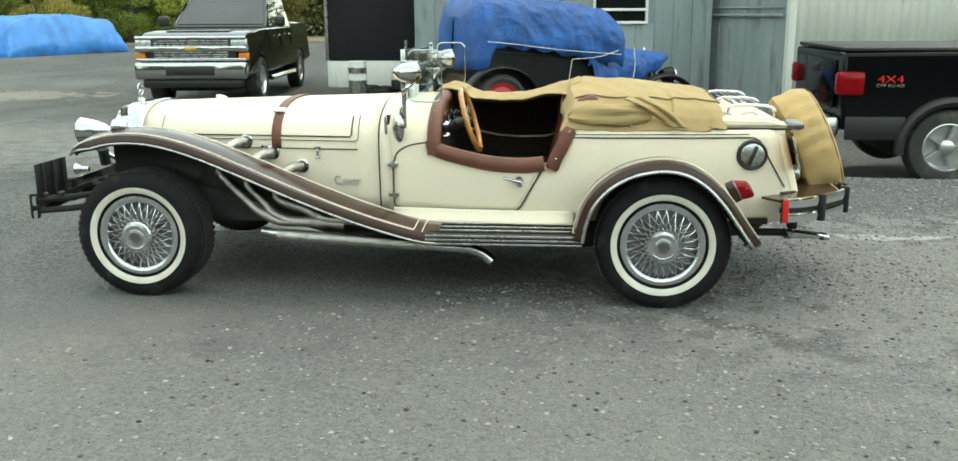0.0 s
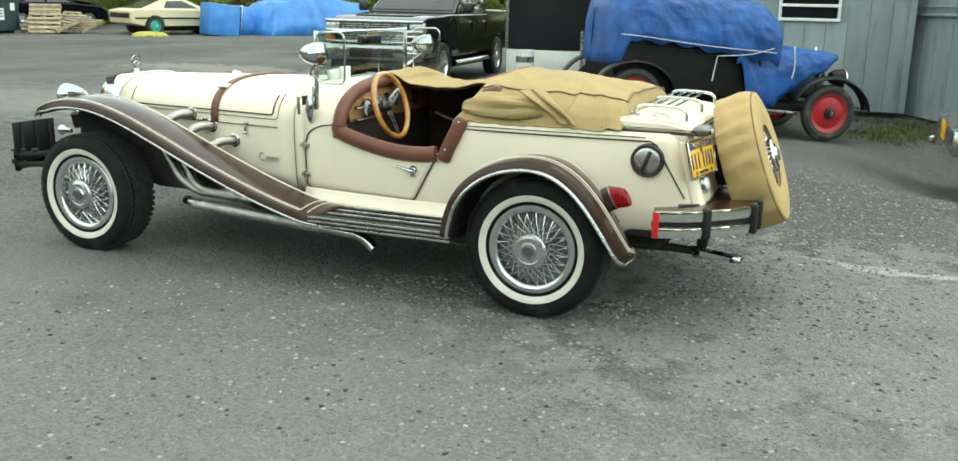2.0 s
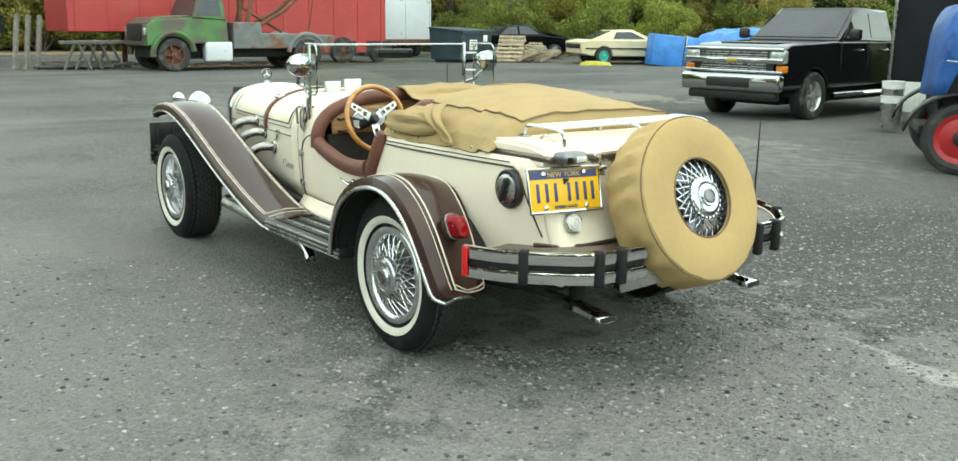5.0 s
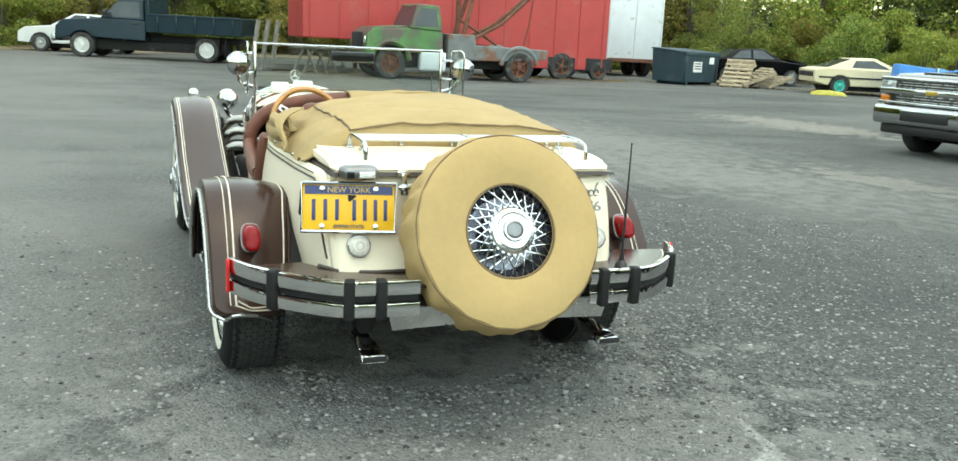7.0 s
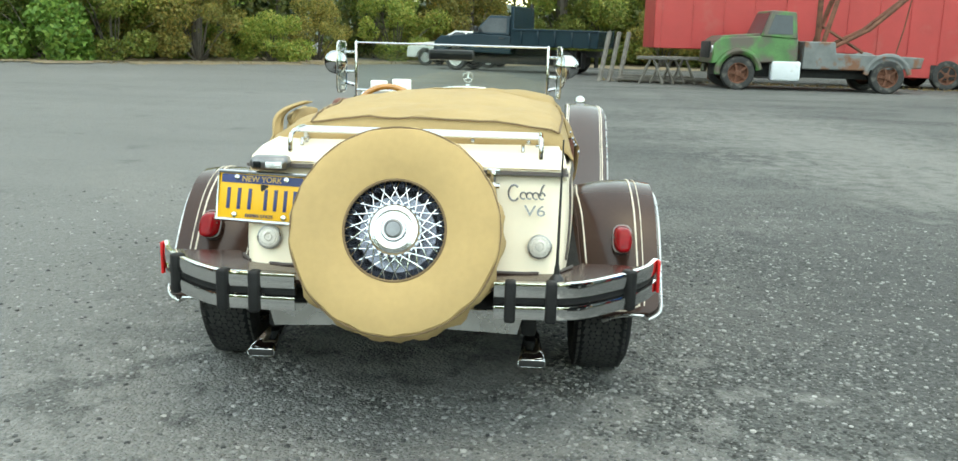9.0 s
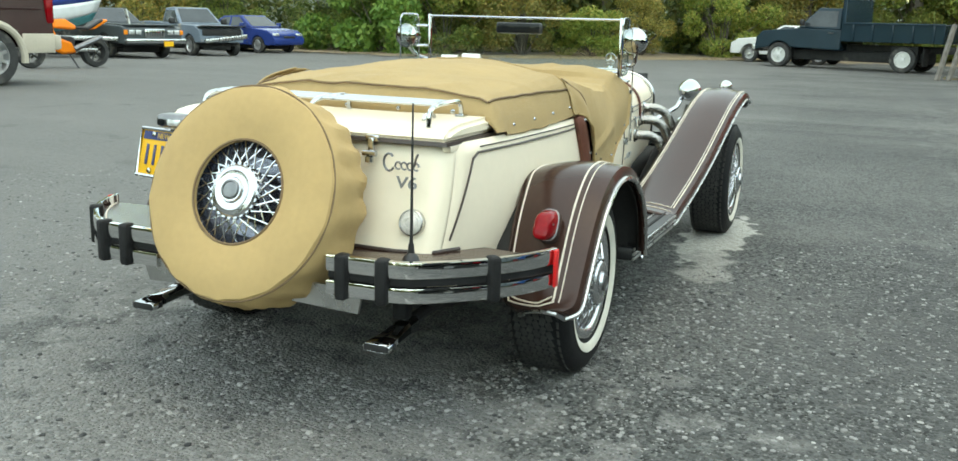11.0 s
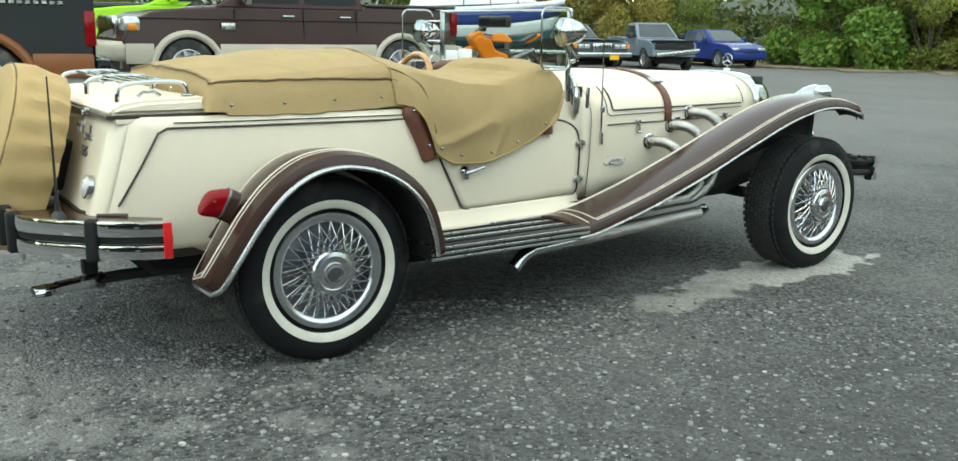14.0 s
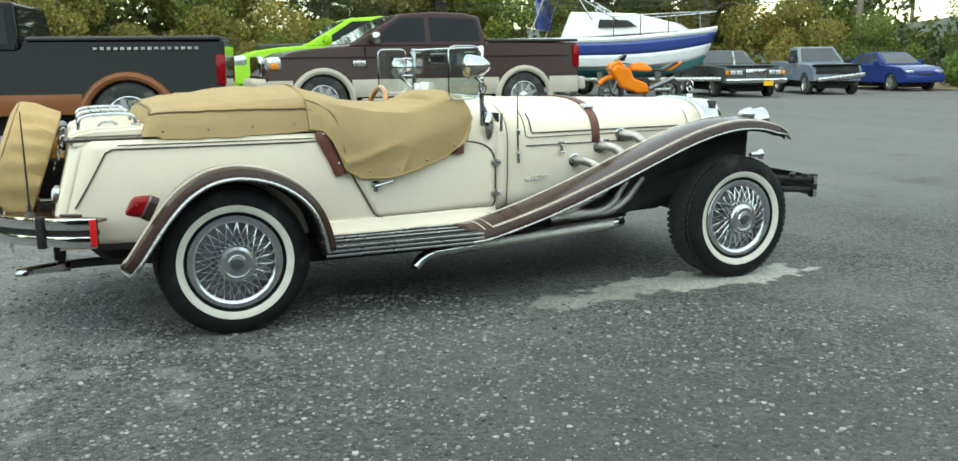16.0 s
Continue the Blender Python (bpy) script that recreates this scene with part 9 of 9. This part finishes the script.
for x, y, nx, ny in along(EDGE, 2.5):
    if x > 14 or (y > 30 and x > -14):
        continue
    off = q.uniform(0.3, 2.4)
    px, py = x + nx * off, y + ny * off
    ang = math.atan2(py - 4.8, px - 0.6)
    open_sky = abs(ang - GAP) < 0.05
    if q.random() < 0.93:
        plant(SHRUBS, q.randrange(4), px, py, q.uniform(0.55, 0.8) if open_sky else q.uniform(0.8, 1.25), q.uniform(0, 360))
    if abs(ang - GAP) > 0.085:
        d = q.uniform(0.8, 5.0)
        if q.random() < 0.8:
            plant(TREES, q.randrange(4), x + nx * d, y + ny * d, q.uniform(0.8, 1.15), q.uniform(0, 360))
        plant(SHRUBS, q.randrange(4), x + nx * (d + 1.5) + q.uniform(-1, 1), y + ny * (d + 1.5) + q.uniform(-1, 1), q.uniform(1.1, 1.7), q.uniform(0, 360))
for x, y, k, sc in ((-34.5, -18.5, 2, 0.75), (-31.0, 23.5, 2, 0.5), (-33.0, 26.5, 2, 0.6)):
    plant(TREES, k, x, y, sc, q.uniform(0, 360))
for x, y, k, sc in ((-32.2, -19.6, 1, 1.0), (-34.2, -16.8, 0, 1.1), (-36.4, -13.6, 1, 1.0), (-29.6, 23.4, 0, 0.8), (-31.5, 26.0, 2, 1.0), (-26.0, 30.0, 0, 0.9), (-29.5, 29.0, 1, 0.9), (-22.5, 33.5, 3, 0.9)):
    plant(SHRUBS, k, x, y, sc, q.uniform(0, 360))
for ob in (*TREES, *SHRUBS):
    if ob.name not in used:
        plant([ob], 0, -52, 20 + 3 * len(used), 1.0, 0)


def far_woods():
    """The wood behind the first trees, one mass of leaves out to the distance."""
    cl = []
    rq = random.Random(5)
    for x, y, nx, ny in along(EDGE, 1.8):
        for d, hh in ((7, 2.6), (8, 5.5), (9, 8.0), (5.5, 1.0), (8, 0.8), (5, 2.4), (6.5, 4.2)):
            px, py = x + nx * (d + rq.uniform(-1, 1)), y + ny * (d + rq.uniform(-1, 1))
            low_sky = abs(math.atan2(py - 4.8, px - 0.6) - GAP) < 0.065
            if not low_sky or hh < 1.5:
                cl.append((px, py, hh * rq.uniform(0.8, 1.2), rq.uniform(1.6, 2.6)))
    # dark fill behind the first trees, its depth shade set by leaf colour
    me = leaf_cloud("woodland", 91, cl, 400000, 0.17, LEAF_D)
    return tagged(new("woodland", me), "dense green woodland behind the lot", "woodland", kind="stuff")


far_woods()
hill = bmesh.new()
grid(hill, lambda a, t: Vector((math.cos(a) * (90 + 120 * t), math.sin(a) * (90 + 120 * t), -1 + (9 + 3 * noise.noise(Vector((a * 6, 0, 0)))) * math.sin(t * math.pi / 2))), lin(0, 2 * math.pi, 80), lin(0, 1, 6))
tagged(part("backdrop", hill, mat("distant_wooded_hill", (0.030, 0.042, 0.020), 0.95, var=0.35, scale=0.4)), "low wooded hills far beyond the lot", "hill", kind="structure")


LEAF_E = leaf_material("bright_large_leaves", [(0.08, 0.17, 0.030), (0.13, 0.25, 0.045), (0.19, 0.33, 0.06), (0.30, 0.40, 0.09)])
for bx_, by_, seed_, tall in ((-32.0, -19.7, 21, 5.2), (-30.3, -16.9, 22, 4.4)):
    bush = make_shrub(seed_, tall, 2.3, LEAF_E, 9000, 0.115)
    bush.matrix_basis = pose(bx_, by_, ground_z(bx_, by_) - 0.02, 0, 0, seed_ * 40)
    bush["label"] = "tall bush with large bright green leaves"
GRASS = leaf_material("short_grass", [(0.05, 0.075, 0.025), (0.10, 0.13, 0.04), (0.17, 0.17, 0.06)])


def grass_strip(label, spots, n, seed, h=0.10, material=None):
    rq = np.random.RandomState(seed)
    v, f = [], []
    for x0, y0, x1, y1, w in spots:
        k = int(n * math.hypot(x1 - x0, y1 - y0) * w)
        for _ in range(k):
            t, e = rq.random_sample(), rq.normal() * w * 0.4
            dx, dy = x1 - x0, y1 - y0
            L = math.hypot(dx, dy)
            x, y = x0 + dx * t - dy / L * e, y0 + dy * t + dx / L * e
            a, hh, lean_ = rq.random_sample() * 6.28, h * (0.5 + rq.random_sample()), rq.normal() * 0.03
            z = ground_z(x, y)
            b = len(v)
            ww = 0.012 + 0.02 * (L > 10)
            v += [(x - ww * math.cos(a), y - ww * math.sin(a), z), (x + ww * math.cos(a), y + ww * math.sin(a), z), (x + lean_, y + lean_, z + hh)]
            f.append((b, b + 1, b + 2))
    me = bpy.data.meshes.new("grass")
    me.from_pydata(v, [], f)
    me.materials.append(material or GRASS)
    return tagged(new("grass", me), label, "grass", kind="stuff")


grass_strip("short patchy grass along the walls", [(1.5, 8.8, 2.2, 10.6, 0.7), (1.2, 9.6, 2.6, 9.3, 0.6), (-1.5, 10.5, 1.8, 10.55, 0.25)], 700, 3, 0.05)
grass_strip("rough grass and fallen leaves at the edge of the lot", [(-26.5, 3, -26.0, 16, 0.8), (-27.5, 16.5, -24, 22.5, 1.0), (-24, 22.5, -18, 31, 1.5), (-29, -20, -28.5, -14, 1.6), (-28.5, -14, -32, -8.5, 1.6), (-32, -8.5, -37, -4, 1.6), (-20, -31.5, -27, -27, 1.5)], 60, 4, 0.06, leaf_material("fallen_leaves", [(0.16, 0.12, 0.06), (0.30, 0.21, 0.10), (0.36, 0.24, 0.11), (0.20, 0.20, 0.08)]))
LEAFLITTER = mat("fallen_leaves_soil", (0.25, 0.195, 0.125), 0.95, var=0.35, scale=3)
lit = bmesh.new()
for (x0, y0), (x1, y1) in zip(EDGE, EDGE[1:]):
    d = Vector((x1 - x0, y1 - y0, 0)).normalized()
    nrm = Vector((-d.y, d.x, 0))
    vs = []
    for k in range(41):
        p = Vector((x0, y0, 0)).lerp(Vector((x1, y1, 0)), k / 40)
        w = 1.4 * noise.noise(p * 0.35) + 0.9 * noise.noise(p * 1.7) + 0.5 * noise.noise(p * 5.1)
        vs.append((lit.verts.new((p.x - nrm.x * (2.4 + w), p.y - nrm.y * (2.4 + w), ground_z(p.x, p.y) + 0.012)), lit.verts.new((p.x + nrm.x * 14, p.y + nrm.y * 14, 0.10))))
    for a, b in zip(vs, vs[1:]):
        lit.faces.new((a[0], a[1], b[1], b[0]))
bmesh.ops.recalc_face_normals(lit, faces=lit.faces)
tagged(part("verge", lit, LEAFLITTER), "brown soil and fallen leaves under the trees", "ground", kind="structure")

POLEWOOD = mat("pole_wood", (0.22, 0.18, 0.14), 0.9, var=0.25, scale=3, stretch=(3, 3, 0.4))
for x, y in ((-30.5, -26.0), (-49.0, -40.0)):
    p = thing("utility_pole", "weathered wooden utility pole with wires", "pole", x, y, 0, 40, "utility poles")
    part("pole", T([(0, 0, -0.2), (0, 0, 9.5)], [0.15, 0.11], 12), POLEWOOD, p)
    part("crossarm", B((0, 0, 8.8), (2.0, 0.10, 0.12), 0.01), POLEWOOD, p)
for k, z in enumerate((3.55, 3.75, 4.6)):
    w = thing("overhead_wire", "black overhead cable strung between poles", "cable", 0, 0, 0, 0, "overhead wires")
    part("cable", T([Vector((-30.5, -26.0, z)).lerp(Vector((4, -42, z + 0.8)), t) + Vector((0, 0, -0.6 * math.sin(math.pi * t))) for t in lin(0, 1, 14)], 0.02, 5), BLACK, w)
    part("cable", T([Vector((-30.5, -26.0, z)).lerp(Vector((-49, -40, z + 0.6)), t) + Vector((0, 0, -0.3 * math.sin(math.pi * t))) for t in lin(0, 1, 8)], 0.02, 5), BLACK, w)
